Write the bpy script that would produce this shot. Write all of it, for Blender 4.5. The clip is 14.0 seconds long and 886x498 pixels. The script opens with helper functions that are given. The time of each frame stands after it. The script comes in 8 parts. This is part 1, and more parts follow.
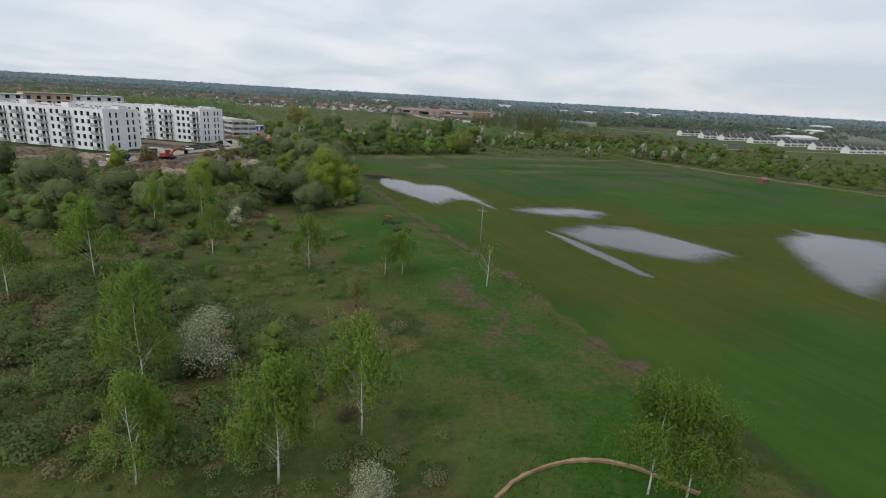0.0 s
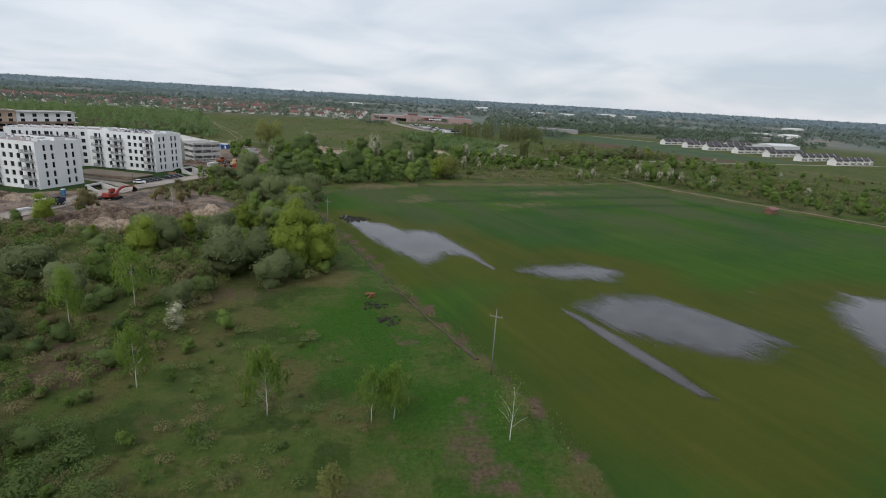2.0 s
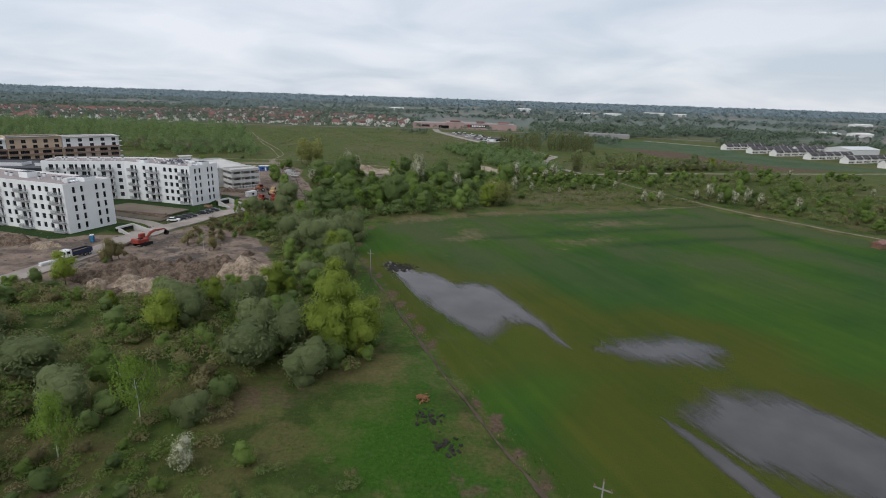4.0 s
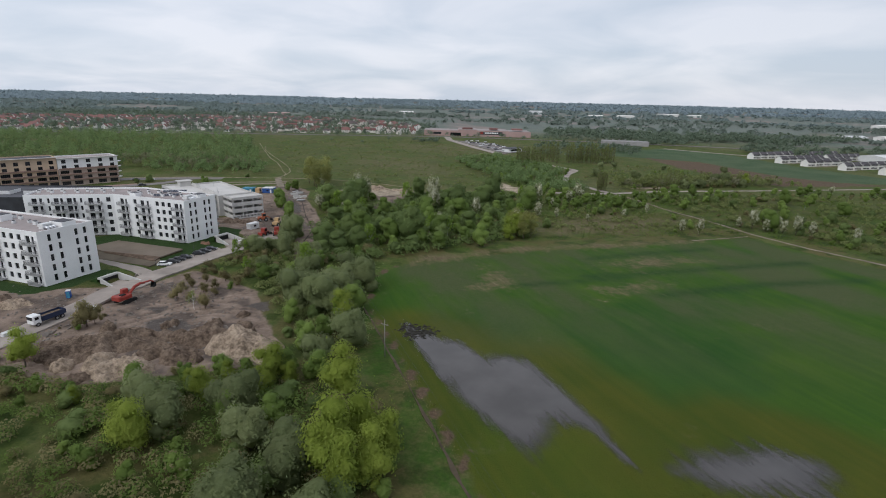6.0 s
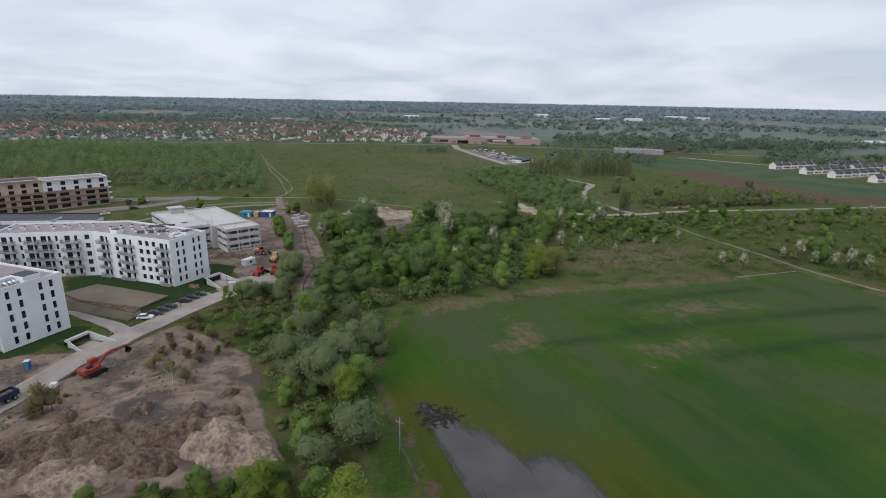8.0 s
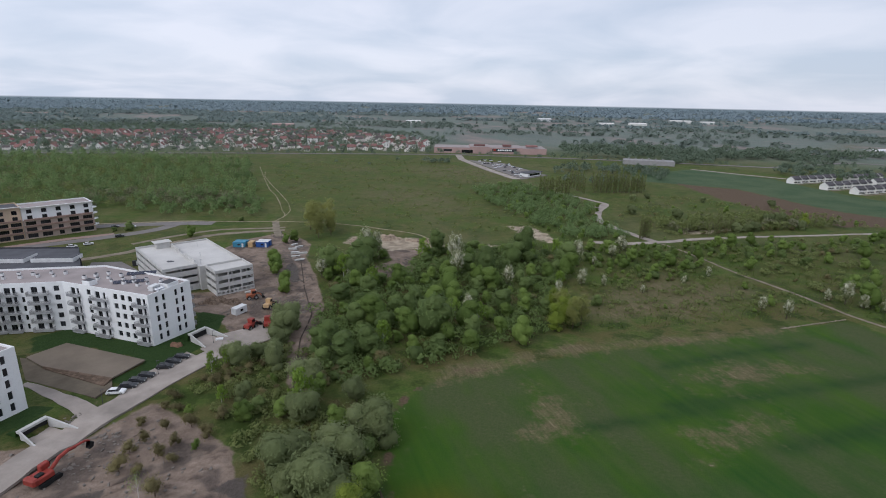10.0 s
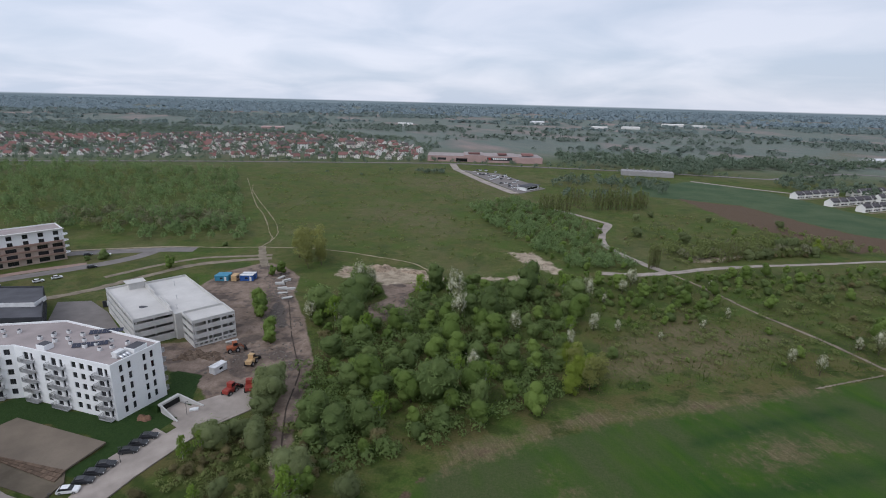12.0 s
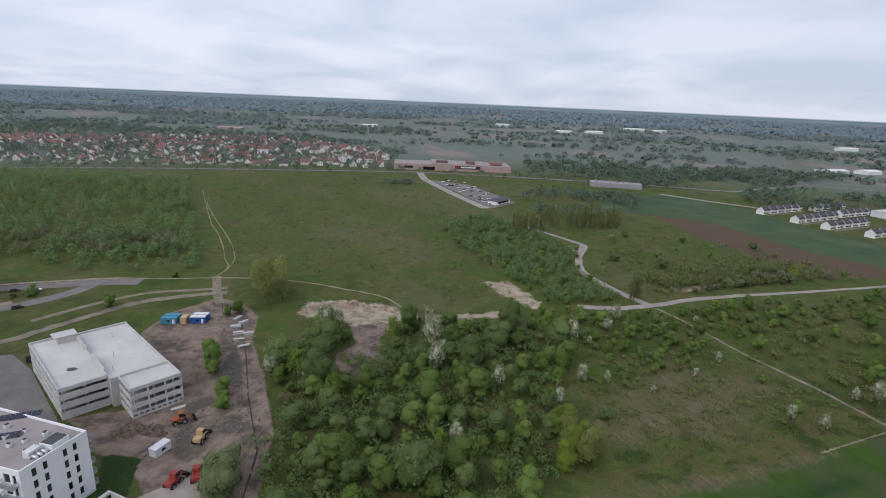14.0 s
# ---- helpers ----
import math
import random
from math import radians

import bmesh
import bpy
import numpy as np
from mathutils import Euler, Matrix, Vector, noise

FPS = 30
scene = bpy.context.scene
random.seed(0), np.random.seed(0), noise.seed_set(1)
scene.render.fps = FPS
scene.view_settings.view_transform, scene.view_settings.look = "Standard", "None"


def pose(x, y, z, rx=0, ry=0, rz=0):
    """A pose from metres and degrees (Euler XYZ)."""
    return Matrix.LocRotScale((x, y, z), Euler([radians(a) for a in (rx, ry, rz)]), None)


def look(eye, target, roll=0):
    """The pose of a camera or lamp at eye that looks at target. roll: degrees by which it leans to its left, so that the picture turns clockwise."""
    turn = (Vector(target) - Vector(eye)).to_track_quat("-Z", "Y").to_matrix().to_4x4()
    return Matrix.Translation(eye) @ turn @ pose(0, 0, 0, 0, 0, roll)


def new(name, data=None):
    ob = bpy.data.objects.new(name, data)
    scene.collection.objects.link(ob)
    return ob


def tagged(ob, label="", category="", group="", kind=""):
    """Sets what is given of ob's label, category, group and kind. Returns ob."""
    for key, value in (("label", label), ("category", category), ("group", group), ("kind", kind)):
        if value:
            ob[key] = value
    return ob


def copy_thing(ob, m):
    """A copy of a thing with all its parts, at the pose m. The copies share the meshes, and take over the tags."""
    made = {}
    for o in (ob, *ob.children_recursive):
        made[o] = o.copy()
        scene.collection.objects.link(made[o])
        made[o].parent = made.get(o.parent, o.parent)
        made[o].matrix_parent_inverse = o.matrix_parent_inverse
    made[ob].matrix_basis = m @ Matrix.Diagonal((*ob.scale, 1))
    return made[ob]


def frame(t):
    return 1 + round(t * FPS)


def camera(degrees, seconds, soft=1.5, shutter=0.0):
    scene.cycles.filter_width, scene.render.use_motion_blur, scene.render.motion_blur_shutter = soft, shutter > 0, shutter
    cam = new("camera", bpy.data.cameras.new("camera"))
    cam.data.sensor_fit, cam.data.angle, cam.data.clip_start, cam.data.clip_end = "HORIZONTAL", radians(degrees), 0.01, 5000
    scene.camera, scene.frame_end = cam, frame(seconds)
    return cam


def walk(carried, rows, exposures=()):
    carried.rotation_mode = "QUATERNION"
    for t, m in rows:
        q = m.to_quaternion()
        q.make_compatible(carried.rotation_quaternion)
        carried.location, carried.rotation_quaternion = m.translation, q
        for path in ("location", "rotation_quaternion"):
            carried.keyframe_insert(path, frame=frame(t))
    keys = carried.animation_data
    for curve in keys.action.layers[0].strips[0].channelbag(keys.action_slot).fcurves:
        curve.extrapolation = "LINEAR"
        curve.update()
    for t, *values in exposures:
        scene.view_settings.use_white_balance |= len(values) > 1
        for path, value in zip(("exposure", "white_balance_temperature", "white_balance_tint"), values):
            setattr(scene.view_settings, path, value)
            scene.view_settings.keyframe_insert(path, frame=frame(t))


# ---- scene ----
cam = camera(80.5, 14.0, soft=1.0)
PATH = [
    (0, (0.122, -0.21, 28.531), (0.114, 1.712, 27.976), 3.3),
    (0.5, (-0.997, 6.825, 31.322), (-0.855, 8.744, 30.774), 4.4),
    (1, (-2.083, 13.492, 33.89), (-1.903, 15.408, 33.347), 4.5),
    (1.5, (-3.175, 19.78, 36.063), (-3.018, 21.698, 35.519), 4.2),
    (2, (-4.21, 25.561, 38.218), (-4.133, 27.482, 37.667), 3.3),
    (2.5, (-5.225, 31.034, 40.213), (-5.222, 32.956, 39.659), 2.6),
    (3, (-6.391, 36.8, 42.102), (-6.426, 38.722, 41.548), 2.2),
    (5.5, (-12.364, 66.901, 53.794), (-12.475, 68.818, 53.234), 1.6),
    (6, (-13.947, 73.012, 55.341), (-14.063, 74.93, 54.786), 1.4),
    (6.5, (-15.416, 78.978, 56.896), (-15.535, 80.897, 56.346), 1.3),
    (7, (-16.73, 84.561, 58.924), (-16.854, 86.48, 58.374), 1.2),
    (7.5, (-18.305, 90.857, 60.78), (-18.435, 92.775, 60.23), 1.1),
    (10, (-25.669, 120.386, 72.38), (-25.806, 122.306, 71.835), 1.1),
    (10.5, (-26.875, 125.744, 75.223), (-26.99, 127.664, 74.676), 1.3),
    (11, (-28.59, 131.033, 77.773), (-28.694, 132.954, 77.226), 1.4),
    (11.5, (-29.804, 136.099, 80.226), (-29.909, 138.021, 79.681), 1.4),
    (12, (-31.107, 141.494, 83.162), (-31.21, 143.415, 82.615), 1.5),
    (12.5, (-32.864, 146.992, 85.844), (-32.964, 148.913, 85.296), 1.5),
    (13, (-34.344, 152.419, 88.529), (-34.416, 154.341, 87.98), 1.7),
    (13.5, (-35.838, 158.176, 91.147), (-35.862, 160.099, 90.598), 2.2),
    (14, (-36.811, 163.463, 93.966), (-36.777, 165.387, 93.418), 2.5),
]
walk(cam, [(t, look(eye, target, roll)) for t, eye, target, roll in PATH],
     [(0.0, 0.0, 6500, 6), (3.0, 0.0, 6450, 7), (6.5, 0.0, 6350, 9), (11.0, 0.0, 6120, 11), (14.0, 0.0, 6120, 11)])

# ---- light ----
SUN_AZ, SUN_EL = 218.0, 42.0     # compass degrees from +y to the right, degrees up
sky_world = bpy.data.worlds.new("overcast_sky")
scene.world = sky_world
sky_world.use_nodes = True
wt = sky_world.node_tree
for nd in list(wt.nodes):
    wt.nodes.remove(nd)
w_out = wt.nodes.new("ShaderNodeOutputWorld")
w_tc = wt.nodes.new("ShaderNodeTexCoord")
w_sky = wt.nodes.new("ShaderNodeTexSky")
w_sky.sky_type = "NISHITA"
w_sky.sun_disc = False
w_sky.sun_elevation = radians(SUN_EL)
w_sky.sun_rotation = radians(SUN_AZ)
w_bg = wt.nodes.new("ShaderNodeBackground")
w_bg.inputs["Strength"].default_value = 0.12
wt.links.new(w_sky.outputs[0], w_bg.inputs["Color"])
# a cloud deck: the direction projected on a plane overhead
w_sep = wt.nodes.new("ShaderNodeSeparateXYZ")
wt.links.new(w_tc.outputs["Generated"], w_sep.inputs[0])


def w_math(op, a, b=None):
    nd = wt.nodes.new("ShaderNodeMath")
    nd.operation = op
    for k, v in enumerate((a, b)):
        if v is None:
            continue
        if isinstance(v, (int, float)):
            nd.inputs[k].default_value = v
        else:
            wt.links.new(v, nd.inputs[k])
    return nd.outputs[0]


w_den = w_math("ADD", w_math("MAXIMUM", w_sep.outputs[2], 0.0), 0.20)
w_comb = wt.nodes.new("ShaderNodeCombineXYZ")
wt.links.new(w_math("DIVIDE", w_sep.outputs[0], w_den), w_comb.inputs[0])
wt.links.new(w_math("DIVIDE", w_sep.outputs[1], w_den), w_comb.inputs[1])
w_n = wt.nodes.new("ShaderNodeTexNoise")
w_n.inputs["Scale"].default_value = 1.1
w_n.inputs["Detail"].default_value = 5.0
w_n.inputs["Roughness"].default_value = 0.48
w_n.inputs["Distortion"].default_value = 0.4
wt.links.new(w_comb.outputs[0], w_n.inputs["Vector"])
w_ramp = wt.nodes.new("ShaderNodeValToRGB")
w_ramp.color_ramp.elements[0].position = 0.36
w_ramp.color_ramp.elements[0].color = (0.60, 0.66, 0.765, 1)
w_ramp.color_ramp.elements[1].position = 0.62
w_ramp.color_ramp.elements[1].color = (0.82, 0.83, 0.905, 1)
wt.links.new(w_n.outputs["Fac"], w_ramp.inputs[0])
w_bg2 = wt.nodes.new("ShaderNodeBackground")
# the deck thins towards the west, where the hidden sun stands
w_side = wt.nodes.new("ShaderNodeMapRange")
w_side.inputs[1].default_value, w_side.inputs[2].default_value = -0.75, 0.75
w_side.inputs[3].default_value, w_side.inputs[4].default_value = 1.07, 0.92
wt.links.new(w_sep.outputs[0], w_side.inputs[0])
wt.links.new(w_side.outputs[0], w_bg2.inputs["Strength"])
wt.links.new(w_ramp.outputs[0], w_bg2.inputs["Color"])
w_mix = wt.nodes.new("ShaderNodeMixShader")
w_mix.inputs[0].default_value = 0.9
wt.links.new(w_bg.outputs[0], w_mix.inputs[1])
wt.links.new(w_bg2.outputs[0], w_mix.inputs[2])
# below the horizon, world colour paints the plain beyond five kilometres with its haze
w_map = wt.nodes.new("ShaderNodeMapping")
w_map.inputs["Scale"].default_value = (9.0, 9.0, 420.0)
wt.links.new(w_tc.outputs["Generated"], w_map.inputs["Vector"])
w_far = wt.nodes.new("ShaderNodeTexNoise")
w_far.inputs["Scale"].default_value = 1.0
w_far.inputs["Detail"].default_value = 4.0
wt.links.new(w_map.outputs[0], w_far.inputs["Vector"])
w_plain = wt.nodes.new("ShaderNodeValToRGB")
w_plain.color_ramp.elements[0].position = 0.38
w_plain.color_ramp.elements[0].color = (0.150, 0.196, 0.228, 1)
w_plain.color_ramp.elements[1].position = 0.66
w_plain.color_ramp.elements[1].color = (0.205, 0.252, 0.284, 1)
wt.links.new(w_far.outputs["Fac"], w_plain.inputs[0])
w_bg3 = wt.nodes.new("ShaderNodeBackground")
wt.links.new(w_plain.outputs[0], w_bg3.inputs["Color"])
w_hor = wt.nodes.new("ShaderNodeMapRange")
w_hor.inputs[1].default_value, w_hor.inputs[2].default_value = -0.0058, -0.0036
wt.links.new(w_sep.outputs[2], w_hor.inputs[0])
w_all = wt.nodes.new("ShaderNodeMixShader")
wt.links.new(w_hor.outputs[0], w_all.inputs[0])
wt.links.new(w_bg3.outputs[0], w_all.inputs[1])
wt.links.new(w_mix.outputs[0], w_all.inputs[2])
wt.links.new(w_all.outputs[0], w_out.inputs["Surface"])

sun_data = bpy.data.lights.new("sun", "SUN")
sun_data.energy, sun_data.angle, sun_data.color = 1.3, radians(40), (1.0, 0.97, 0.93)
sun = new("sun", sun_data)
sun_way = Vector((math.sin(radians(SUN_AZ)) * math.cos(radians(SUN_EL)),
                  math.cos(radians(SUN_AZ)) * math.cos(radians(SUN_EL)), math.sin(radians(SUN_EL))))
sun.matrix_world = look(sun_way * 300 + Vector((0, 200, 0)), (0, 200, 0))
scene.view_settings.exposure = 0.0

# ---- materials ----


class Nodes:
    """A short hand for a node material."""

    def __init__(self, name):
        self.mat = bpy.data.materials.new(name)
        self.mat.use_nodes = True
        self.t = self.mat.node_tree
        self.bsdf = self.t.nodes["Principled BSDF"]
        self.bsdf.inputs["Specular IOR Level"].default_value = 0.25
        self.tc = self.t.nodes.new("ShaderNodeTexCoord")

    def put(self, sock, v):
        if isinstance(v, (int, float)):
            sock.default_value = v
        elif isinstance(v, (tuple, list)):
            sock.default_value = v if len(v) == 4 or sock.type == "VECTOR" else (*v, 1)
        else:
            self.t.links.new(v, sock)

    def noise(self, scale, detail=4.0, rough=0.55, stretch=None, turn=0.0):
        nd = self.t.nodes.new("ShaderNodeTexNoise")
        nd.inputs["Scale"].default_value = scale
        nd.inputs["Detail"].default_value = detail
        nd.inputs["Roughness"].default_value = rough
        vec = self.tc.outputs["Object"]
        if stretch:
            mp = self.t.nodes.new("ShaderNodeMapping")
            mp.vector_type = "TEXTURE"
            mp.inputs["Rotation"].default_value = (0, 0, turn)
            mp.inputs["Scale"].default_value = tuple(1 / k for k in stretch)
            self.t.links.new(vec, mp.inputs["Vector"])
            vec = mp.outputs[0]
        self.t.links.new(vec, nd.inputs["Vector"])
        return nd.outputs["Fac"]

    def math(self, op, a, b=0.0, clamp=False):
        nd = self.t.nodes.new("ShaderNodeMath")
        nd.operation, nd.use_clamp = op, clamp
        self.put(nd.inputs[0], a)
        self.put(nd.inputs[1], b)
        return nd.outputs[0]

    def mix(self, fac, a, b, kind="MIX"):
        nd = self.t.nodes.new("ShaderNodeMix")
        nd.data_type, nd.blend_type = "RGBA", kind
        self.put(nd.inputs[0], fac)
        self.put(nd.inputs[6], a)
        self.put(nd.inputs[7], b)
        return nd.outputs[2]

    def step(self, v, lo, hi):
        nd = self.t.nodes.new("ShaderNodeMapRange")
        nd.interpolation_type = "SMOOTHSTEP"
        self.put(nd.inputs[0], v)
        nd.inputs[1].default_value, nd.inputs[2].default_value = lo, hi
        return nd.outputs[0]

    def ramp(self, fac, *stops):
        nd = self.t.nodes.new("ShaderNodeValToRGB")
        els = nd.color_ramp.elements
        while len(els) < len(stops):
            els.new(0.5)
        for e, (p, c) in zip(els, stops):
            e.position, e.color = p, (*c, 1)
        self.put(nd.inputs[0], fac)
        return nd.outputs[0]

    def attr(self, name):
        nd = self.t.nodes.new("ShaderNodeAttribute")
        nd.attribute_name = name
        return nd.outputs["Fac"]

    def obj_random(self):
        return self.t.nodes.new("ShaderNodeObjectInfo").outputs["Random"]

    def island(self):
        return self.t.nodes.new("ShaderNodeNewGeometry").outputs["Random Per Island"]

    def bump(self, height, strength=0.3, dist=0.1):
        nd = self.t.nodes.new("ShaderNodeBump")
        nd.inputs["Strength"].default_value = strength
        nd.inputs["Distance"].default_value = dist
        self.t.links.new(height, nd.inputs["Height"])
        self.t.links.new(nd.outputs[0], self.bsdf.inputs["Normal"])

    def done(self, colour, rough=0.9, metal=0.0, spec=None):
        self.put(self.bsdf.inputs["Base Color"], colour)
        self.put(self.bsdf.inputs["Roughness"], rough)
        self.bsdf.inputs["Metallic"].default_value = metal
        if spec is not None:
            self.bsdf.inputs["Specular IOR Level"].default_value = spec
        return self.mat


def surface(name, colour, rough=0.8, vary=0.25, scale=0.6, fine=8.0, metal=0.0, spec=0.25, bump=0.15, per_object=0.0):
    """A worn plain surface: two scales of variation and a fine relief."""
    n = Nodes(name)
    a = n.noise(scale, 5)
    b = n.noise(fine, 3)
    dark = tuple(c * (1 - vary) for c in colour)
    light = tuple(min(1, c * (1 + vary * 0.6)) for c in colour)
    col = n.ramp(a, (0.3, dark), (0.7, light))
    col = n.mix(n.math("MULTIPLY", n.step(b, 0.45, 0.75), 0.25), col, tuple(c * 0.7 for c in colour))
    if per_object:
        col = n.mix(per_object, col, n.ramp(n.obj_random(), (0.0, tuple(c * 0.55 for c in colour)), (1.0, tuple(min(1, c * 1.4) for c in colour))))
    if bump:
        n.bump(b, bump, 0.05)
    return n.done(col, rough, metal, spec)


def leaf(name, stops, through_light=0.16, tint=0.5):
    """Foliage: colour by leaf cluster and by plant, some light passing through."""
    n = Nodes(name)
    mid = stops[len(stops) // 2][1]
    calm = 0.6
    if name != "white_blossom":
        stops = [(p, tuple(m + (c - m) * calm for c, m in zip(v, mid))) for p, v in stops]
    col = n.ramp(n.island(), *stops)
    big = n.noise(0.55, 3)
    col = n.mix(n.math("MULTIPLY", n.step(big, 0.4, 0.75), 0.35), col, stops[0][1])
    r = n.obj_random()
    col = n.mix(tint, col, n.ramp(r, (0.0, tuple(c * 0.6 for c in stops[0][1])), (0.5, stops[len(stops) // 2][1]), (1.0, tuple(min(1, c * 1.25) for c in stops[-1][1]))))
    leafy = n.noise(7.0, 3, 0.7)
    col = n.mix(n.math("MULTIPLY", n.step(leafy, 0.5, 0.64), 0.22 if tint else 0.0), col, tuple(c * 0.5 for c in stops[0][1]))
    if tint:
        n.bump(leafy, 0.6, 0.2)
    n.bsdf.inputs["Roughness"].default_value = 0.7
    n.bsdf.inputs["Specular IOR Level"].default_value = 0.2
    n.put(n.bsdf.inputs["Base Color"], col)
    tr = n.t.nodes.new("ShaderNodeBsdfTranslucent")
    n.put(tr.inputs["Color"], col)
    mx = n.t.nodes.new("ShaderNodeMixShader")
    mx.inputs[0].default_value = through_light
    out = n.t.nodes["Material Output"]
    n.t.links.new(n.bsdf.outputs[0], mx.inputs[1])
    n.t.links.new(tr.outputs[0], mx.inputs[2])
    n.t.links.new(mx.outputs[0], out.inputs["Surface"])
    return n.mat


def ground_material():
    n = Nodes("ground")
    big = n.noise(0.035, 5)
    mid = n.noise(0.22, 6, 0.6)
    tuft = n.noise(1.6, 5, 0.65)
    fine = n.noise(6.0, 3, 0.6)
    rag = n.math("ADD", n.math("MULTIPLY", mid, 0.65), n.math("MULTIPLY", tuft, 0.35))
    ragged = n.math("ADD", n.math("MULTIPLY", n.noise(0.09, 6, 0.65), 0.6), n.math("MULTIPLY", n.noise(0.5, 5, 0.65), 0.4))
    # rough meadow, mottled with last year's grass
    col = n.ramp(rag, (0.36, (0.046, 0.073, 0.016)), (0.5, (0.083, 0.098, 0.027)), (0.64, (0.140, 0.122, 0.056)))
    col = n.mix(n.math("MULTIPLY", n.step(big, 0.42, 0.62), 0.55), col, n.ramp(tuft, (0.35, (0.040, 0.090, 0.012)), (0.7, (0.080, 0.120, 0.024))))
    sward = n.noise(0.018, 6, 0.62, (1.0, 0.45, 1.0), 0.3)
    col = n.mix(n.math("MULTIPLY", n.step(sward, 0.50, 0.62), 0.6), col, n.ramp(rag, (0.36, (0.082, 0.090, 0.034)), (0.62, (0.150, 0.134, 0.068))))
    col = n.mix(n.math("MULTIPLY", n.step(n.noise(0.045, 6, 0.68), 0.52, 0.62), 0.6), col, n.ramp(rag, (0.36, (0.028, 0.052, 0.013)), (0.62, (0.056, 0.080, 0.024))))

    wild = n.attr("wild")
    brown = n.math("MULTIPLY", n.step(n.noise(0.06, 6, 0.62), 0.46, 0.57), wild)
    col = n.mix(n.math("MULTIPLY", brown, 0.55), col, n.ramp(tuft, (0.3, (0.078, 0.060, 0.026)), (0.7, (0.146, 0.108, 0.052))))
    dark = n.math("MULTIPLY", n.step(n.noise(0.11, 5, 0.6), 0.50, 0.60), wild)
    col = n.mix(n.math("MULTIPLY", dark, 0.8), col, n.ramp(tuft, (0.3, (0.021, 0.041, 0.008)), (0.7, (0.038, 0.063, 0.012))))

    def zone(col, name, target, width=0.55, soft=0.12):
        f = n.math("ADD", n.attr(name), n.math("MULTIPLY", n.math("SUBTRACT", ragged, 0.5), width * 3.2))
        return n.mix(n.step(f, 0.5 - soft, 0.5 + soft), col, target)

    # distance haze is put into the ground colour here, paling it beyond 800 metres
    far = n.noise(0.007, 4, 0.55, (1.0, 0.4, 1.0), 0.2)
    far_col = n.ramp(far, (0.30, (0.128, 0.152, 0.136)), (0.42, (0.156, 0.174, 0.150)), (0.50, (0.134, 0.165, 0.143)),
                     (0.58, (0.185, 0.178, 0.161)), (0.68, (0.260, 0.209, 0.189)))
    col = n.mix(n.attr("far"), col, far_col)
    bright = n.ramp(tuft, (0.3, (0.020, 0.064, 0.006)), (0.55, (0.036, 0.096, 0.009)), (0.8, (0.062, 0.118, 0.016)))
    col = zone(col, "bright", bright, 0.5, 0.22)
    # sown field: rows run along the tractor's way
    rows = n.math("ADD", n.math("MULTIPLY", n.noise(0.5, 3, 0.5, (1.0, 0.05, 1.0), FURROW), 0.45), n.math("MULTIPLY", n.noise(0.05, 5, 0.6), 0.55))
    lush = n.ramp(rows, (0.35, (0.026, 0.074, 0.009)), (0.65, (0.052, 0.104, 0.010)))
    lush = n.mix(n.step(n.noise(0.022, 4, 0.55, (1.0, 0.5, 1.0), FURROW - 1.2), 0.48, 0.62), lush, n.ramp(rows, (0.35, (0.020, 0.064, 0.011)), (0.65, (0.038, 0.088, 0.014))))
    wet = n.ramp(rows, (0.35, (0.046, 0.067, 0.008)), (0.65, (0.076, 0.082, 0.011)))
    olive = n.math("ADD", n.attr("olive"), n.math("MULTIPLY", n.math("SUBTRACT", big, 0.5), 0.9))
    field = n.mix(n.step(olive, 0.15, 0.85), lush, wet)
    field = n.mix(n.math("MULTIPLY", n.attr("dull"), n.step(n.noise(0.045, 5, 0.6, (1.0, 0.4, 1.0), FURROW), 0.36, 0.62)), field, n.ramp(tuft, (0.3, (0.048, 0.070, 0.024)), (0.7, (0.082, 0.092, 0.040))))
    field = n.mix(n.math("MULTIPLY", n.attr("band"), 0.8), field, n.ramp(rows, (0.35, (0.016, 0.045, 0.012)), (0.65, (0.030, 0.066, 0.016))))
    edge = n.math("ADD", n.attr("field"), n.math("MULTIPLY", n.math("SUBTRACT", ragged, 0.5), 1.3))
    col = n.mix(n.step(edge, 0.3, 0.7), col, field)
    col = n.mix(n.step(n.attr("crop"), 0.3, 0.7), col, n.ramp(big, (0.35, (0.050, 0.086, 0.042)), (0.65, (0.082, 0.112, 0.058))))
    straw = n.math("ADD", n.math("MULTIPLY", tuft, 0.45), n.math("MULTIPLY", n.noise(1.0, 4, 0.6, (1.3, 0.12, 1.0), FURROW), 0.55))
    col = zone(col, "dry", n.ramp(straw, (0.38, (0.092, 0.086, 0.040)), (0.52, (0.140, 0.116, 0.064)), (0.64, (0.205, 0.166, 0.100))), 0.8, 0.34)
    col = zone(col, "soil", n.ramp(tuft, (0.3, (0.068, 0.047, 0.031)), (0.7, (0.150, 0.104, 0.070))), 0.6, 0.16)
    # rut relief is put into the colour as shading: dark hollows, pale crests
    churn = n.math("ADD", n.math("MULTIPLY", rag, 0.7), n.math("MULTIPLY", n.attr("rut"), 0.3))
    col = zone(col, "mud", n.ramp(churn, (0.34, (0.070, 0.051, 0.041)), (0.45, (0.192, 0.143, 0.113)), (0.56, (0.272, 0.208, 0.166)), (0.68, (0.360, 0.286, 0.234))), 0.35, 0.12)
    wetmud = n.step(n.noise(0.10, 5, 0.6), 0.48, 0.60)
    col = n.mix(n.math("MULTIPLY", n.math("MULTIPLY", wetmud, n.step(n.attr("mud"), 0.4, 0.9)), 0.7), col, n.ramp(tuft, (0.3, (0.048, 0.040, 0.038)), (0.7, (0.092, 0.076, 0.068))))
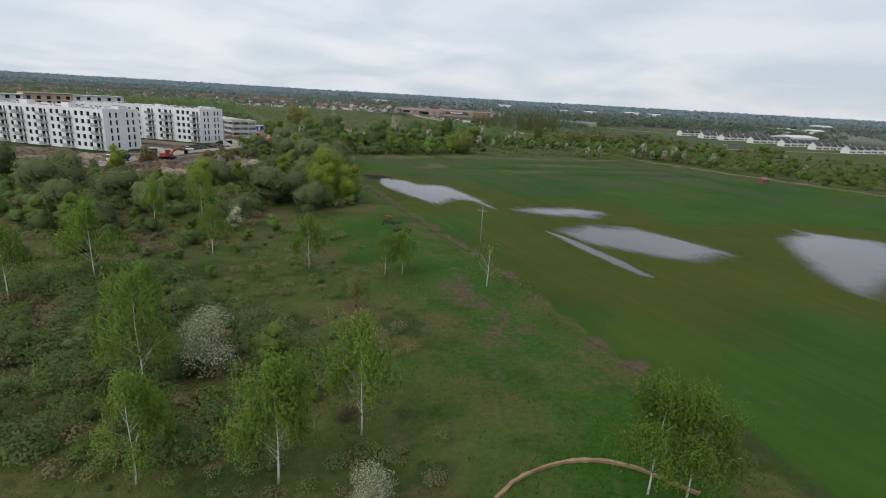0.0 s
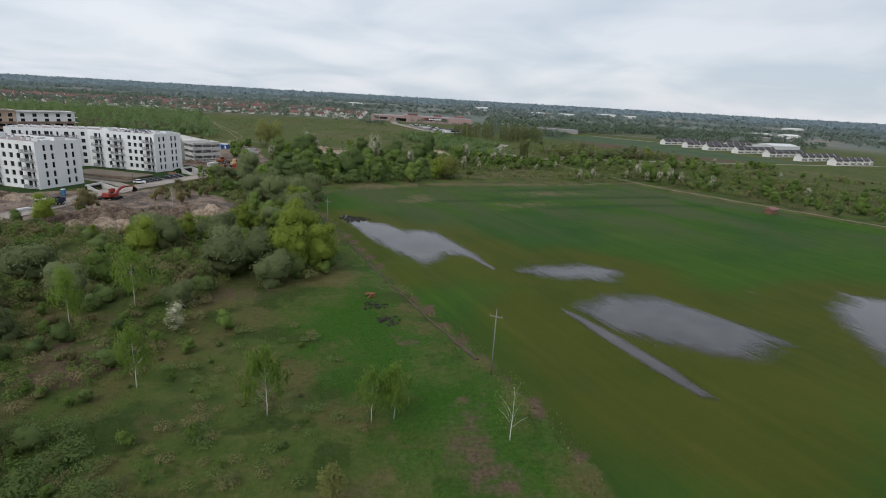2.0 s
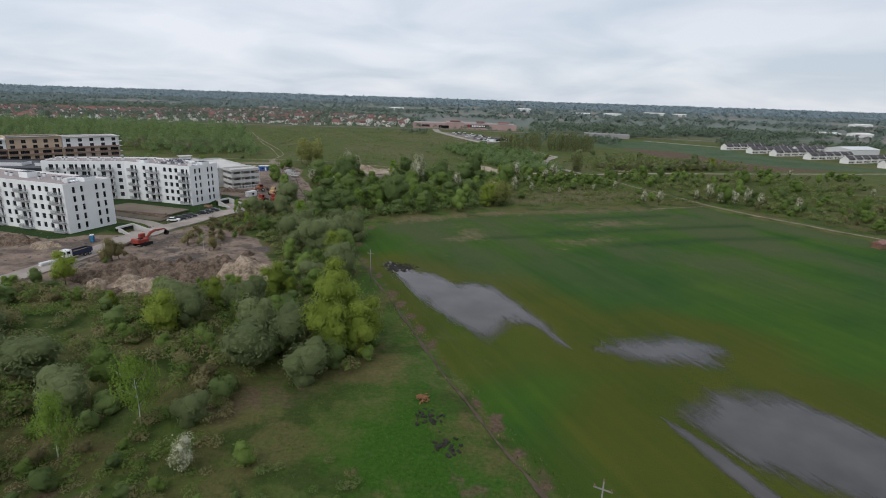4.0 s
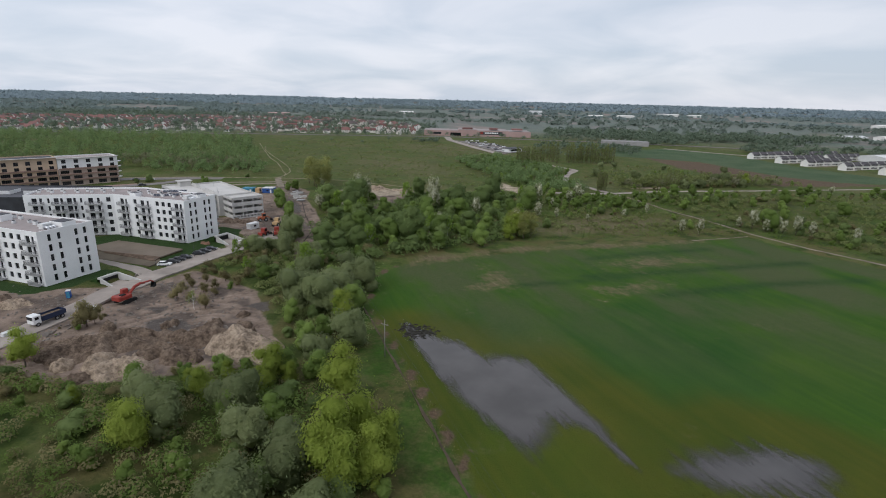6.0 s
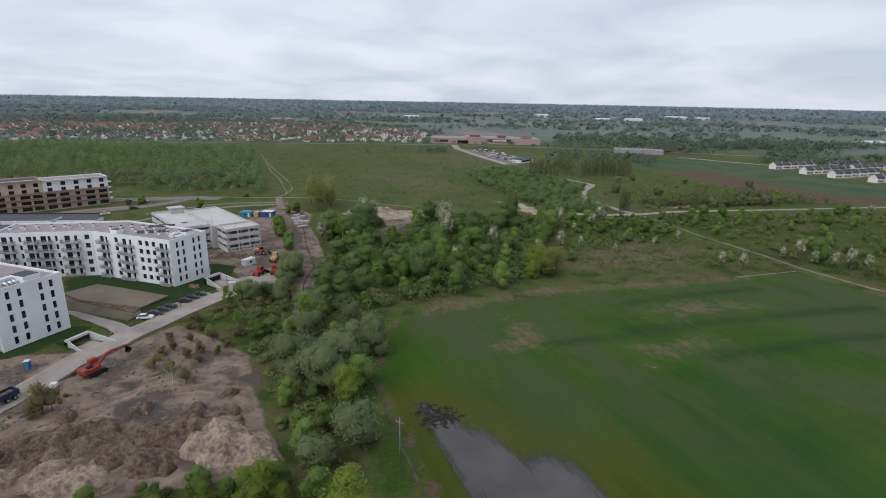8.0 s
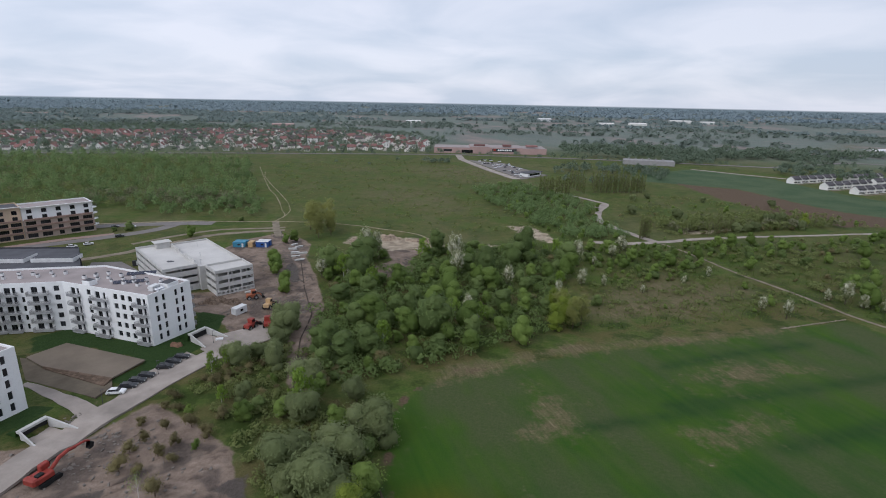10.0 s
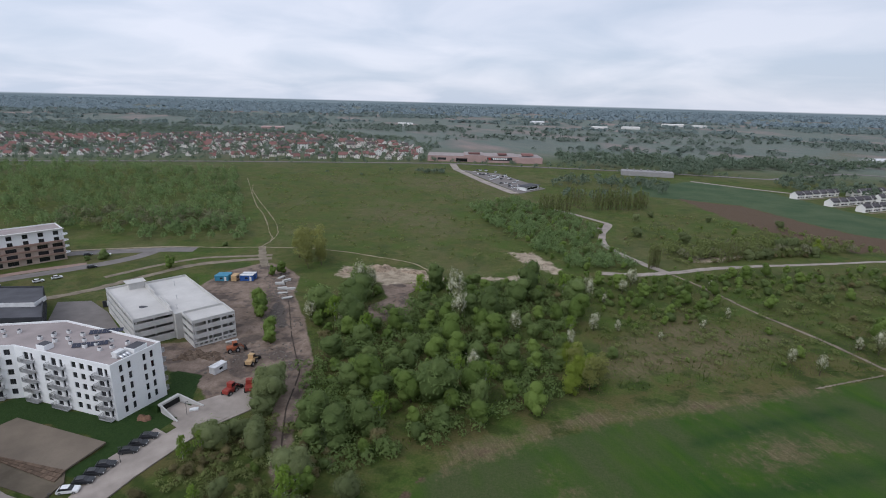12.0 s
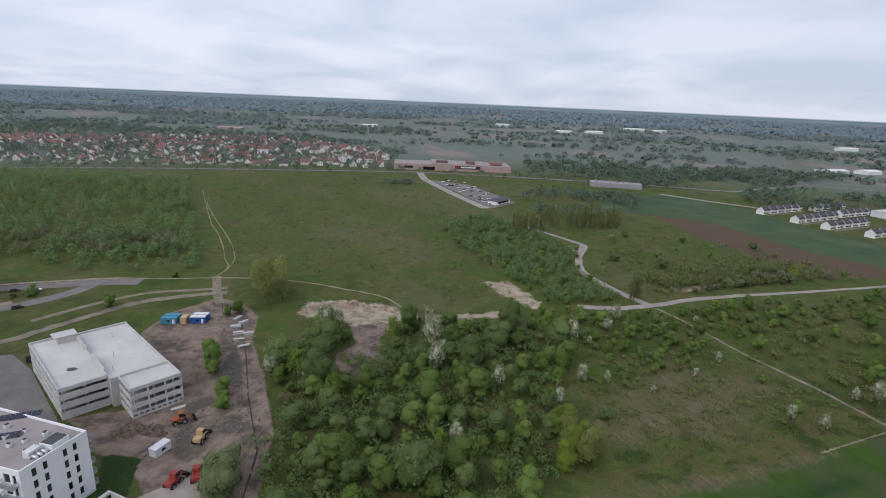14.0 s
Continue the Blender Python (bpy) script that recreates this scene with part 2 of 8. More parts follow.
    col = zone(col, "sand", n.ramp(rag, (0.38, (0.20, 0.155, 0.11)), (0.6, (0.46, 0.385, 0.29))), 0.75, 0.12)
    pool = n.step(n.math("ADD", n.attr("wet"), n.math("MULTIPLY", n.math("SUBTRACT", rag, 0.5), 2.4)), 0.40, 0.75)
    col = n.mix(pool, col, n.ramp(tuft, (0.3, (0.064, 0.052, 0.045)), (0.7, (0.112, 0.092, 0.080))))
    turf = n.math("ADD", n.attr("lawn"), n.math("MULTIPLY", n.math("SUBTRACT", rag, 0.5), 0.3))
    col = n.mix(n.step(turf, 0.4, 0.6), col, n.ramp(tuft, (0.3, (0.020, 0.044, 0.012)), (0.7, (0.036, 0.064, 0.018))))
    col = n.mix(n.math("MULTIPLY", n.step(fine, 0.5, 0.8), 0.35), col, (0.02, 0.03, 0.01))
    n.bump(n.math("ADD", tuft, n.math("MULTIPLY", fine, 0.4)), 0.7, 0.35)
    return n.done(col, n.math("SUBTRACT", 0.95, n.math("MULTIPLY", pool, 0.4)), 0, 0.12)


FURROW = 0.432       # the sown rows lean from the y axis by this angle (radians)
M_GROUND = ground_material()


def water_material():
    n = Nodes("flood_water")
    n.bump(n.noise(1.2, 3, 0.5), 0.02, 0.05)
    streak = n.noise(1.0, 4, 0.6, (0.45, 0.022, 1.0), FURROW)
    fine = n.noise(1.0, 3, 0.6, (1.15, 0.04, 1.0), FURROW)
    blot = n.noise(0.16, 4, 0.6)
    f = n.math("ADD", n.attr("depth"), n.math("MULTIPLY", n.math("SUBTRACT", streak, 0.5), 3.2))
    f = n.math("ADD", f, n.math("MULTIPLY", n.math("SUBTRACT", fine, 0.47), 5.0))
    f = n.math("ADD", f, n.math("MULTIPLY", n.math("SUBTRACT", blot, 0.48), 3.0))
    cover = n.step(f, -1.8, 2.1)
    m = n.done(n.ramp(n.noise(0.12, 3), (0.3, (0.062, 0.058, 0.056)), (0.7, (0.092, 0.086, 0.084))), 0.06, 0, 0.5)
    n.bsdf.inputs["IOR"].default_value = 1.33
    clear = n.t.nodes.new("ShaderNodeBsdfTransparent")
    mx = n.t.nodes.new("ShaderNodeMixShader")
    n.t.links.new(cover, mx.inputs[0])
    n.t.links.new(clear.outputs[0], mx.inputs[1])
    n.t.links.new(n.bsdf.outputs[0], mx.inputs[2])
    n.t.links.new(mx.outputs[0], n.t.nodes["Material Output"].inputs["Surface"])
    return m


M_WATER = water_material()
M_CONCRETE = surface("concrete_paving", (0.335, 0.290, 0.256), 0.9, 0.3, 0.15, 3.0)
M_CONCRETE_WALL = surface("cast_concrete", (0.52, 0.51, 0.49), 0.85, 0.18, 0.3, 4.0)
M_DECK = surface("parking_deck", (0.55, 0.53, 0.505), 0.9, 0.16, 0.08, 2.0)
M_ASPHALT = surface("asphalt", (0.19, 0.172, 0.162), 0.9, 0.2, 0.2, 5.0)
M_REDPAVE = surface("red_paving", (0.30, 0.21, 0.18), 0.9, 0.2, 0.3, 5.0)
M_DIRT = surface("dirt_track", (0.225, 0.188, 0.14), 0.95, 0.35, 0.25, 3.0)
M_TROD = surface("trodden_earth_path", (0.31, 0.205, 0.125), 0.95, 0.3, 0.4, 3.0)
M_PATH = surface("sandy_path", (0.30, 0.25, 0.17), 0.95, 0.4, 0.4, 3.0)
M_WHITE = surface("white_render", (0.80, 0.80, 0.80), 0.85, 0.07, 0.12, 3.0, bump=0.05)
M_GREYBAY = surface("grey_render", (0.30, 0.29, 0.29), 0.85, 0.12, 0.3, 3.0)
M_ROOF = surface("gravel_roof", (0.33, 0.285, 0.275), 0.95, 0.18, 0.15, 3.0)
M_ROOF_DARK = surface("bitumen_roof", (0.085, 0.085, 0.095), 0.8, 0.3, 0.15, 2.0)
M_BLACKWALL = surface("dark_cladding", (0.045, 0.047, 0.055), 0.6, 0.25, 0.3, 2.0)
M_BEIGE = surface("beige_render", (0.55, 0.42, 0.31), 0.85, 0.12, 0.2, 3.0)
M_BROWNWALL = surface("brown_cladding", (0.20, 0.125, 0.09), 0.8, 0.2, 0.3, 3.0)
M_PINK = surface("salmon_cladding", (0.42, 0.29, 0.27), 0.8, 0.15, 0.06, 1.0)
M_SAND_RENDER = surface("sandy_render", (0.46, 0.365, 0.31), 0.85, 0.12, 0.2, 3.0)
M_BALCONY = surface("balcony_cladding", (0.30, 0.205, 0.165), 0.8, 0.2, 0.3, 3.0)
M_RAIL = surface("galvanised_steel", (0.42, 0.42, 0.43), 0.45, 0.2, 1.0, 6.0, metal=0.6)
M_SLAB = surface("balcony_slab", (0.42, 0.42, 0.42), 0.85, 0.15, 0.6, 4.0)
M_FRAME = surface("window_frame_dark", (0.06, 0.06, 0.065), 0.5, 0.1, 1.0, 4.0)
M_GLASS = Nodes("window_glass")
M_GLASS = M_GLASS.done(M_GLASS.ramp(M_GLASS.obj_random(), (0.0, (0.008, 0.009, 0.011)), (1.0, (0.035, 0.036, 0.042))), 0.05, 0, 0.5)
M_SOLAR = surface("solar_cells", (0.018, 0.022, 0.045), 0.25, 0.2, 2.0, 9.0, spec=0.5)
M_VENT = surface("vent_housing", (0.66, 0.66, 0.66), 0.6, 0.15, 1.0, 5.0)
M_DUCT = surface("duct_metal", (0.62, 0.63, 0.65), 0.35, 0.15, 1.0, 5.0, metal=0.8)
M_BLACK = surface("black_rubber", (0.02, 0.02, 0.02), 0.8, 0.2, 2.0, 9.0)
M_RED = surface("machine_red", (0.29, 0.048, 0.036), 0.5, 0.25, 1.0, 5.0)
M_ORANGE = surface("machine_orange", (0.33, 0.105, 0.05), 0.55, 0.25, 1.0, 5.0)
M_BLUE = surface("container_blue", (0.035, 0.10, 0.32), 0.55, 0.2, 1.0, 5.0)
M_TURQ = surface("container_turquoise", (0.06, 0.24, 0.36), 0.55, 0.2, 1.0, 5.0)
M_TAN = surface("container_tan", (0.50, 0.34, 0.18), 0.6, 0.2, 1.0, 5.0)
M_NAVY = surface("truck_navy", (0.03, 0.04, 0.08), 0.5, 0.2, 1.0, 5.0)
M_CARWHITE = surface("car_paint_white", (0.78, 0.78, 0.78), 0.3, 0.04, 1.0, 6.0, spec=0.5, bump=0)
M_CARDARK = surface("car_paint_dark", (0.035, 0.037, 0.042), 0.3, 0.2, 1.0, 6.0, spec=0.5, bump=0, per_object=0.4)
M_TILE = surface("roof_tiles_red", (0.215, 0.112, 0.102), 0.85, 0.2, 0.6, 4.0, per_object=0.6)
M_TILE_GREY = surface("roof_tiles_grey", (0.115, 0.095, 0.092), 0.8, 0.2, 0.6, 4.0, per_object=0.4)
M_SLATE = surface("slate_roof", (0.085, 0.079, 0.084), 0.75, 0.2, 0.6, 4.0, per_object=0.3)
M_HOUSEWALL = surface("house_render", (0.76, 0.70, 0.65), 0.85, 0.1, 0.3, 3.0, per_object=0.5)
M_TERRACE = surface("terrace_render", (0.74, 0.72, 0.69), 0.85, 0.06, 0.3, 3.0)
M_PLANK = surface("weathered_timber", (0.20, 0.115, 0.075), 0.9, 0.3, 1.0, 8.0)
M_POLE = surface("concrete_pole", (0.22, 0.21, 0.19), 0.9, 0.2, 1.0, 8.0)
def earth(name, dark, mid, light):
    n = Nodes(name)
    clod = n.noise(1.1, 6, 0.7)
    big = n.noise(0.28, 4, 0.6)
    mixed = n.math("ADD", n.math("MULTIPLY", clod, 0.6), n.math("MULTIPLY", big, 0.4))
    col = n.ramp(mixed, (0.38, dark), (0.48, mid), (0.60, light))
    col = n.mix(n.math("MULTIPLY", n.step(n.noise(3.5, 4, 0.7), 0.56, 0.66), 0.55), col, tuple(c * 0.5 for c in dark))
    n.bump(clod, 1.0, 0.6)
    return n.done(col, 0.95, 0, 0.1)


M_MOUND = earth("dumped_earth", (0.070, 0.050, 0.038), (0.150, 0.110, 0.082), (0.250, 0.190, 0.145))
M_MOUND_SAND = earth("dumped_sand", (0.150, 0.115, 0.085), (0.310, 0.240, 0.178), (0.470, 0.375, 0.285))
M_COURT_LOW = surface("trodden_earth", (0.135, 0.110, 0.080), 0.95, 0.3, 0.2, 2.0)
M_COURT = surface("levelled_earth", (0.19, 0.155, 0.12), 0.95, 0.25, 0.1, 2.0)
M_RUBBLE = surface("rubble", (0.19, 0.165, 0.145), 0.9, 0.3, 0.8, 4.0, per_object=0.5)
M_TRENCH = surface("trench_shade", (0.070, 0.054, 0.044), 0.95, 0.3, 0.8, 4.0)
M_DITCH = surface("ditch_mud", (0.085, 0.066, 0.044), 0.95, 0.4, 0.5, 4.0)
M_CLOD = surface("wet_clods", (0.030, 0.027, 0.022), 0.85, 0.35, 0.8, 4.0)
M_STRAW = surface("straw_heap", (0.24, 0.125, 0.06), 0.95, 0.3, 0.8, 4.0)
M_SIGN = surface("sign_white", (0.85, 0.85, 0.85), 0.5, 0.05)


def birch_bark():
    n = Nodes("birch_bark")
    band = n.noise(1.4, 3, 0.6, (1.0, 1.0, 5.0))
    return n.done(n.mix(n.step(band, 0.55, 0.68), (0.66, 0.64, 0.60), (0.07, 0.06, 0.055)), 0.85)


M_BIRCH = birch_bark()
M_BARK = surface("bark", (0.10, 0.080, 0.062), 0.95, 0.35, 1.5, 8.0)
M_TWIG = surface("bare_twigs", (0.15, 0.11, 0.085), 0.95, 0.3, 1.5, 8.0)
L_BIRCH = leaf("birch_leaves", [(0.0, (0.180, 0.290, 0.046)), (0.5, (0.250, 0.375, 0.062)), (1.0, (0.330, 0.450, 0.090))], 0.5, 0.3)
L_GREEN = leaf("shrub_leaves", [(0.0, (0.132, 0.214, 0.048)), (0.5, (0.188, 0.274, 0.064)), (1.0, (0.268, 0.342, 0.092))], 0.48)
L_DARK = leaf("dark_leaves", [(0.0, (0.122, 0.187, 0.061)), (0.5, (0.174, 0.241, 0.077)), (1.0, (0.238, 0.297, 0.107))], 0.48)
L_WILLOW = leaf("willow_leaves", [(0.0, (0.147, 0.189, 0.077)), (0.5, (0.209, 0.251, 0.108)), (1.0, (0.299, 0.327, 0.160))], 0.48)
L_YELLOW = leaf("yellow_willow_leaves", [(0.0, (0.205, 0.276, 0.040)), (0.5, (0.262, 0.334, 0.054)), (1.0, (0.350, 0.406, 0.084))], 0.48)
L_BROWN = leaf("budding_twigs", [(0.0, (0.183, 0.162, 0.079)), (0.5, (0.254, 0.225, 0.108)), (1.0, (0.346, 0.298, 0.151))], 0.48)
L_ORANGE = leaf("ochre_buds", [(0.0, (0.212, 0.234, 0.074)), (0.5, (0.287, 0.299, 0.096)), (1.0, (0.381, 0.376, 0.131))], 0.48)
L_BLOSSOM = leaf("white_blossom", [(0.0, (0.16, 0.19, 0.070)), (0.45, (0.36, 0.37, 0.20)), (0.66, (0.62, 0.61, 0.46)), (1.0, (0.80, 0.79, 0.64))], 0.4, 0.04)
L_WOOD = leaf("woodland_leaves", [(0.0, (0.152, 0.230, 0.086)), (0.5, (0.194, 0.276, 0.108)), (1.0, (0.252, 0.334, 0.140))], 0.48, 0.0)
# woodland leaves again, darkened to paint the shade in gaps between trees
L_SHADY = leaf("shaded_woodland_leaves", [(0.0, (0.106, 0.164, 0.062)), (0.5, (0.138, 0.204, 0.078)), (1.0, (0.182, 0.248, 0.100))], 0.48, 0.0)
L_MEADOWSCRUB = leaf("roadside_scrub_leaves", [(0.0, (0.143, 0.184, 0.062)), (0.5, (0.199, 0.234, 0.080)), (1.0, (0.271, 0.287, 0.115))], 0.48, 0.0)
L_BUD = leaf("grey_brown_buds", [(0.0, (0.175, 0.182, 0.100)), (0.5, (0.215, 0.216, 0.124)), (1.0, (0.265, 0.258, 0.156))], 0.4, 0.0)
# haze over distance is put into these leaf colours: paler and bluer farther out
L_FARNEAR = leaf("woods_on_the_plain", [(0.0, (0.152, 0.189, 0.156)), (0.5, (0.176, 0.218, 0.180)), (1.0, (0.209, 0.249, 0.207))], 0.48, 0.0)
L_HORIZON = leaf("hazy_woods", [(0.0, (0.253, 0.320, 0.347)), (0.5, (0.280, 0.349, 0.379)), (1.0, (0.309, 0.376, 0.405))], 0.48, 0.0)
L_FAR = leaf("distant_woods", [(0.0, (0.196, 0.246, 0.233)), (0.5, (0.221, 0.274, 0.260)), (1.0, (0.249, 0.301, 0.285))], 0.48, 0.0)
L_MID = leaf("garden_trees", [(0.0, (0.118, 0.162, 0.112)), (0.5, (0.156, 0.204, 0.140)), (1.0, (0.218, 0.256, 0.180))], 0.48, 0.0)
L_TUFT = leaf("meadow_grass", [(0.0, (0.088, 0.168, 0.020)), (0.5, (0.126, 0.200, 0.030)), (1.0, (0.200, 0.230, 0.060))], 0.48, 0.0)
L_REED = leaf("dry_reed", [(0.0, (0.146, 0.118, 0.064)), (1.0, (0.364, 0.291, 0.164))], 0.2, 0.0)

# ---- building helpers ----


class Shape:
    """Gathers vertices and faces of one mesh."""

    def __init__(self):
        self.v, self.f = [], []

    def add(self, verts, faces):
        o = len(self.v)
        self.v.extend(tuple(p) for p in verts)
        self.f.extend(tuple(i + o for i in fc) for fc in faces)
        return self

    def box(self, x0, x1, y0, y1, z0, z1, m=None, chamfer=0.0):
        if chamfer:
            c = chamfer
            ring = [(x0 + c, y0), (x1 - c, y0), (x1, y0 + c), (x1, y1 - c), (x1 - c, y1), (x0 + c, y1), (x0, y1 - c), (x0, y0 + c)]
            ins = [(min(max(x, x0 + c), x1 - c), min(max(y, y0 + c), y1 - c)) for x, y in ring]
            vs = [(x, y, z0) for x, y in ring] + [(x, y, z1 - c) for x, y in ring] + [(x, y, z1) for x, y in ins]
            fs = [tuple(range(7, -1, -1)), tuple(range(16, 24))]
            for r in (0, 8):
                fs += [(r + i, r + (i + 1) % 8, r + 8 + (i + 1) % 8, r + 8 + i) for i in range(8)]
        else:
            vs = [(x, y, z) for z in (z0, z1) for x, y in ((x0, y0), (x1, y0), (x1, y1), (x0, y1))]
            fs = [(3, 2, 1, 0), (4, 5, 6, 7), (0, 1, 5, 4), (1, 2, 6, 5), (2, 3, 7, 6), (3, 0, 4, 7)]
        if m is not None:
            vs = [m @ Vector(p) for p in vs]
        return self.add(vs, fs)

    def prism(self, ring, z0, z1):
        k = len(ring)
        vs = [(x, y, z0) for x, y in ring] + [(x, y, z1) for x, y in ring]
        fs = [tuple(range(k - 1, -1, -1)), tuple(range(k, 2 * k))]
        fs += [(i, (i + 1) % k, k + (i + 1) % k, k + i) for i in range(k)]
        return self.add(vs, fs)

    def tube(self, pts, radii, sides=6):
        pts = [Vector(p) for p in pts]
        rings = []
        for i, p in enumerate(pts):
            way = (pts[min(i + 1, len(pts) - 1)] - pts[max(i - 1, 0)]).normalized()
            side = way.cross(Vector((0, 0, 1)) if abs(way.z) < 0.9 else Vector((1, 0, 0))).normalized()
            up = side.cross(way)
            rings.append([p + (side * math.cos(a) + up * math.sin(a)) * radii[i] for a in (2 * math.pi * k / sides for k in range(sides))])
        vs = [q for r in rings for q in r]
        fs = [(i * sides + k, i * sides + (k + 1) % sides, (i + 1) * sides + (k + 1) % sides, (i + 1) * sides + k)
              for i in range(len(pts) - 1) for k in range(sides)]
        fs += [tuple(range(sides - 1, -1, -1)), tuple(range((len(pts) - 1) * sides, len(pts) * sides))]
        return self.add(vs, fs)

    def weld(self):
        """Joins corners that fall together, so that one wall is one piece."""
        seen, index = {}, []
        for p in self.v:
            index.append(seen.setdefault((round(p[0], 3), round(p[1], 3), round(p[2], 3)), len(seen)))
        self.v = [tuple(k) for k in seen]
        self.f = [f for f in (tuple(index[i] for i in fc) for fc in self.f) if len(set(f)) == len(f)]
        return self

    def mesh(self, name, mat, smooth=False):
        me = bpy.data.meshes.new(name)
        me.from_pydata(self.v, [], self.f)
        me.materials.append(mat)
        if smooth:
            me.polygons.foreach_set("use_smooth", [True] * len(me.polygons))
        me.update()
        return me


def part(name, shape, mat, parent, label="", smooth=False):
    me = shape if isinstance(shape, bpy.types.Mesh) else shape.mesh(name, mat, smooth)
    ob = new(name, me)
    ob.parent = parent
    if label:
        ob["label"] = label
    return ob


def thing(name, m, label, category, group="", kind=""):
    ob = new(name)
    ob.empty_display_size = 0.5
    ob.matrix_basis = m
    return tagged(ob, label, category, group, kind)


class Kind:
    """A thing built once: the first placing moves it, the others copy it."""

    def __init__(self, ob):
        self.ob, self.used = ob, False

    def at(self, m, label=""):
        if not self.used:
            self.used = True
            self.ob.matrix_basis = m
            ob = self.ob
        else:
            ob = copy_thing(self.ob, m)
        if label:
            ob["label"] = label
        return ob


def stand(x, y, z, turn=0.0, scale=1.0, tall=None):
    return Matrix.Translation((x, y, z)) @ Matrix.Rotation(turn, 4, "Z") @ Matrix.Diagonal((scale, scale, tall or scale, 1))


# ---- the lie of the land ----
FIELD = [(36, 24), (29.5, 44.5), (24, 54), (17.5, 68), (11, 88.5), (6.5, 99), (-1, 114), (-10.4, 134), (-20, 157), (-32.5, 185), (-41.5, 205),
         (-47, 226), (-40, 243), (-16.5, 257), (9, 268), (36.5, 277), (72, 290), (106, 303), (116, 284), (137, 259), (157, 233), (232, 130), (330, 0), (330, -250), (60, -250), (45, 0)]
PUDDLES = [
    [(-31.5, 196), (-28, 194), (-23.5, 190.5), (-17, 187), (-9.7, 180.4), (-1, 180), (4.8, 169), (10.7, 155), (12.5, 148), (8, 156), (4.5, 159), (1, 156), (-3.5, 147), (-7, 153), (-11, 157), (-16, 165), (-21.5, 175), (-28, 187.5)],
    [(19, 145.5), (27, 150), (37, 153), (45, 149.5), (40.5, 142.5), (30, 142)],
    [(27.5, 122.5), (36.5, 130.5), (47.5, 131), (56, 121.5), (62, 112), (51, 103.5), (41, 108), (33.5, 112)],
    [(23.8, 122.6), (27.2, 119), (31.5, 110), (35.8, 100.5), (39, 90.5), (36.8, 91.5), (33.2, 98.5), (28.3, 110)],
    [(85, 128), (97, 137.5), (113, 131), (102, 112), (84, 95), (74, 88), (75, 100), (79, 112)],
]


def hash_grid(ix, iy, seed):
    h = (ix * 374761393 + iy * 668265263 + seed * 974634777) & 0x7FFFFFFF
    h = ((h ^ (h >> 13)) * 1274126177) & 0x7FFFFFFF
    return ((h ^ (h >> 16)) & 0xFFFF) / 65535.0


def soft_noise(x, y, seed=0):
    ix, iy = np.floor(x).astype(np.int64), np.floor(y).astype(np.int64)
    fx, fy = x - ix, y - iy
    fx, fy = fx * fx * (3 - 2 * fx), fy * fy * (3 - 2 * fy)
    a, b = hash_grid(ix, iy, seed), hash_grid(ix + 1, iy, seed)
    c, d = hash_grid(ix, iy + 1, seed), hash_grid(ix + 1, iy + 1, seed)
    return (a * (1 - fx) + b * fx) * (1 - fy) + (c * (1 - fx) + d * fx) * fy


def fbm(x, y, seed=0, octaves=4):
    s, amp, tot = 0.0, 1.0, 0.0
    for k in range(octaves):
        s = s + amp * soft_noise(x * 2 ** k, y * 2 ** k, seed + k)
        tot += amp
        amp *= 0.5
    return s / tot


def inside(poly, x, y):
    """Signed distance to a ring, positive inside."""
    d = np.full(np.shape(x), 1e9)
    odd = np.zeros(np.shape(x), bool)
    for (ax, ay), (bx, by) in zip(poly, poly[1:] + poly[:1]):
        ex, ey = bx - ax, by - ay
        t = np.clip(((x - ax) * ex + (y - ay) * ey) / (ex * ex + ey * ey), 0, 1)
        d = np.minimum(d, np.hypot(x - ax - t * ex, y - ay - t * ey))
        cross = ((ay > y) != (by > y)) & (x < (bx - ax) * (y - ay) / ((by - ay) if by != ay else 1e-9) + ax)
        odd ^= cross
    return np.where(odd, d, -d)


def near_line(pts, x, y):
    d = np.full(np.shape(x), 1e9)
    for (ax, ay), (bx, by) in zip(pts, pts[1:]):
        ex, ey = bx - ax, by - ay
        t = np.clip(((x - ax) * ex + (y - ay) * ey) / (ex * ex + ey * ey), 0, 1)
        d = np.minimum(d, np.hypot(x - ax - t * ex, y - ay - t * ey))
    return d


def ease(v, lo, hi):
    t = np.clip((v - lo) / (hi - lo), 0, 1)
    return t * t * (3 - 2 * t)


WATER_Z = -0.91
RAMP_CUT = [(-122.2, 210.2), (-111, 207.2), (-109, 215.0), (-120.6, 217.2)]


def land(x, y):
    """Height of the ground, without the fine relief of the flooded furrows."""
    x, y = np.asarray(x, float), np.asarray(y, float)
    h = 1.0 * ease(-x, 112, 122) * ease(y, 188, 205) * (1 - ease(y, 285, 296))
    h = h * (1 - ease(inside(RAMP_CUT, x, y), -0.4, 0.5))
    h = h - 0.75 * ease(inside(FIELD, x, y), -3, 3.5)
    r = np.hypot(x, y)
    return h + 22.0 * ease(r, 2200, 4800)


def furrowed(x, y):
    """Relief that the flood reads: low ground inside each puddle, ridged along the rows."""
    u = x * math.cos(FURROW) + y * math.sin(FURROW)
    v = -x * math.sin(FURROW) + y * math.cos(FURROW)
    z = 0.06 * (fbm(u / 1.6, v / 22, 5, 3) - 0.5)
    best = np.full(np.shape(x), -50.0)
    for p in PUDDLES:
        best = np.maximum(best, inside(p, x, y))
    return z - 0.22 * ease(best, -22, -12)


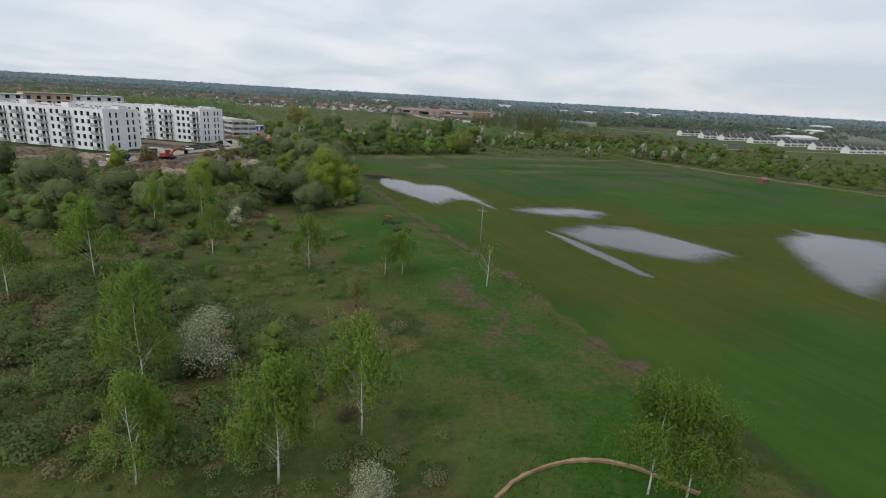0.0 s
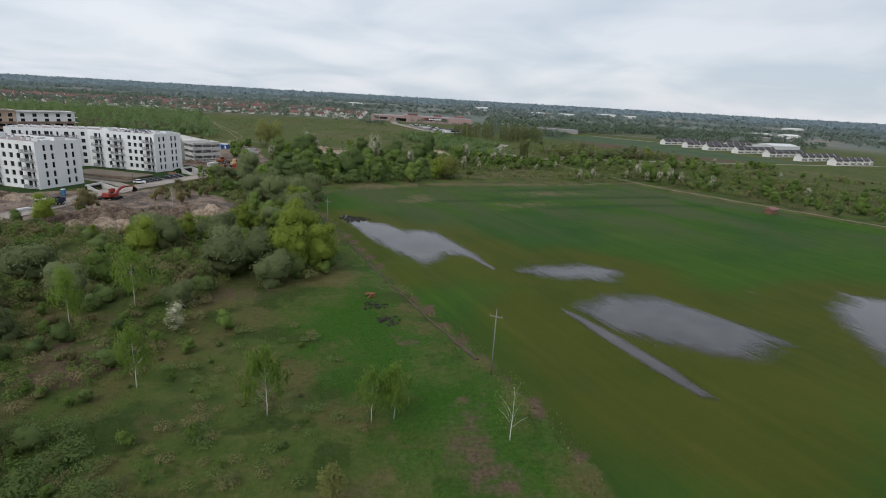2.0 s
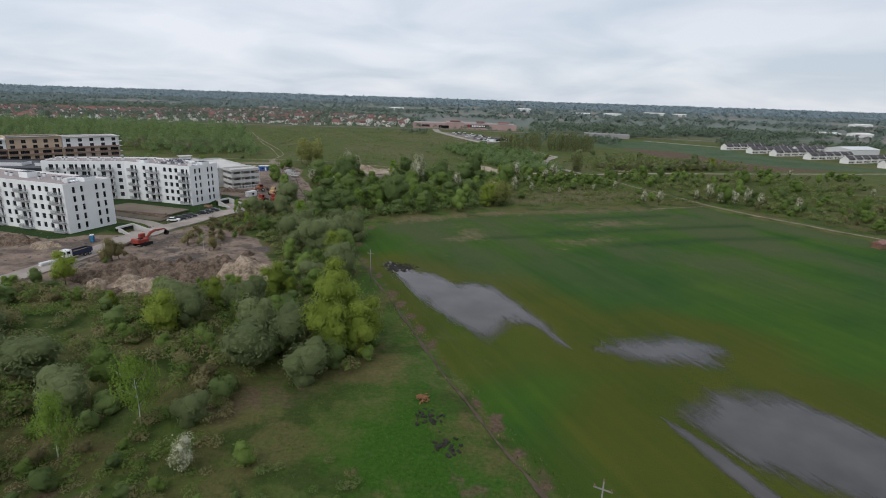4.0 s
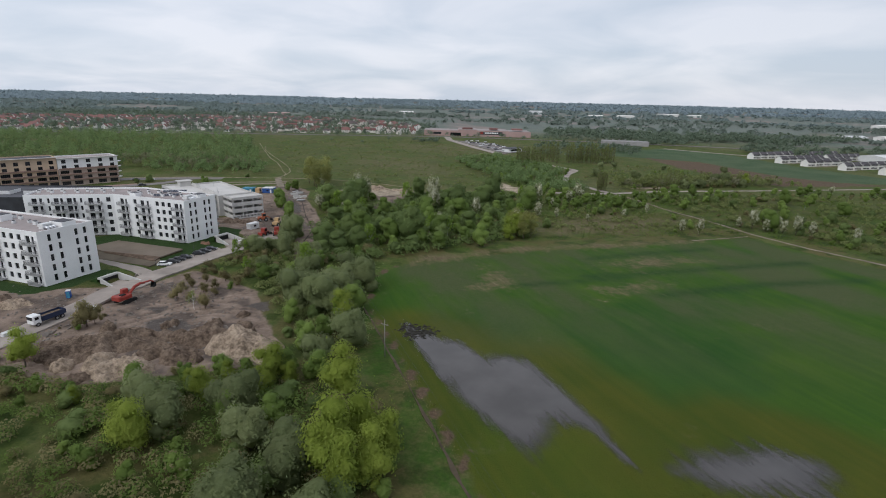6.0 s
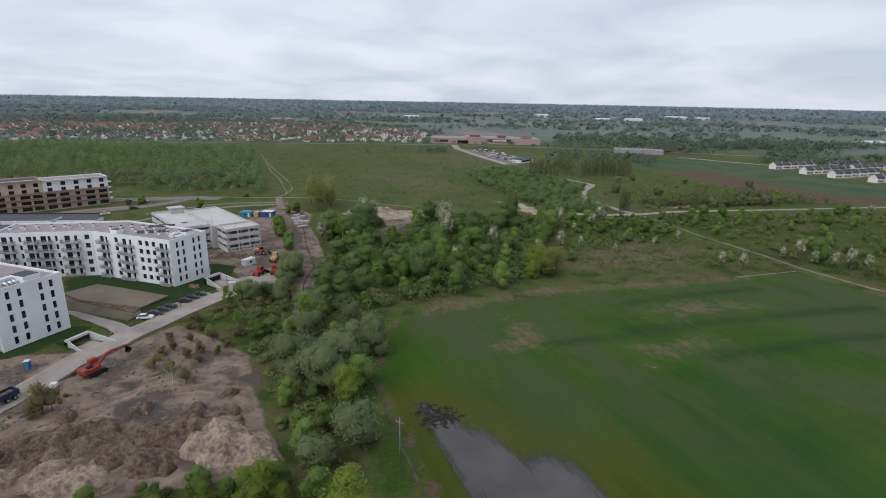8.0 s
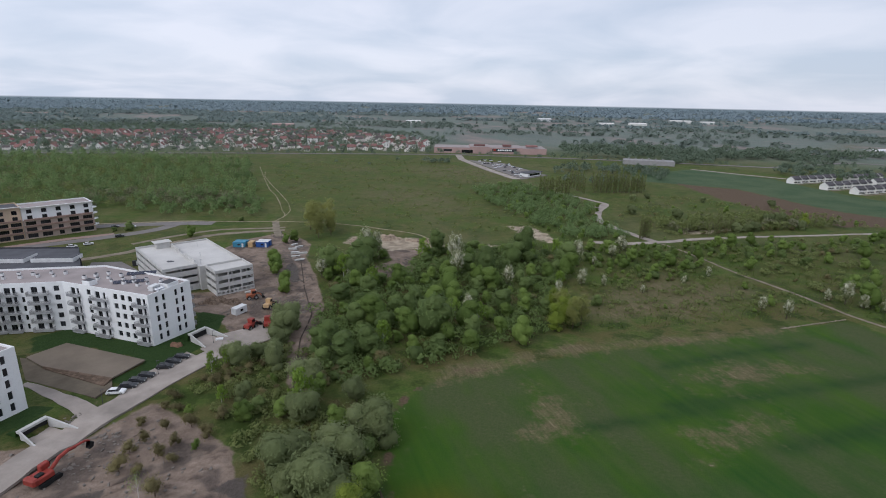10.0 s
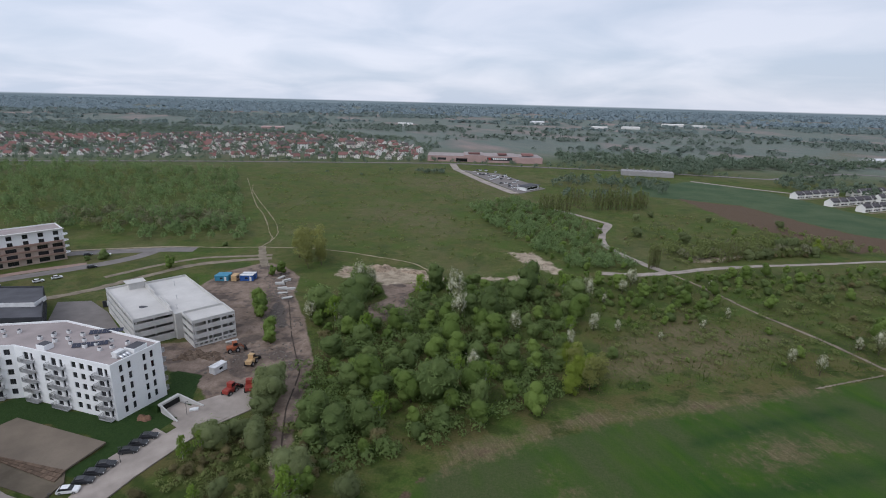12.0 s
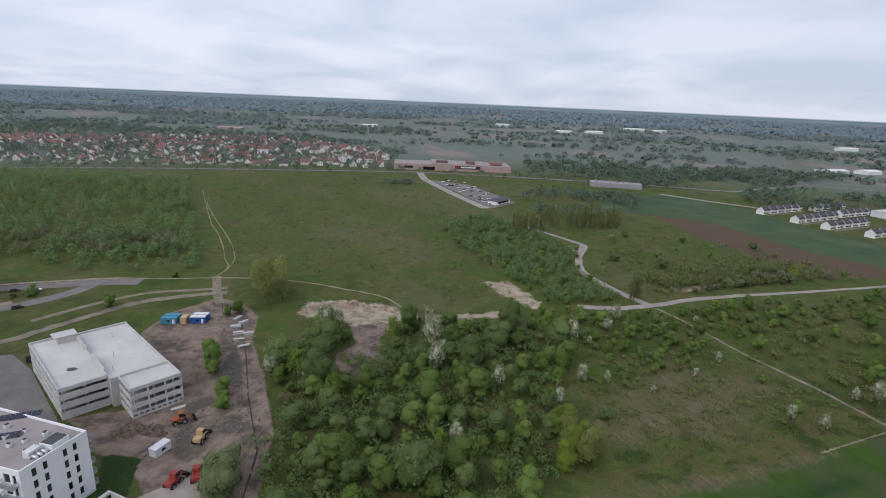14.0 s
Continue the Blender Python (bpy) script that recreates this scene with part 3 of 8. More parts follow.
MUD = [[(-138, 168), (-112, 164), (-92, 158), (-74, 164), (-52, 172), (-60, 184), (-68, 196), (-76, 212), (-92, 222), (-104, 228), (-110, 212), (-122, 206), (-138, 203)],
       [(-142, 297), (-133, 290.7), (-123, 281.5), (-116, 279), (-109, 273.5), (-103, 267.5), (-82, 268.5), (-79, 275), (-80.5, 292), (-94, 326), (-107, 352), (-112, 375), (-126, 391), (-138, 394), (-150, 376), (-152, 354), (-128, 330), (-113, 309)],
       [(-168, 205), (-136, 203), (-120, 206), (-122, 186), (-170, 180)],
       [(-71, 330), (-57, 327), (-53, 345), (-58, 358), (-50, 372), (-72, 372), (-66, 352), (-72, 342)],
       [(-91, 285), (-84, 266), (-79, 252), (-74, 238), (-70, 239), (-74, 254), (-77, 268), (-78, 284)]]
SAND = [[(-97, 377), (-94, 393), (-74, 396), (-54, 391), (-43, 379), (-60, 372), (-70, 370), (-80, 376)],
        [(-36, 382), (-14, 388), (-2, 392), (-6, 384), (-22, 379)],
        [(-11, 431), (4, 433), (17, 404), (12, 394), (2, 408)],
        [(90, 428), (100, 436), (126, 446), (140, 447), (118, 436), (100, 427)]]
SOIL = [[(-16, 125), (-10, 113), (-2, 100), (3, 88), (-1, 92), (-8, 104), (-12, 116)],
        [(-3, 80), (3, 88), (7, 76), (12, 66), (20, 58), (13, 60), (5, 66), (-1, 72)],
        [(-68, 98), (-62, 102), (-51, 100), (-45, 91), (-46, 84), (-56, 83)], [(0, 58.5), (7.5, 64), (12, 58.5), (6, 54.5)], [(6, 55.5), (14.5, 55), (20.5, 49), (15, 47.5)], [(-53, 115), (-48, 122), (-38, 126), (-36, 122), (-42, 111)], [(-16, 70), (-8, 70), (-6, 62), (-14, 60)],
        [(-62, 60), (-48, 66), (-38, 60), (-36, 48), (-46, 40), (-60, 44)], [(4, 56), (9, 57), (10, 50), (5, 48)],
        [(20, 52), (26, 46), (28, 42), (22, 44)], [(17, 64), (20, 58), (24, 49), (27, 42), (32, 37), (29.5, 37.5), (24, 43), (20, 50), (15.5, 60)], [(-38, 126), (-30, 124), (-34, 116), (-42, 116)],
        [(160, 640), (165, 575), (172, 528), (188, 490), (206, 462), (240, 466), (300, 482), (259, 492), (236, 513), (221, 557), (207, 612), (183, 622)]]
DRY = [[(-36, 244), (-19, 253), (1, 265), (36, 276), (60, 284.5), (84, 294), (60, 288.5), (36, 281), (9, 274), (-16, 262), (-34, 252)],
       [(-10, 246), (-4, 240), (2, 229), (-7, 221), (-14, 226)], [(27, 251), (45, 266), (74, 271), (73, 264), (41, 252)], [(22, 230), (50, 240), (51, 235), (25, 224)],
       [(4, 290), (60, 300), (90, 330), (60, 350), (30, 330)], [(-130, 500), (-60, 460), (-20, 470), (-60, 560), (-120, 600)],
       [(-90, 640), (40, 600), (0, 760), (-120, 720)], [(480, 1000), (740, 1360), (820, 1300), (560, 990)]]
BRIGHT = [[(-48, 216), (-38, 200), (-24, 166), (-10, 136), (-18, 132), (-28, 150), (-40, 172), (-47, 190)], [(10, 64), (22, 60), (32, 40), (34, 20), (8, 20), (2, 36), (6, 50)], [(-24, 128), (-14, 140), (-2, 117), (8, 98), (14, 84), (22, 66), (26, 52), (14, 46), (2, 40), (-4, 52), (-2, 66), (-12, 78), (-26, 96), (-32, 112)]]
LAWN = [[(-118, 254), (-112, 252), (-106, 262), (-112, 282), (-122, 282), (-116, 270)],
        [(-154, 263), (-120, 255), (-116, 268), (-111, 270), (-107, 258), (-111, 246), (-115, 234), (-119.6, 235.2), (-117, 246), (-146, 253.4), (-151, 246), (-160, 256)],
        [(-136, 204), (-175, 215), (-175, 210), (-136, 199), (-128, 206), (-124, 222), (-130, 222)]]


WET = [[(-96, 188), (-90, 193), (-82, 188), (-81, 179), (-86, 180)], [(-101, 196), (-95, 199), (-94, 193)], [(-76, 200), (-70, 206), (-67, 198)], [(-112, 345), (-106, 338), (-98, 318), (-101, 316), (-110, 330)]]
# damp darker lines across the crop
BANDS = [([(24, 241), (52, 249), (84, 260), (110, 268)], 2.4), ([(0, 229), (18, 235), (39, 243)], 2.0), ([(30, 262), (52, 272), (80, 282)], 2.2), ([(44, 226), (80, 240), (120, 250)], 2.6)]


def zone_of(polys, x, y, soft):
    m = np.zeros(np.shape(x))
    for p in polys:
        xs, ys = [q[0] for q in p], [q[1] for q in p]
        k = (x > min(xs) - soft) & (x < max(xs) + soft) & (y > min(ys) - soft) & (y < max(ys) + soft)
        if k.any():
            m[k] = np.maximum(m[k], ease(inside(p, x[k], y[k]), -soft, soft))
    return m


def ruts(x, y):
    """Bent wheel tracks churned into the mud."""
    z = np.zeros(np.shape(x))
    k = (x > -140) & (x < -45) & (y > 150) & (y < 395)
    if k.any():
        px, py = x[k], y[k]
        m = np.maximum(zone_of(MUD[:1], px, py, 3.0), 0.5 * zone_of(MUD[1:2], px, py, 3.0))
        h = np.zeros(len(px))
        for cx, cy, lo, hi in ((-68, 224, 10, 26), (-104, 216, 12, 28), (-78, 176, 16, 32), (-140, 300, 22, 60), (-60, 330, 20, 60)):
            r = np.hypot(px - cx, py - cy)
            wave = np.sin(r * 2.6 + 3 * fbm(px / 7, py / 7, 9, 2))
            h += 0.15 * wave * ease(r, lo, lo + 3) * (1 - ease(r, hi - 3, hi)) * ease(fbm(px / 8 + cx, py / 8, 57, 2), 0.42, 0.56)
        z[k] = h * m
    return z


def terrain(x, y):
    """The ground as built: the lie of the land with its bumps, the dug-over site and the flooded furrows."""
    z = land(x, y)
    near = (x > -60) & (x < 140) & (y > 60) & (y < 230)
    if near.any():
        z[near] += furrowed(x[near], y[near])
    z += zone_of(MUD, x, y, 3.0) * ((fbm(x / 5, y / 5, 31, 3) - 0.5) * 1.3 + 0.5 * np.abs(fbm(x / 2.4, y / 2.4, 35, 3) - 0.5)) * (x > -112)
    z += ruts(x, y)
    z += (fbm(x / 9, y / 9, 41, 4) - 0.5) * 0.5 * (1 - ease(inside(FIELD, x, y), -6, 0)) * (x > -100) * (y < 640)
    return z


def lie(x, y):
    return float(terrain(np.array([float(x)]), np.array([float(y)]))[0])




def spread(fine, lo, hi, coarse, reach_lo, reach_hi, mid_lo, mid_hi):
    """Grid lines: fine inside lo..hi, coarse inside mid_lo..mid_hi, growing beyond."""
    a = list(np.arange(lo, hi + 1e-6, fine))
    for sign, end, mid, reach in ((1, a[-1], mid_hi, reach_hi), (-1, a[0], mid_lo, reach_lo)):
        p, step = end, coarse
        while sign * (reach - p) > 0:
            p += sign * step
            a.append(p)
            if sign * (p - mid) > 0:
                step *= 1.16
    return np.array(sorted(a))


def build_ground():
    xs = spread(1.1, -126, -48, 2.9, -5600, 5600, -300, 330)
    ys = spread(1.1, 160, 228, 2.9, -300, 5600, -40, 640)
    X, Y = np.meshgrid(xs, ys)
    x, y = X.ravel(), Y.ravel()
    z = terrain(x, y)
    rough = zone_of(MUD, x, y, 3.0)
    me = bpy.data.meshes.new("ground")
    nx, ny = len(xs), len(ys)
    idx = np.arange(nx * ny).reshape(ny, nx)
    quads = np.stack([idx[:-1, :-1], idx[:-1, 1:], idx[1:, 1:], idx[1:, :-1]], -1).reshape(-1, 4)
    me.vertices.add(len(x))
    me.vertices.foreach_set("co", np.stack([x, y, z], -1).ravel())
    me.loops.add(quads.size)
    me.loops.foreach_set("vertex_index", quads.ravel())
    me.polygons.add(len(quads))
    me.polygons.foreach_set("loop_start", np.arange(0, quads.size, 4))
    me.polygons.foreach_set("use_smooth", [True] * len(quads))
    me.update(calc_edges=True)
    near_puddle = np.full(len(x), -90.0)
    for p in PUDDLES:
        near_puddle = np.maximum(near_puddle, inside(p, x, y))
    u = x * math.cos(FURROW) + y * math.sin(FURROW)
    v = -x * math.sin(FURROW) + y * math.cos(FURROW)
    olive = ease(near_puddle, -28, -1) * 0.95 + 0.32 * ease(-y, -150, -90) + 0.9 * (fbm(u / 30, v / 70, 3, 3) - 0.5)
    band = np.zeros(len(x))
    for line, half in BANDS:
        band = np.maximum(band, np.exp(-(near_line(line, x, y) / half) ** 2))
    values = {"field": ease(inside(FIELD, x, y), -3.0, 3.0), "olive": np.clip(olive, 0, 1),
              "soil": 0.62 * zone_of(SOIL, x, y, 6), "mud": rough, "sand": 0.98 * zone_of(SAND, x, y, 7),
              "dry": np.maximum(np.maximum(0.62 * zone_of(DRY[1:5], x, y, 9), 0.46 * zone_of(DRY[5:], x, y, 40)), 0.85 * zone_of(DRY[:1], x, y, 5)), "bright": 0.68 * zone_of(BRIGHT, x, y, 18), "lawn": zone_of(LAWN, x, y, 0.8), "rut": 0.5 + 1.2 * ruts(x, y),
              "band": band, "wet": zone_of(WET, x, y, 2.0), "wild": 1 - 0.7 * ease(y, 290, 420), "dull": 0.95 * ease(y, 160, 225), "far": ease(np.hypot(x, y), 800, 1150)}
    crop = [(120, 650), (140, 710), (230, 762), (276, 690), (290, 600), (312, 545), (345, 486), (262, 490), (236, 513), (221, 557), (207, 612), (185, 624)]
    values["crop"] = ease(inside(crop, x, y), -8, 8)
    values["soil"] = np.maximum(values["soil"], 0.95 * zone_of(SOIL[-1:], x, y, 10))
    values["soil"] = np.maximum(values["soil"], 0.42 * zone_of(DRY[:1], x, y, 4))
    edge = near_line(FIELD[1:13], x, y)
    ditch = np.exp(-((edge - 0.3) / 1.0) ** 2) * (0.12 + 1.0 * fbm(x / 5, y / 5, 77, 3))
    values["soil"] = np.maximum(values["soil"], ditch)
    for key, val in values.items():
        at = me.attributes.new(key, "FLOAT", "POINT")
        at.data.foreach_set("value", np.asarray(val, np.float32))
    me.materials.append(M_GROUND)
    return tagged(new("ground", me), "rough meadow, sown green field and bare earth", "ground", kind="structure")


build_ground()


def build_water(poly, z, sharp):
    """A shallow sheet over the low ground; its depth from the shore decides where sprouts and mud come through."""
    c, sn = math.cos(FURROW), math.sin(FURROW)
    us = [px * c + py * sn for px, py in poly]
    vs = [-px * sn + py * c for px, py in poly]
    U, V = np.meshgrid(np.arange(min(us) - 7, max(us) + 8, 0.8), np.arange(min(vs) - 24, max(vs) + 25, 1.6))
    u, v = U.ravel(), V.ravel()
    x, y = u * c - v * sn, u * sn + v * c
    depth = inside([(a, b * 0.4) for a, b in zip(us, vs)], u, v * 0.4) * sharp * 1.3
    nx = U.shape[1]
    keep = [(i, i + 1, i + nx + 1, i + nx) for i in range(len(u) - nx - 1) if (i + 1) % nx and depth[i] > -11]
    me = bpy.data.meshes.new("water")
    me.from_pydata(np.stack([x, y, np.full(len(x), z)], -1).tolist(), [], keep)
    at = me.attributes.new("depth", "FLOAT", "POINT")
    at.data.foreach_set("value", np.asarray(depth, np.float32))
    me.materials.append(M_WATER)
    tagged(new("water", me), "still grey flood water lying in the sown field", "puddle", kind="structure")


for k, pud in enumerate(PUDDLES):
    build_water(pud, WATER_Z - 0.004 * k, 2.4 if k == 3 else 1.0)


def ribbon(name, pts, width, mat, label, category="road", lift=0.07, jitter=0.25, seed=1, kind="structure", thick=0.25):
    """A strip of paving or track that lies on the ground along a line of points."""
    rnd = random.Random(seed)
    line = []
    for (ax, ay), (bx, by) in zip(pts, pts[1:]):
        k = max(1, int(math.hypot(bx - ax, by - ay) / (3.0 if (callable(width) or width > 0.5) else 0.6)))
        line += [(ax + (bx - ax) * i / k, ay + (by - ay) * i / k) for i in range(k)]
    line.append(pts[-1])
    for _ in range(3):
        line = [line[0]] + [((a[0] + 2 * b[0] + c[0]) / 4, (a[1] + 2 * b[1] + c[1]) / 4) for a, b, c in zip(line, line[1:], line[2:])] + [line[-1]]
    s = Shape()
    rows = []
    for i, (x, y) in enumerate(line):
        a, b = line[max(i - 1, 0)], line[min(i + 1, len(line) - 1)]
        d = Vector((b[0] - a[0], b[1] - a[1])).normalized()
        w = width(i / (len(line) - 1)) if callable(width) else width
        wl, wr = w / 2 + rnd.uniform(-jitter, jitter), w / 2 + rnd.uniform(-jitter, jitter)
        pl, pr = (x - d.y * wl, y + d.x * wl), (x + d.y * wr, y - d.x * wr)
        z = max(lie(*pl), lie(*pr), lie(x, y)) + lift
        rows.append([(*pl, z - thick), (*pl, z), (*pr, z), (*pr, z - thick)])
    s.v = [q for r in rows for q in r]
    s.f = [(4 * i + k, 4 * i + k + 1, 4 * i + 5 + k, 4 * i + 4 + k) for i in range(len(rows) - 1) for k in range(3)]
    s.f += [(3, 2, 1, 0), tuple(4 * (len(rows) - 1) + k for k in range(4))]
    return tagged(new(name, s.mesh(name, mat)), label, category, kind=kind)


def slab(name, ring, z, mat, label, category="pavement", kind="structure"):
    s = Shape().prism(ring, z - 0.4, z)
    return tagged(new(name, s.mesh(name, mat)), label, category, kind=kind)


ribbon("road", [(-124, 150), (-120, 172), (-116, 196), (-113.5, 214), (-108.5, 234), (-103, 250), (-97, 262)], 7.2, M_CONCRETE,
       "pale concrete site road between flats and scrub", lift=0.32, thick=0.6)
ribbon("ditch", [(p[0] - 1.6, p[1] - 0.8) for p in FIELD[5:11]], lambda t: 0.45 + 0.2 * math.sin(37 * t), M_DITCH, "dark muddy drainage ditch along the field", "ditch", lift=0.03, jitter=0.22, seed=5)
slab("pavement", [(-107, 256), (-100, 251.5), (-91, 262), (-84.5, 270.5), (-88, 276), (-97, 274), (-106, 266)], 0.30, M_CONCRETE, "pale concrete turning area", "pavement")
slab("pavement", [(-178, 297), (-146, 293.5), (-143.6, 296), (-172, 324), (-186, 334), (-198, 331)], 0.06, M_ASPHALT, "grey asphalt yard beside the parking house")
slab("pavement", [(-150.5, 283.5), (-122, 276), (-128, 290), (-146, 293.3), (-178, 296.8), (-186, 282)], 0.72, M_ASPHALT, "grey asphalt lane behind the flats")
ribbon("road", [(-262, 384), (-240, 396), (-217, 404), (-198, 410), (-183, 412)], 8.5, M_ASPHALT, "grey asphalt street ending in a dead end")
ribbon("road", [(-262, 328), (-245, 350), (-226, 368), (-212, 383), (-204, 396), (-203, 406)], 7.5, M_ASPHALT, "grey asphalt access road with parking", lift=0.09)
ribbon("pavement", [(-256, 346), (-239, 366), (-222, 380)], 5.0, M_REDPAVE, "red brick paved parking bays", "pavement", lift=0.05)
ribbon("pavement", [(-262, 391), (-240, 402.5), (-217, 410), (-198, 416), (-170, 418), (-150, 422), (-120, 424), (-95, 418), (-60, 404), (-45, 384)], lambda t: 2.2 if t < 0.3 else 1.0,
       M_PATH, "narrow worn path past the dead end", "path", lift=0.12)
ribbon("road", [(-210, 330), (-196, 343), (-183, 366), (-170, 386), (-152, 396), (-136, 402)], 4.2, M_DIRT, "bare earth track across the grass", "track", lift=0.10, jitter=0.5)
ribbon("road", [(-200, 362), (-186, 384), (-172, 398), (-150, 404), (-138, 408)], 3.0, M_DIRT, "bare earth track across the grass", "track", lift=0.08)
ribbon("road", [(-134, 388), (-142, 404), (-150, 424)], 4.0, M_DIRT, "bare earth track across the grass", "track", lift=0.06)
ribbon("road", [(58, 500), (64.5, 512), (69.5, 518), (66, 508), (57, 488), (52, 468), (51, 455), (55, 440), (63, 420), (71, 406)], 4.4, M_CONCRETE, "pale concrete farm road", lift=0.1)
ribbon("road", [(34, 566), (50, 545), (64, 524), (68.5, 515)], 4.0, M_CONCRETE, "pale concrete farm road", lift=0.13)
ribbon("road", [(34, 400), (52, 399), (71, 404.5), (98, 416), (124, 424), (160, 432), (190, 440), (228, 450), (330, 478), (470, 520)], lambda t: 5.0 - 2.4 * min(1, t * 3), M_CONCRETE, "pale concrete farm road", lift=0.11)
ribbon("road", [(73, 402), (79, 390), (86, 368), (93, 348), (103, 328), (109, 308), (122, 286), (140, 262), (162, 236), (236, 134)], lambda t: 1.6 - 0.6 * t, M_DIRT,
       "sandy track along the edge of the field", "track", lift=0.10)
ribbon("road", [(106, 304), (92, 298.5), (78, 293)], 0.5, M_DIRT, "sandy track along the edge of the field", "track", lift=0.06)
for pts in ([(-150, 422), (-149.6, 440), (-158, 455), (-168, 478), (-175, 492), (-184, 510), (-197, 531), (-226, 590), (-246, 632), (-266, 674)],
            [(-149, 432), (-151, 452), (-160, 474), (-168, 490), (-182, 515), (-205, 555), (-232, 605), (-244, 636)]):
    ribbon("path", pts, 0.55, M_PATH, "trodden footpath through long grass", "path", lift=0.12, jitter=0.35)
ribbon("path", [(3.5, 29), (5.1, 32.4), (6.8, 34.4), (9.1, 36.0), (11.1, 36.9), (14.1, 37.4), (17, 36.8), (21, 34)], 0.28, M_TROD, "trodden footpath through long grass", "path", lift=0.24, jitter=0.06)
ribbon("road", [(-700, 712), (-530, 757), (-363, 803), (-163, 843), (-60, 862), (60, 850), (170, 838), (330, 800), (470, 884), (600, 850)], 9.0, M_ASPHALT, "distant main road in front of the town", lift=0.35)
ribbon("road", [(9, 633), (-20, 706), (-52, 800), (-60, 862)], 9.0, M_CONCRETE, "pale access road beside the car park", lift=0.3)
slab("pavement", [(14, 634), (42, 668), (0, 770), (-44, 794)], 0.35, M_ASPHALT, "asphalt car park of a store", "pavement")
ribbon("road", [(220, 760), (262, 720), (300, 690), (330, 700)], 5.0, M_CONCRETE, "pale lane behind the terraced houses", lift=0.2)

# ---- plants ----


def quads_mesh(name, verts, mat, extra=None, facing=None):
    """One mesh of loose blades (n x corners x 3) and, if given, a Shape's faces as well.
    facing: the way each blade's cluster turns to the light, for a soft rounded crown."""
    n, k = verts.shape[:2]
    v = verts.reshape(-1, 3)
    f = np.arange(n * k).reshape(-1, k)
    ev = np.array(extra.v) if extra and extra.v else np.zeros((0, 3))
    me = bpy.data.meshes.new(name)
    ef = [fc for fc in extra.f] if extra else []
    me.vertices.add(len(v) + len(ev))
    me.vertices.foreach_set("co", np.concatenate([v, ev]).ravel())
    loops = np.concatenate([f.ravel(), np.array([i + len(v) for fc in ef for i in fc], int)]).astype(int)
    sizes = np.concatenate([np.full(n, k), np.array([len(fc) for fc in ef], int)]).astype(int)
    me.loops.add(len(loops))
    me.loops.foreach_set("vertex_index", loops)
    me.polygons.add(len(sizes))
    me.polygons.foreach_set("loop_start", np.concatenate([[0], np.cumsum(sizes)[:-1]]))
    me.polygons.foreach_set("use_smooth", [facing is not None] * n + [True] * len(ef))
    me.update(calc_edges=True)
    if facing is not None:
        flat = np.empty((len(v) + len(ev)) * 3, np.float32)
        me.vertices.foreach_get("normal", flat)
        own = flat.reshape(-1, 3)
        own[:len(v)] = np.repeat(facing, k, 0)
        me.normals_split_custom_set_from_vertices(own.tolist())
    me.materials.append(mat)
    return me


def leaf_quads(rng, c, out, size, slim=0.6, wild=0.45, hang=0.0):
    """Leaf sprays at the points c, turned roughly along out, as pointed three-cornered blades."""
    n = len(c)
    nrm = out + rng.normal(0, wild, (n, 3)) + np.array([0, 0, 0.55])
    nrm[:, 2] = np.abs(nrm[:, 2])
    nrm /= np.linalg.norm(nrm, axis=1, keepdims=True) + 1e-9
    a = rng.normal(0, 1, (n, 3))
    a[:, 2] -= hang * 3
    a -= nrm * np.sum(a * nrm, 1, keepdims=True)
    a /= np.linalg.norm(a, axis=1, keepdims=True) + 1e-9
    b = np.cross(nrm, a)
    s = size * rng.uniform(0.6, 1.4, (n, 1))
    a, b = a * s, b * s * slim
    return np.stack([c - a * 0.5 + b, c - a * 0.8 - b * 0.8, c + a * 1.2], 1)


def soft_facing(rng, out, up=0.32, wild=0.15):
    f = out + np.array([0, 0, up]) + rng.normal(0, wild, out.shape)
    f[:, 2] = np.maximum(f[:, 2], -0.1)
    return f / (np.linalg.norm(f, axis=1, keepdims=True) + 1e-9)


def lumps(rng, spread_r, height, n, low=0.25):
    """Overlapping rounded masses that make up a crown: centre and radii."""
    out = [(np.array([0, 0, height * 0.46]), np.array([spread_r * 0.74, spread_r * 0.74, height * 0.40]))]
    for i in range(n - 1):
        a = rng.uniform(0, 2 * math.pi)
        h = rng.uniform(low, 0.98)
        reach = spread_r * math.sqrt(max(0.0, 1 - ((h - 0.5) / 0.62) ** 2)) * rng.uniform(0.2, 0.66)
        r = spread_r * rng.uniform(0.34, 0.6)
        out.append((np.array([math.cos(a) * reach, math.sin(a) * reach, h * height * 0.84]), np.array([r, r, r * rng.uniform(0.75, 1.05)])))
    return out


def crown_points(rng, lobes, n, shell=0.42):
    w = np.array([r[0] * r[1] for _, r in lobes])
    pick = rng.choice(len(lobes), n, p=w / w.sum())
    d = rng.normal(0, 1, (n, 3))
    d[:, 2] = np.where(d[:, 2] < -0.5, -d[:, 2], d[:, 2])
    d /= np.linalg.norm(d, axis=1, keepdims=True)
    rad = (1 - shell * rng.random((n, 1)) ** 1.5) * rng.uniform(0.9, 1.22, (n, 1))
    cen = np.array([lobes[i][0] for i in pick])
    rr = np.array([lobes[i][1] for i in pick])
    c = cen + d * rr * rad
    c[:, 2] = np.maximum(c[:, 2], 0.1)
    return c, d


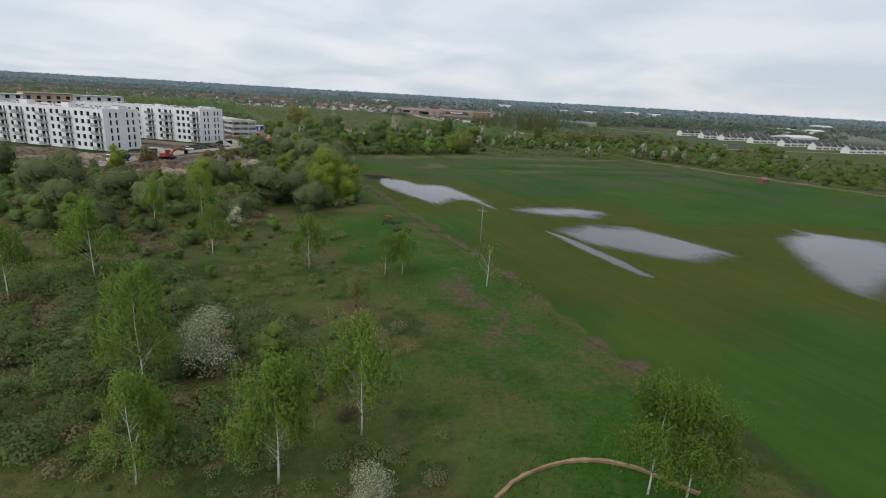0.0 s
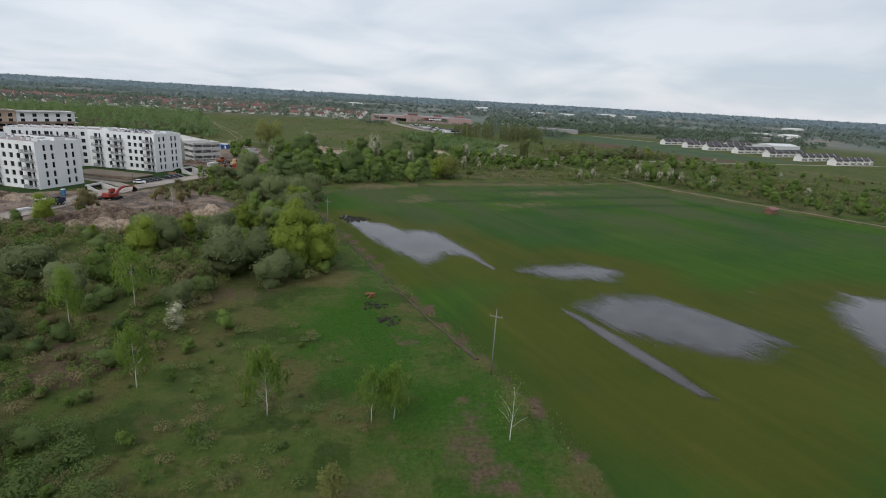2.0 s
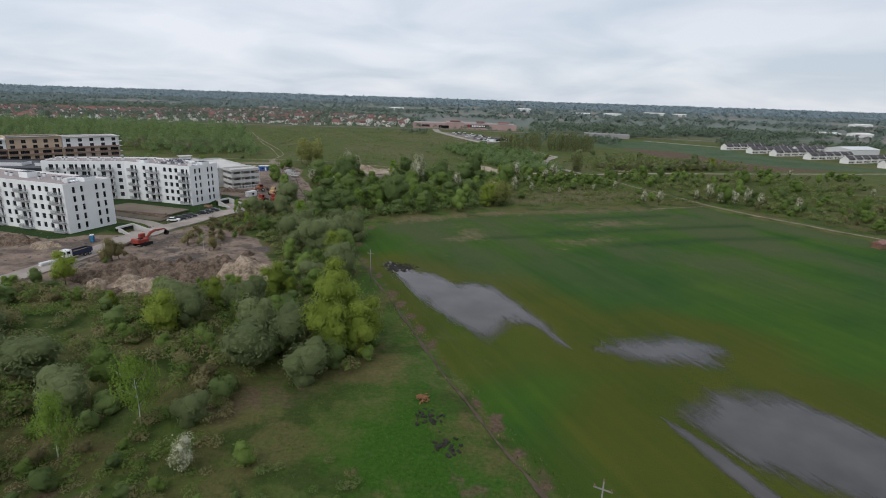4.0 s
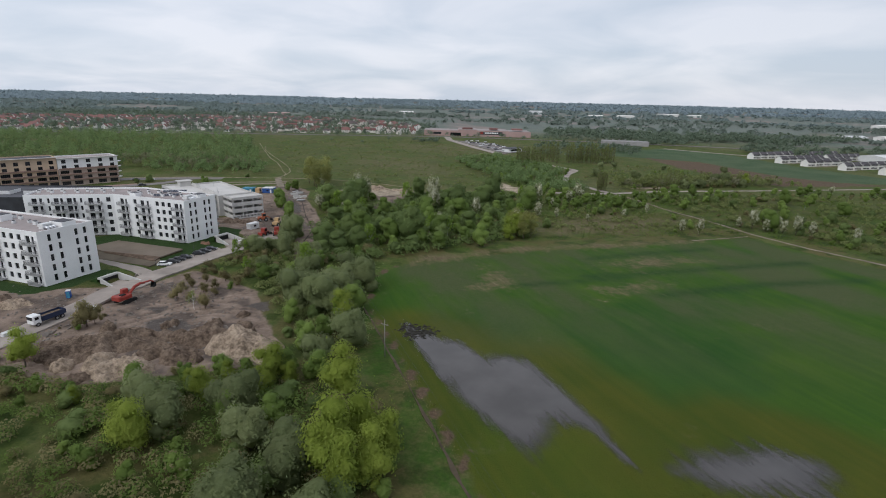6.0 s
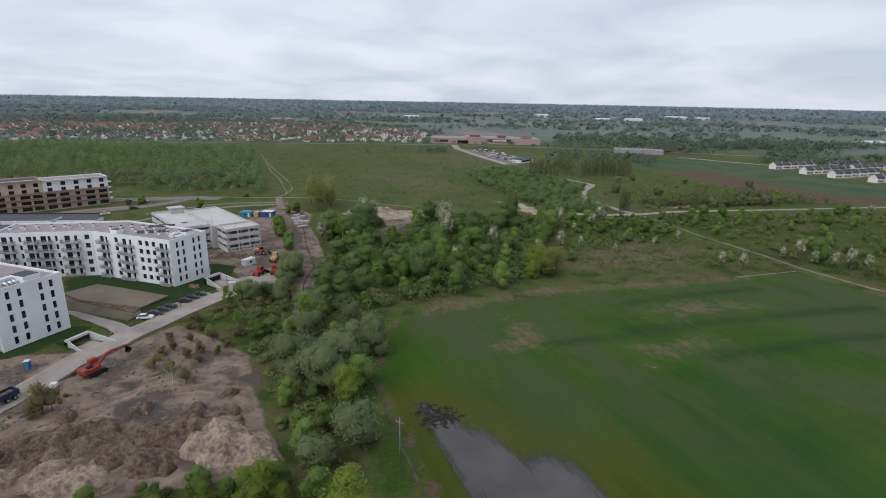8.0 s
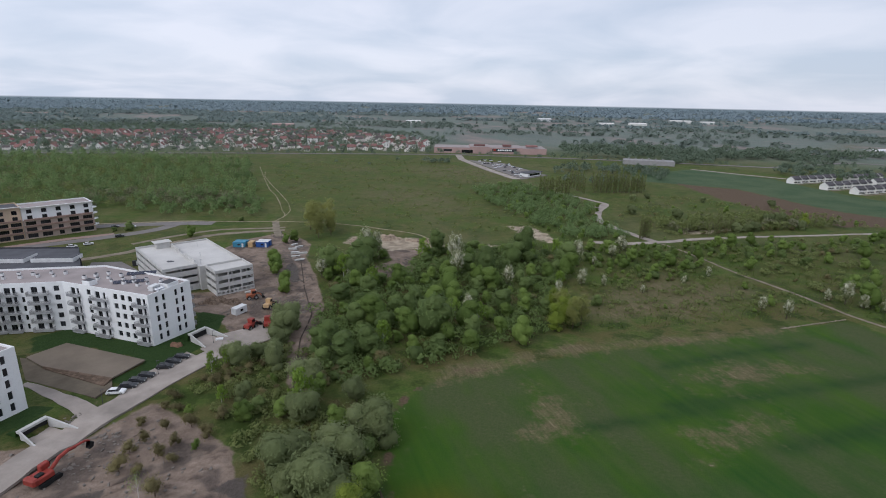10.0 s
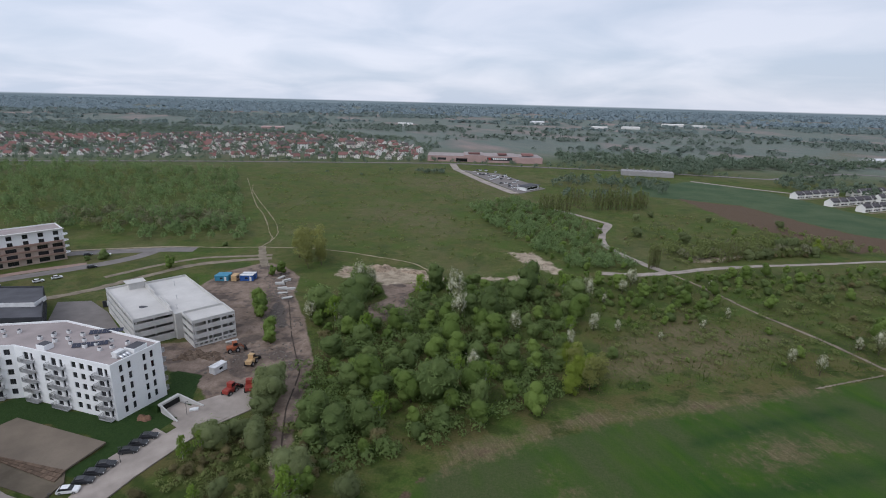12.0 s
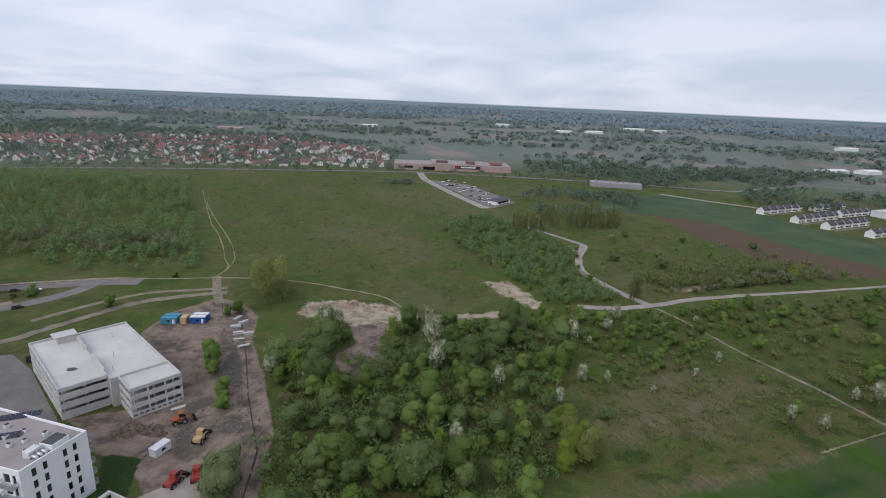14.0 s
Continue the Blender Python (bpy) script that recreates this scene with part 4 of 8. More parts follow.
def core_shape(rng, lobes, fill=0.72):
    s = Shape()
    for c, r in lobes:
        k, rows = 6, 5
        vs = [tuple(c + np.array([0, 0, r[2] * fill]))]
        for j in range(1, rows):
            ph = math.pi * j / rows
            for i in range(k):
                th = 2 * math.pi * i / k + j * 0.4
                f = fill * rng.uniform(0.8, 1.12)
                vs.append(tuple(c + np.array([math.sin(ph) * math.cos(th) * r[0], math.sin(ph) * math.sin(th) * r[1], math.cos(ph) * r[2]]) * f))
        vs.append(tuple(c - np.array([0, 0, r[2] * fill])))
        fs = [(0, 1 + i, 1 + (i + 1) % k) for i in range(k)]
        for j in range(rows - 2):
            o = 1 + j * k
            fs += [(o + i, o + k + i, o + k + (i + 1) % k, o + (i + 1) % k) for i in range(k)]
        o = 1 + (rows - 2) * k
        fs += [(o + i, len(vs) - 1, o + (i + 1) % k) for i in range(k)]
        s.add(vs, fs)
    return s


def trunk_shape(rng, height, radius, lean=0.05, limbs=6, limb_len=0.3, start=0.3, sides=6, up=0.9, fork=False):
    s = Shape()
    pts, rad = [], []
    x = y = 0.0
    k = 6
    for i in range(k + 1):
        pts.append((x, y, height * i / k))
        rad.append(radius * (1 - 0.85 * i / k) * (1.25 if i == 0 else 1))
        x += rng.normal(0, lean * height / k)
        y += rng.normal(0, lean * height / k)
    s.tube(pts, rad, sides)
    tips = []
    for j in range(limbs):
        h = start + (0.95 - start) * (j + rng.uniform(0, 0.8)) / limbs
        i = min(int(h * k), k - 1)
        p = Vector(pts[i]).lerp(Vector(pts[i + 1]), h * k - i)
        a = rng.uniform(0, 2 * math.pi)
        ln = height * limb_len * (1.15 - h * 0.7) * rng.uniform(0.7, 1.2)
        mid = p + Vector((math.cos(a) * ln * 0.5, math.sin(a) * ln * 0.5, ln * up * 0.6))
        end = p + Vector((math.cos(a) * ln, math.sin(a) * ln, ln * up))
        r = radius * (1 - 0.8 * h) * 0.45
        s.tube([p, mid, end], [r, r * 0.65, r * 0.25], 4)
        tips.append((p, mid, end))
    return s, tips


def birch(seed, height=10.0, sprays=2400, size=0.24, density=1.0, bare=False):
    rng = np.random.default_rng(seed)
    ob = thing("birch_tree", Matrix(), "young birch with white bark and thin fresh green leaves", "tree", "birches on the meadow")
    s, tips = trunk_shape(rng, height, 0.085, 0.03, 15, 0.33, 0.22, 7, 1.0)
    part("trunk", s, M_BIRCH, ob, "white birch bark with dark bands", True)
    pts = []
    for p, mid, end in tips:
        # leaves hang in strands from the outer half of each limb
        per = 16
        k = max(2, int(sprays / len(tips) / per))
        t = rng.random((k, 1)) ** 0.7
        base = np.array(mid) * (1 - t) + np.array(end) * t + rng.normal(0, height * 0.055, (k, 3))
        ln = height * rng.uniform(0.06, 0.26, (k, 1, 1))
        hang = np.sort(rng.random((k, per, 1)), 1)
        sway = rng.normal(0, 0.16, (k, 1, 3)) * np.array([1, 1, 0])
        strand = base[:, None, :] + (sway - np.array([0, 0, 1.0])) * hang * ln + rng.normal(0, size * 0.5, (k, per, 3))
        pts.append(strand.reshape(-1, 3))
    top = np.array([[0, 0, height]]) + rng.normal(0, 1, (sprays // 9, 3)) * np.array([0.045, 0.045, 0.085]) * height
    c = np.concatenate(pts + [top])
    c = c[c[:, 2] > height * 0.16]
    if bare:
        c = c[rng.random(len(c)) < 0.16]
    q = leaf_quads(rng, c, np.zeros_like(c), size, 0.55, 1.0, 0.8)
    away = c * np.array([1, 1, 0]) / (height * 0.14)
    away[:, 2] = (c[:, 2] / height - 0.55) * 1.2
    part("crown", quads_mesh("crown", q, L_BIRCH, None, soft_facing(rng, away, 0.8, 0.25)), None, ob, "sparse hanging yellow-green birch leaves")
    return Kind(ob)


def shrub(name, seed, mat, label, category, group, height=6.0, wide=2.6, lobes=6, sprays=720, size=0.195, fill=0.84, low=0.08, stem=M_BARK, crown_label="", wild=0.45, stem_r=0.14, hang=0.15):
    """A bush or round tree: stems below, a crown of leaf sprays round hidden denser masses."""
    rng = np.random.default_rng(seed)
    ob = thing(name, Matrix(), label, category, group)
    s, _ = trunk_shape(rng, height * 0.72, stem_r, 0.06, 4, 0.4, 0.12, 4, 0.9)
    part("trunk", s, stem, ob, "", True)
    lb = lumps(rng, wide, height, lobes, low)
    c, d = crown_points(rng, lb, sprays)
    stray = rng.normal(0, 1, (sprays // (36 if fill else 60), 3)) * np.array([wide * 0.45, wide * 0.45, height * 0.14]) + np.array([0, 0, height * 0.75])
    c = np.concatenate([c, stray])
    d = np.concatenate([d, np.zeros_like(stray)])
    q = leaf_quads(rng, c, d, size, 0.65, wild, hang)
    whole = (c - np.array([0, 0, height * 0.42])) / np.array([wide, wide, height * 0.55])
    part("crown", quads_mesh("crown", q, mat, core_shape(rng, lb, fill) if fill else None, soft_facing(rng, d * 0.55 + whole * 0.6)), None, ob, crown_label)
    return Kind(ob)


def poplar(seed):
    rng = np.random.default_rng(seed)
    ob = thing("poplar_tree", Matrix(), "slender bare poplar with upright brownish twigs", "tree", "poplar row")
    s, _ = trunk_shape(rng, 16, 0.2, 0.01, 10, 0.2, 0.1, 5, 2.6)
    part("trunk", s, M_TWIG, ob)
    h = rng.random(260)
    c = np.stack([rng.normal(0, 1, 260) * (0.25 + 0.75 * np.sin(h * 3.0)) * 0.75, rng.normal(0, 1, 260) * (0.25 + 0.75 * np.sin(h * 3.0)) * 0.75, 1.5 + h * 15.5], 1)
    q = leaf_quads(rng, c, np.zeros_like(c), 0.75, 0.22, 1.0, -1.6)
    part("crown", quads_mesh("crown", q, L_MEADOWSCRUB), None, ob, "thin upright twigs in bud")
    return Kind(ob)


G_SCRUB, G_WOOD = "scrub between field and flats", "young wood behind the field"
BIRCH = [birch(11, 10, 7000, 0.13), birch(12, 10, 5600, 0.13), birch(13, 10, 8000, 0.13)]
BIRCH_BARE = birch(14, 9, 4400, 0.11, bare=True)
BIRCH_FULL = birch(15, 9, 15000, 0.105)
BIRCH_FAR = [birch(16, 9, 1300, 0.30), birch(17, 9, 1100, 0.30)]
ROUND = [shrub("green_shrub", 21 + k, L_GREEN, "rounded leafy shrub in fresh spring green", "shrub", G_SCRUB) for k in range(3)]
DARK = [shrub("dark_shrub", 31 + k, L_DARK, "dense dark green shrub", "shrub", G_SCRUB, 5.2, 2.9, 6, 700, 0.195, 0.84) for k in range(3)]
GREY = [shrub("willow_shrub", 41 + k, L_WILLOW, "round grey-green willow bush", "shrub", G_SCRUB, 6.6, 3.6, 9, 2100, 0.17, 0.86, hang=-0.5) for k in range(2)]
YELLOW = [shrub("yellow_willow", 51 + k, L_YELLOW, "tall willow in bright yellow-green leaf", "tree", G_SCRUB, 9.5, 3.2, 10, 3500, 0.155, 0.7, 0.12, hang=-1.3, wild=0.7) for k in range(2)]
BROWN = [shrub("bare_shrub", 61 + k, L_BROWN, "brownish shrub still coming into bud", "shrub", G_SCRUB, 4.8, 2.4, 5, 640, 0.175, 0.6, 0.2, M_TWIG, hang=-1.2, wild=0.8) for k in range(2)]
TALL = [shrub("young_tree", 71 + k, L_GREEN, "young broadleaf tree in fresh green leaf", "tree", G_WOOD, 8.0, 3.3, 7, 860, 0.205, 0.84, 0.06, hang=-0.5) for k in range(3)]
TALLDARK = [shrub("young_tree", 81 + k, L_DARK, "young broadleaf tree with dark green crown", "tree", G_WOOD, 7.4, 3.4, 7, 840, 0.205, 0.85, 0.05, hang=-0.5) for k in range(3)]
BLOSSOM = [shrub("blossoming_tree", 91 + k, L_BLOSSOM, "wild fruit tree covered in white blossom", "tree", "trees in blossom", 5.5, 2.0, 12, 1500, 0.13, 0.6, 0.25) for k in range(2)]
BLOSSOM_BIG = shrub("blossoming_tree", 95, L_BLOSSOM, "wild fruit tree thinly covered in white blossom", "tree", "trees in blossom", 8.0, 3.0, 22, 6500, 0.095, 0.0, 0.2, M_TWIG)
OLIVE = [shrub("olive_shrub", 131 + k, L_MEADOWSCRUB, "loose olive-green shrub on rough grass", "shrub", G_SCRUB, 4.4, 2.2, 6, 640, 0.17, 0.7, 0.1, M_TWIG, hang=-0.9, wild=0.7) for k in range(2)]
LOW = [shrub("low_bush", 101 + k, m, lab, "shrub", "low bushes on the meadow", 1.7, 1.25, 4, 280, 0.15, 0.7, 0.15, M_TWIG, stem_r=0.05)
       for k, (m, lab) in enumerate(((L_GREEN, "low leafy bush in long grass"), (L_DARK, "low dark bush in long grass"), (L_BROWN, "low bare bush in long grass"), (L_GREEN, "low leafy bush in long grass")))]
OCHRE = shrub("ochre_tree", 111, L_ORANGE, "small tree in ochre bud", "tree", "", 5.5, 1.7, 8, 1300, 0.13, 0.0, 0.3, M_TWIG)
OCHRE_BIG = shrub("ochre_tree", 112, L_ORANGE, "tall willow clump in ochre-green bud", "tree", "", 12.0, 2.9, 20, 1700, 0.24, 0.0, 0.02, M_TWIG)
POPLAR = [poplar(121), poplar(122)]


def plant(kind, x, y, scale=1.0, turn=None, rnd=random, label="", squash=None):
    return kind.at(stand(x, y, lie(x, y) - 0.06, rnd.uniform(0, 6.28) if turn is None else turn, scale, squash), label)


# single trees of the open meadow
rnd = random.Random(5)
for k, x, y, h in ((0, -6.2, 38.9, 1.02), (1, -27.7, 43.3, 1.1), (2, -50.1, 70.5, 1.1), (1, -40.4, 86.7, 0.7), (0, -22.2, 81.7, 0.8),
                   (1, -9.5, 81.0, 0.58), (2, -6.8, 81.9, 0.6), (2, -21.5, 31.5, 0.74), (0, -56, 62, 0.95), (2, -34, 55, 0.7), (1, -54, 112, 0.9), (0, -60, 104, 0.85)):
    plant(BIRCH[k], x, y, h, rnd=rnd)
plant(BIRCH_BARE, 7.1, 78.5, 0.78, rnd=rnd, label="young birch with white bark, still almost bare")
plant(BIRCH_FULL, -11.3, 32.4, 1.03, rnd=rnd, label="birch with a full drooping fresh green crown")
plant(BIRCH_FULL, 16.9, 33.8, 0.93, rnd=rnd, label="birch with a full drooping fresh green crown")
plant(BIRCH_FULL, 19.6, 33.2, 0.9, rnd=rnd, label="birch with a full drooping fresh green crown")
plant(BLOSSOM_BIG, -23.1, 47.6, 1.0, rnd=rnd)
plant(BLOSSOM_BIG, -4.0, 29.6, 0.62, rnd=rnd)
plant(BLOSSOM[1], -43.0, 103.2, 0.95, rnd=rnd)
plant(OCHRE, -11.8, 67.2, 1.0, rnd=rnd)
plant(OCHRE_BIG, -119, 414, 1.4, rnd=rnd)
plant(OCHRE_BIG, -113, 409, 1.15, rnd=rnd)
plant(OCHRE_BIG, -109, 402, 0.85, rnd=rnd)
for x, y, k in ((-112, 388, 1.0), (-116, 396, 1.2), (-107, 394, 0.95), (-122, 405, 1.15), (6.5, 284, 0.8), (3, 292, 0.75), (10, 288, 0.7)):
    plant(OCHRE_BIG, x, y, k, rnd=rnd)
plant(DARK[0], 171.3, 239.6, 0.95, rnd=rnd, label="lone dark evergreen bush beside the field")
plant(DARK[1], 19.0, 306.5, 0.9, rnd=rnd)
for x, y, s in ((-31.5, 134, 1.25), (-27.5, 137, 1.1), (-34, 139, 1.35), (-30, 143, 1.2), (-26.5, 142, 0.9)):
    plant(YELLOW[rnd.randrange(2)], x, y, s, rnd=rnd)
for x, y, s in ((-64.8, 146, 1.45), (-48.5, 143, 1.25), (-40, 137, 1.0), (-72, 152, 1.0), (-55, 152, 1.0), (-54, 200, 1.3), (-62, 206, 1.2), (-50, 210, 1.1), (-46, 219, 1.2)):
    plant(GREY[rnd.randrange(2)], x, y, s, rnd=rnd)
for x, y, k in ((-91.1, 324.6, 1.3), (-78.9, 323.5, 0.8), (-34.5, 328.5, 1.25), (-28.7, 289, 1.35), (-13.7, 319.7, 0.95), (-78.6, 354.4, 1.4), (-74, 357, 1.2), (-36, 345.5, 1.5), (-32, 342, 1.2), (17.1, 328.1, 1.2),
                (26.2, 328.3, 0.8), (19.6, 354.7, 1.2), (79.6, 309.4, 0.9), (84, 301.3, 0.7), (5.4, 311.9, 0.7), (-75, 368, 0.9), (110, 322, 0.8), (115, 319, 0.9), (119, 315, 1.0), (122, 318, 0.9), (125, 312, 1.0), (129, 309, 0.85), (134, 306, 0.7),
                (60, 334, 0.7), (40, 322, 0.6), (75, 346, 0.8), (146, 296, 0.7), (-38, 366, 1.0), (28, 358, 0.7)):
    plant(BLOSSOM[rnd.randrange(2)], x, y, k, rnd=rnd, squash=k * 1.25)


def scatter(poly, spacing, kinds, lo, hi, seed, keep_off=(), clear=2.5, tall=1.0):
    """Plants spread unevenly over a ring, thinned where they would crowd or stand on a road."""
    rng = random.Random(seed)
    xs, ys = [p[0] for p in poly], [p[1] for p in poly]
    pts, cells = [], {}
    tries = int((max(xs) - min(xs)) * (max(ys) - min(ys)) / spacing ** 2 * 6)
    cand = np.array([(rng.uniform(min(xs), max(xs)), rng.uniform(min(ys), max(ys))) for _ in range(tries)])
    ok = inside(poly, cand[:, 0], cand[:, 1]) > 0
    for ring in keep_off:
        ok &= inside(ring, cand[:, 0], cand[:, 1]) < -clear
    ok &= fbm(cand[:, 0] / 18, cand[:, 1] / 18, seed, 2) > 0.30
    for x, y in cand[ok]:
        cx, cy = int(x // spacing), int(y // spacing)
        if any((x - a) ** 2 + (y - b) ** 2 < spacing ** 2 for i in (-1, 0, 1) for j in (-1, 0, 1) for a, b in cells.get((cx + i, cy + j), ())):
            continue
        cells.setdefault((cx, cy), []).append((x, y))
        pts.append((x, y))
    names, weights = [k for k, _ in kinds], [w for _, w in kinds]
    for x, y in pts:
        kd = rng.choices(names, weights)[0]
        s = lo + (hi - lo) * rng.random() ** 1.4
        plant(kd[rng.randrange(len(kd))], x, y, s, rng.uniform(0, 6.28), squash=s * rng.uniform(0.82, 1.12) * tall)
    return pts


# scrub between the meadow and the earth heaps
scatter([(-24, 130), (-27, 150), (-35, 165), (-50, 168), (-72, 160), (-88, 156), (-112, 160), (-130, 168), (-136, 150), (-100, 112), (-70, 110), (-46, 122)], 5.4,
        [(ROUND, 4), (DARK, 4), (GREY, 2), (BROWN, 4), (YELLOW, 0.6)], 0.65, 1.45, 1, tall=0.9)
scatter([(-36, 156), (-48, 166), (-48, 174), (-50, 178), (-55, 188), (-60, 197), (-70, 214), (-82, 226), (-78, 244), (-60, 236), (-50, 232), (-47, 212), (-42, 196), (-40, 180)], 5.4,
        [(ROUND, 3), (DARK, 1.5), (GREY, 3.5), (TALL, 2), (YELLOW, 0.8), (BROWN, 1.5), (BIRCH_FAR, 1)], 0.8, 1.4, 2, MUD[4:], 1.0, 0.95)
scatter([(-99, 236), (-92, 232), (-84, 226), (-66, 234), (-60, 246), (-78, 262), (-84, 264), (-92, 254)], 4.2,
        [(ROUND, 1), (BROWN, 7), (GREY, 1.2), (OLIVE, 3), (BIRCH_FAR, 2)], 0.55, 0.95, 3, MUD[4:], 1.5)
scatter([(-100, 204), (-92, 201), (-84, 208), (-82, 222), (-90, 228), (-97, 218)], 4.0, [(BROWN, 5), (LOW, 1)], 0.7, 1.15, 4, tall=1.25)
scatter([(-112, 168), (-96, 162), (-84, 158), (-74, 164), (-66, 168), (-54, 168), (-48, 174), (-52, 162), (-74, 154), (-96, 152), (-118, 158)], 4.2,
        [(ROUND, 3), (DARK, 2), (BROWN, 4), (YELLOW, 0.8), (TALL, 1)], 0.55, 0.95, 17)
scatter([(-56, 180), (-50, 178), (-44, 186), (-46, 204), (-54, 212), (-64, 210), (-62, 196)], 4.4, [(GREY, 2), (ROUND, 2), (DARK, 2), (YELLOW, 1)], 0.7, 1.1, 18)
scatter([(-113, 176), (-107, 180), (-104, 190), (-108, 194), (-112, 186)], 3.4, [(LOW, 4), (BROWN, 1)], 0.5, 0.9, 19)
scatter([(-101, 216), (-96, 222), (-90, 236), (-86, 246), (-94, 244), (-100, 234)], 3.2, [(BROWN, 5), (LOW, 1)], 0.6, 1.05, 20)
# left meadow, thinly grown with bushes
scatter([(-110, 110), (-60, 112), (-44, 120), (-40, 96), (-52, 80), (-30, 62), (-22, 40), (-30, 22), (-70, 40), (-120, 80)], 6.5,
        [(ROUND, 1.5), (DARK, 2), (BROWN, 3), (LOW, 4)], 0.5, 0.95, 5)
scatter([(-60, 100), (-22, 100), (-16, 76), (-10, 50), (-6, 26), (-40, 22), (-70, 50)], 5.2, [(LOW, 1)], 0.35, 1.05, 6)
scatter([(-48, 66), (-30, 62), (-16, 60), (-8, 44), (-2, 26), (-30, 22), (-50, 40)], 5.6, [(DARK, 2), (ROUND, 2), (BROWN, 1.5), (LOW, 4)], 0.35, 0.7, 16)
scatter([(-20, 34), (-34, 33), (-50, 50), (-58, 66), (-46, 76), (-34, 66), (-22, 58), (-15, 46)], 3.6, [(DARK, 4), (ROUND, 3), (BROWN, 1.6), (GREY, 0.5)], 0.28, 0.75, 27)
scatter([(-112, 124), (-105, 98), (-72, 94), (-56, 104), (-46, 112), (-43, 124), (-70, 114)], 4.4, [(ROUND, 3), (DARK, 3), (BROWN, 3), (GREY, 1.2)], 0.5, 1.05, 33)
scatter([(-66, 92), (-54, 108), (-36, 106), (-30, 92), (-44, 78), (-60, 78)], 6.0, [(DARK, 3), (ROUND, 3), (BROWN, 2), (LOW, 2)], 0.35, 0.8, 28)
for x, y, k in ((-64, 165, 1.0), (-58, 164, 0.9), (-70, 162, 0.9), (-78, 158, 0.9), (-52, 166, 1.0), (-88, 155, 0.8)):
    plant(TALL[rnd.randrange(3)], x, y, k * 0.75, rnd=rnd)
    plant(YELLOW[rnd.randrange(2)], x + 3, y - 3, k * 0.5, rnd=rnd)
# young wood north of the field
pits = MUD[3:] + SAND[:2]
MUD_STRIP = [(-137, 403), (-120, 363), (-110, 339), (-96, 302), (-91, 285), (-84, 266), (-78, 252), (-74, 240), (-71, 241), (-75, 254), (-78, 268), (-78, 284), (-80, 296), (-87, 312), (-98, 340), (-112, 380)]
scatter([(-84, 285), (-72, 258), (-62, 236), (-48, 252), (-36, 256), (-18, 264), (0, 276), (8, 286), (2, 312), (16, 340), (20, 372), (-20, 378), (-44, 372), (-60, 366), (-80, 366), (-94, 340), (-88, 312)], 5.5,
        [(TALL, 4), (TALLDARK, 5), (ROUND, 3), (DARK, 3), (BIRCH_FAR, 0.7), (BROWN, 0.8), (YELLOW, 0.1)], 0.7, 1.6, 7, pits + [MUD_STRIP], 3.0, 0.95)
scatter([(-86, 366), (-66, 376), (-50, 374), (-42, 378), (-36, 372), (20, 372), (36, 392), (18, 392), (0, 384), (-30, 376)], 5.0, [(TALL, 3), (ROUND, 2)], 0.5, 0.75, 8, SAND, 2.5)
for x, y, s in ((0, 281, 0.95), (4, 288, 0.9), (8, 293, 0.8), (1, 297, 0.85), (6, 302, 0.7)):
    plant(YELLOW[rnd.randrange(2)], x, y, s, rnd=rnd)
# strip of saplings towards the car park
scatter([(18, 404), (40, 402), (62, 408), (54, 430), (48, 455), (54, 480), (60, 500), (40, 540), (6, 600), (-36, 560), (-20, 505), (6, 440)], 9.0, [(TALL, 4), (TALLDARK, 1)], 0.5, 0.8, 9)
# scrub east of the young wood, along the sandy track and the farm road
scatter([(30, 330), (64, 340), (84, 372), (72, 396), (36, 392), (22, 366)], 4.6, [(ROUND, 3), (TALL, 2), (DARK, 1.5), (BLOSSOM, 0.2)], 0.55, 1.1, 10, tall=0.9)
scatter([(80, 396), (120, 410), (190, 424), (270, 444), (270, 424), (190, 400), (120, 382), (94, 368)], 5.4, [(ROUND, 4), (TALL, 2), (DARK, 2), (BROWN, 2), (BLOSSOM, 0.2)], 0.55, 1.15, 31, tall=0.9)
scatter([(90, 372), (112, 318), (126, 296), (150, 268), (190, 216), (320, 120), (340, 300), (260, 400), (180, 420), (110, 406)], 13,
        [(ROUND, 4), (DARK, 2), (TALL, 2), (BROWN, 2.5), (BLOSSOM, 0.25), (BIRCH_FAR, 0.6)], 0.6, 1.3, 11)
scatter([(110, 330), (130, 300), (160, 262), (200, 220), (230, 260), (180, 320), (140, 350)], 7.5, [(ROUND, 3), (TALL, 2), (DARK, 1), (BROWN, 2), (BLOSSOM, 0.4)], 0.6, 1.25, 12)
scatter([(20, 300), (80, 306), (96, 330), (80, 352), (40, 330)], 11, [(LOW, 3), (ROUND, 2), (BROWN, 1)], 0.4, 0.7, 13)
scatter([(76, 412), (120, 432), (170, 446), (230, 462), (200, 520), (120, 560), (90, 530), (80, 500), (60, 460)], 13, [(ROUND, 3), (LOW, 3), (BROWN, 2), (GREY, 1.5)], 0.5, 0.9, 14)
scatter([(110, 424), (140, 440), (180, 450), (176, 462), (130, 456)], 5, [(BROWN, 3), (YELLOW, 0.5), (GREY, 1)], 0.7, 1.1, 15)
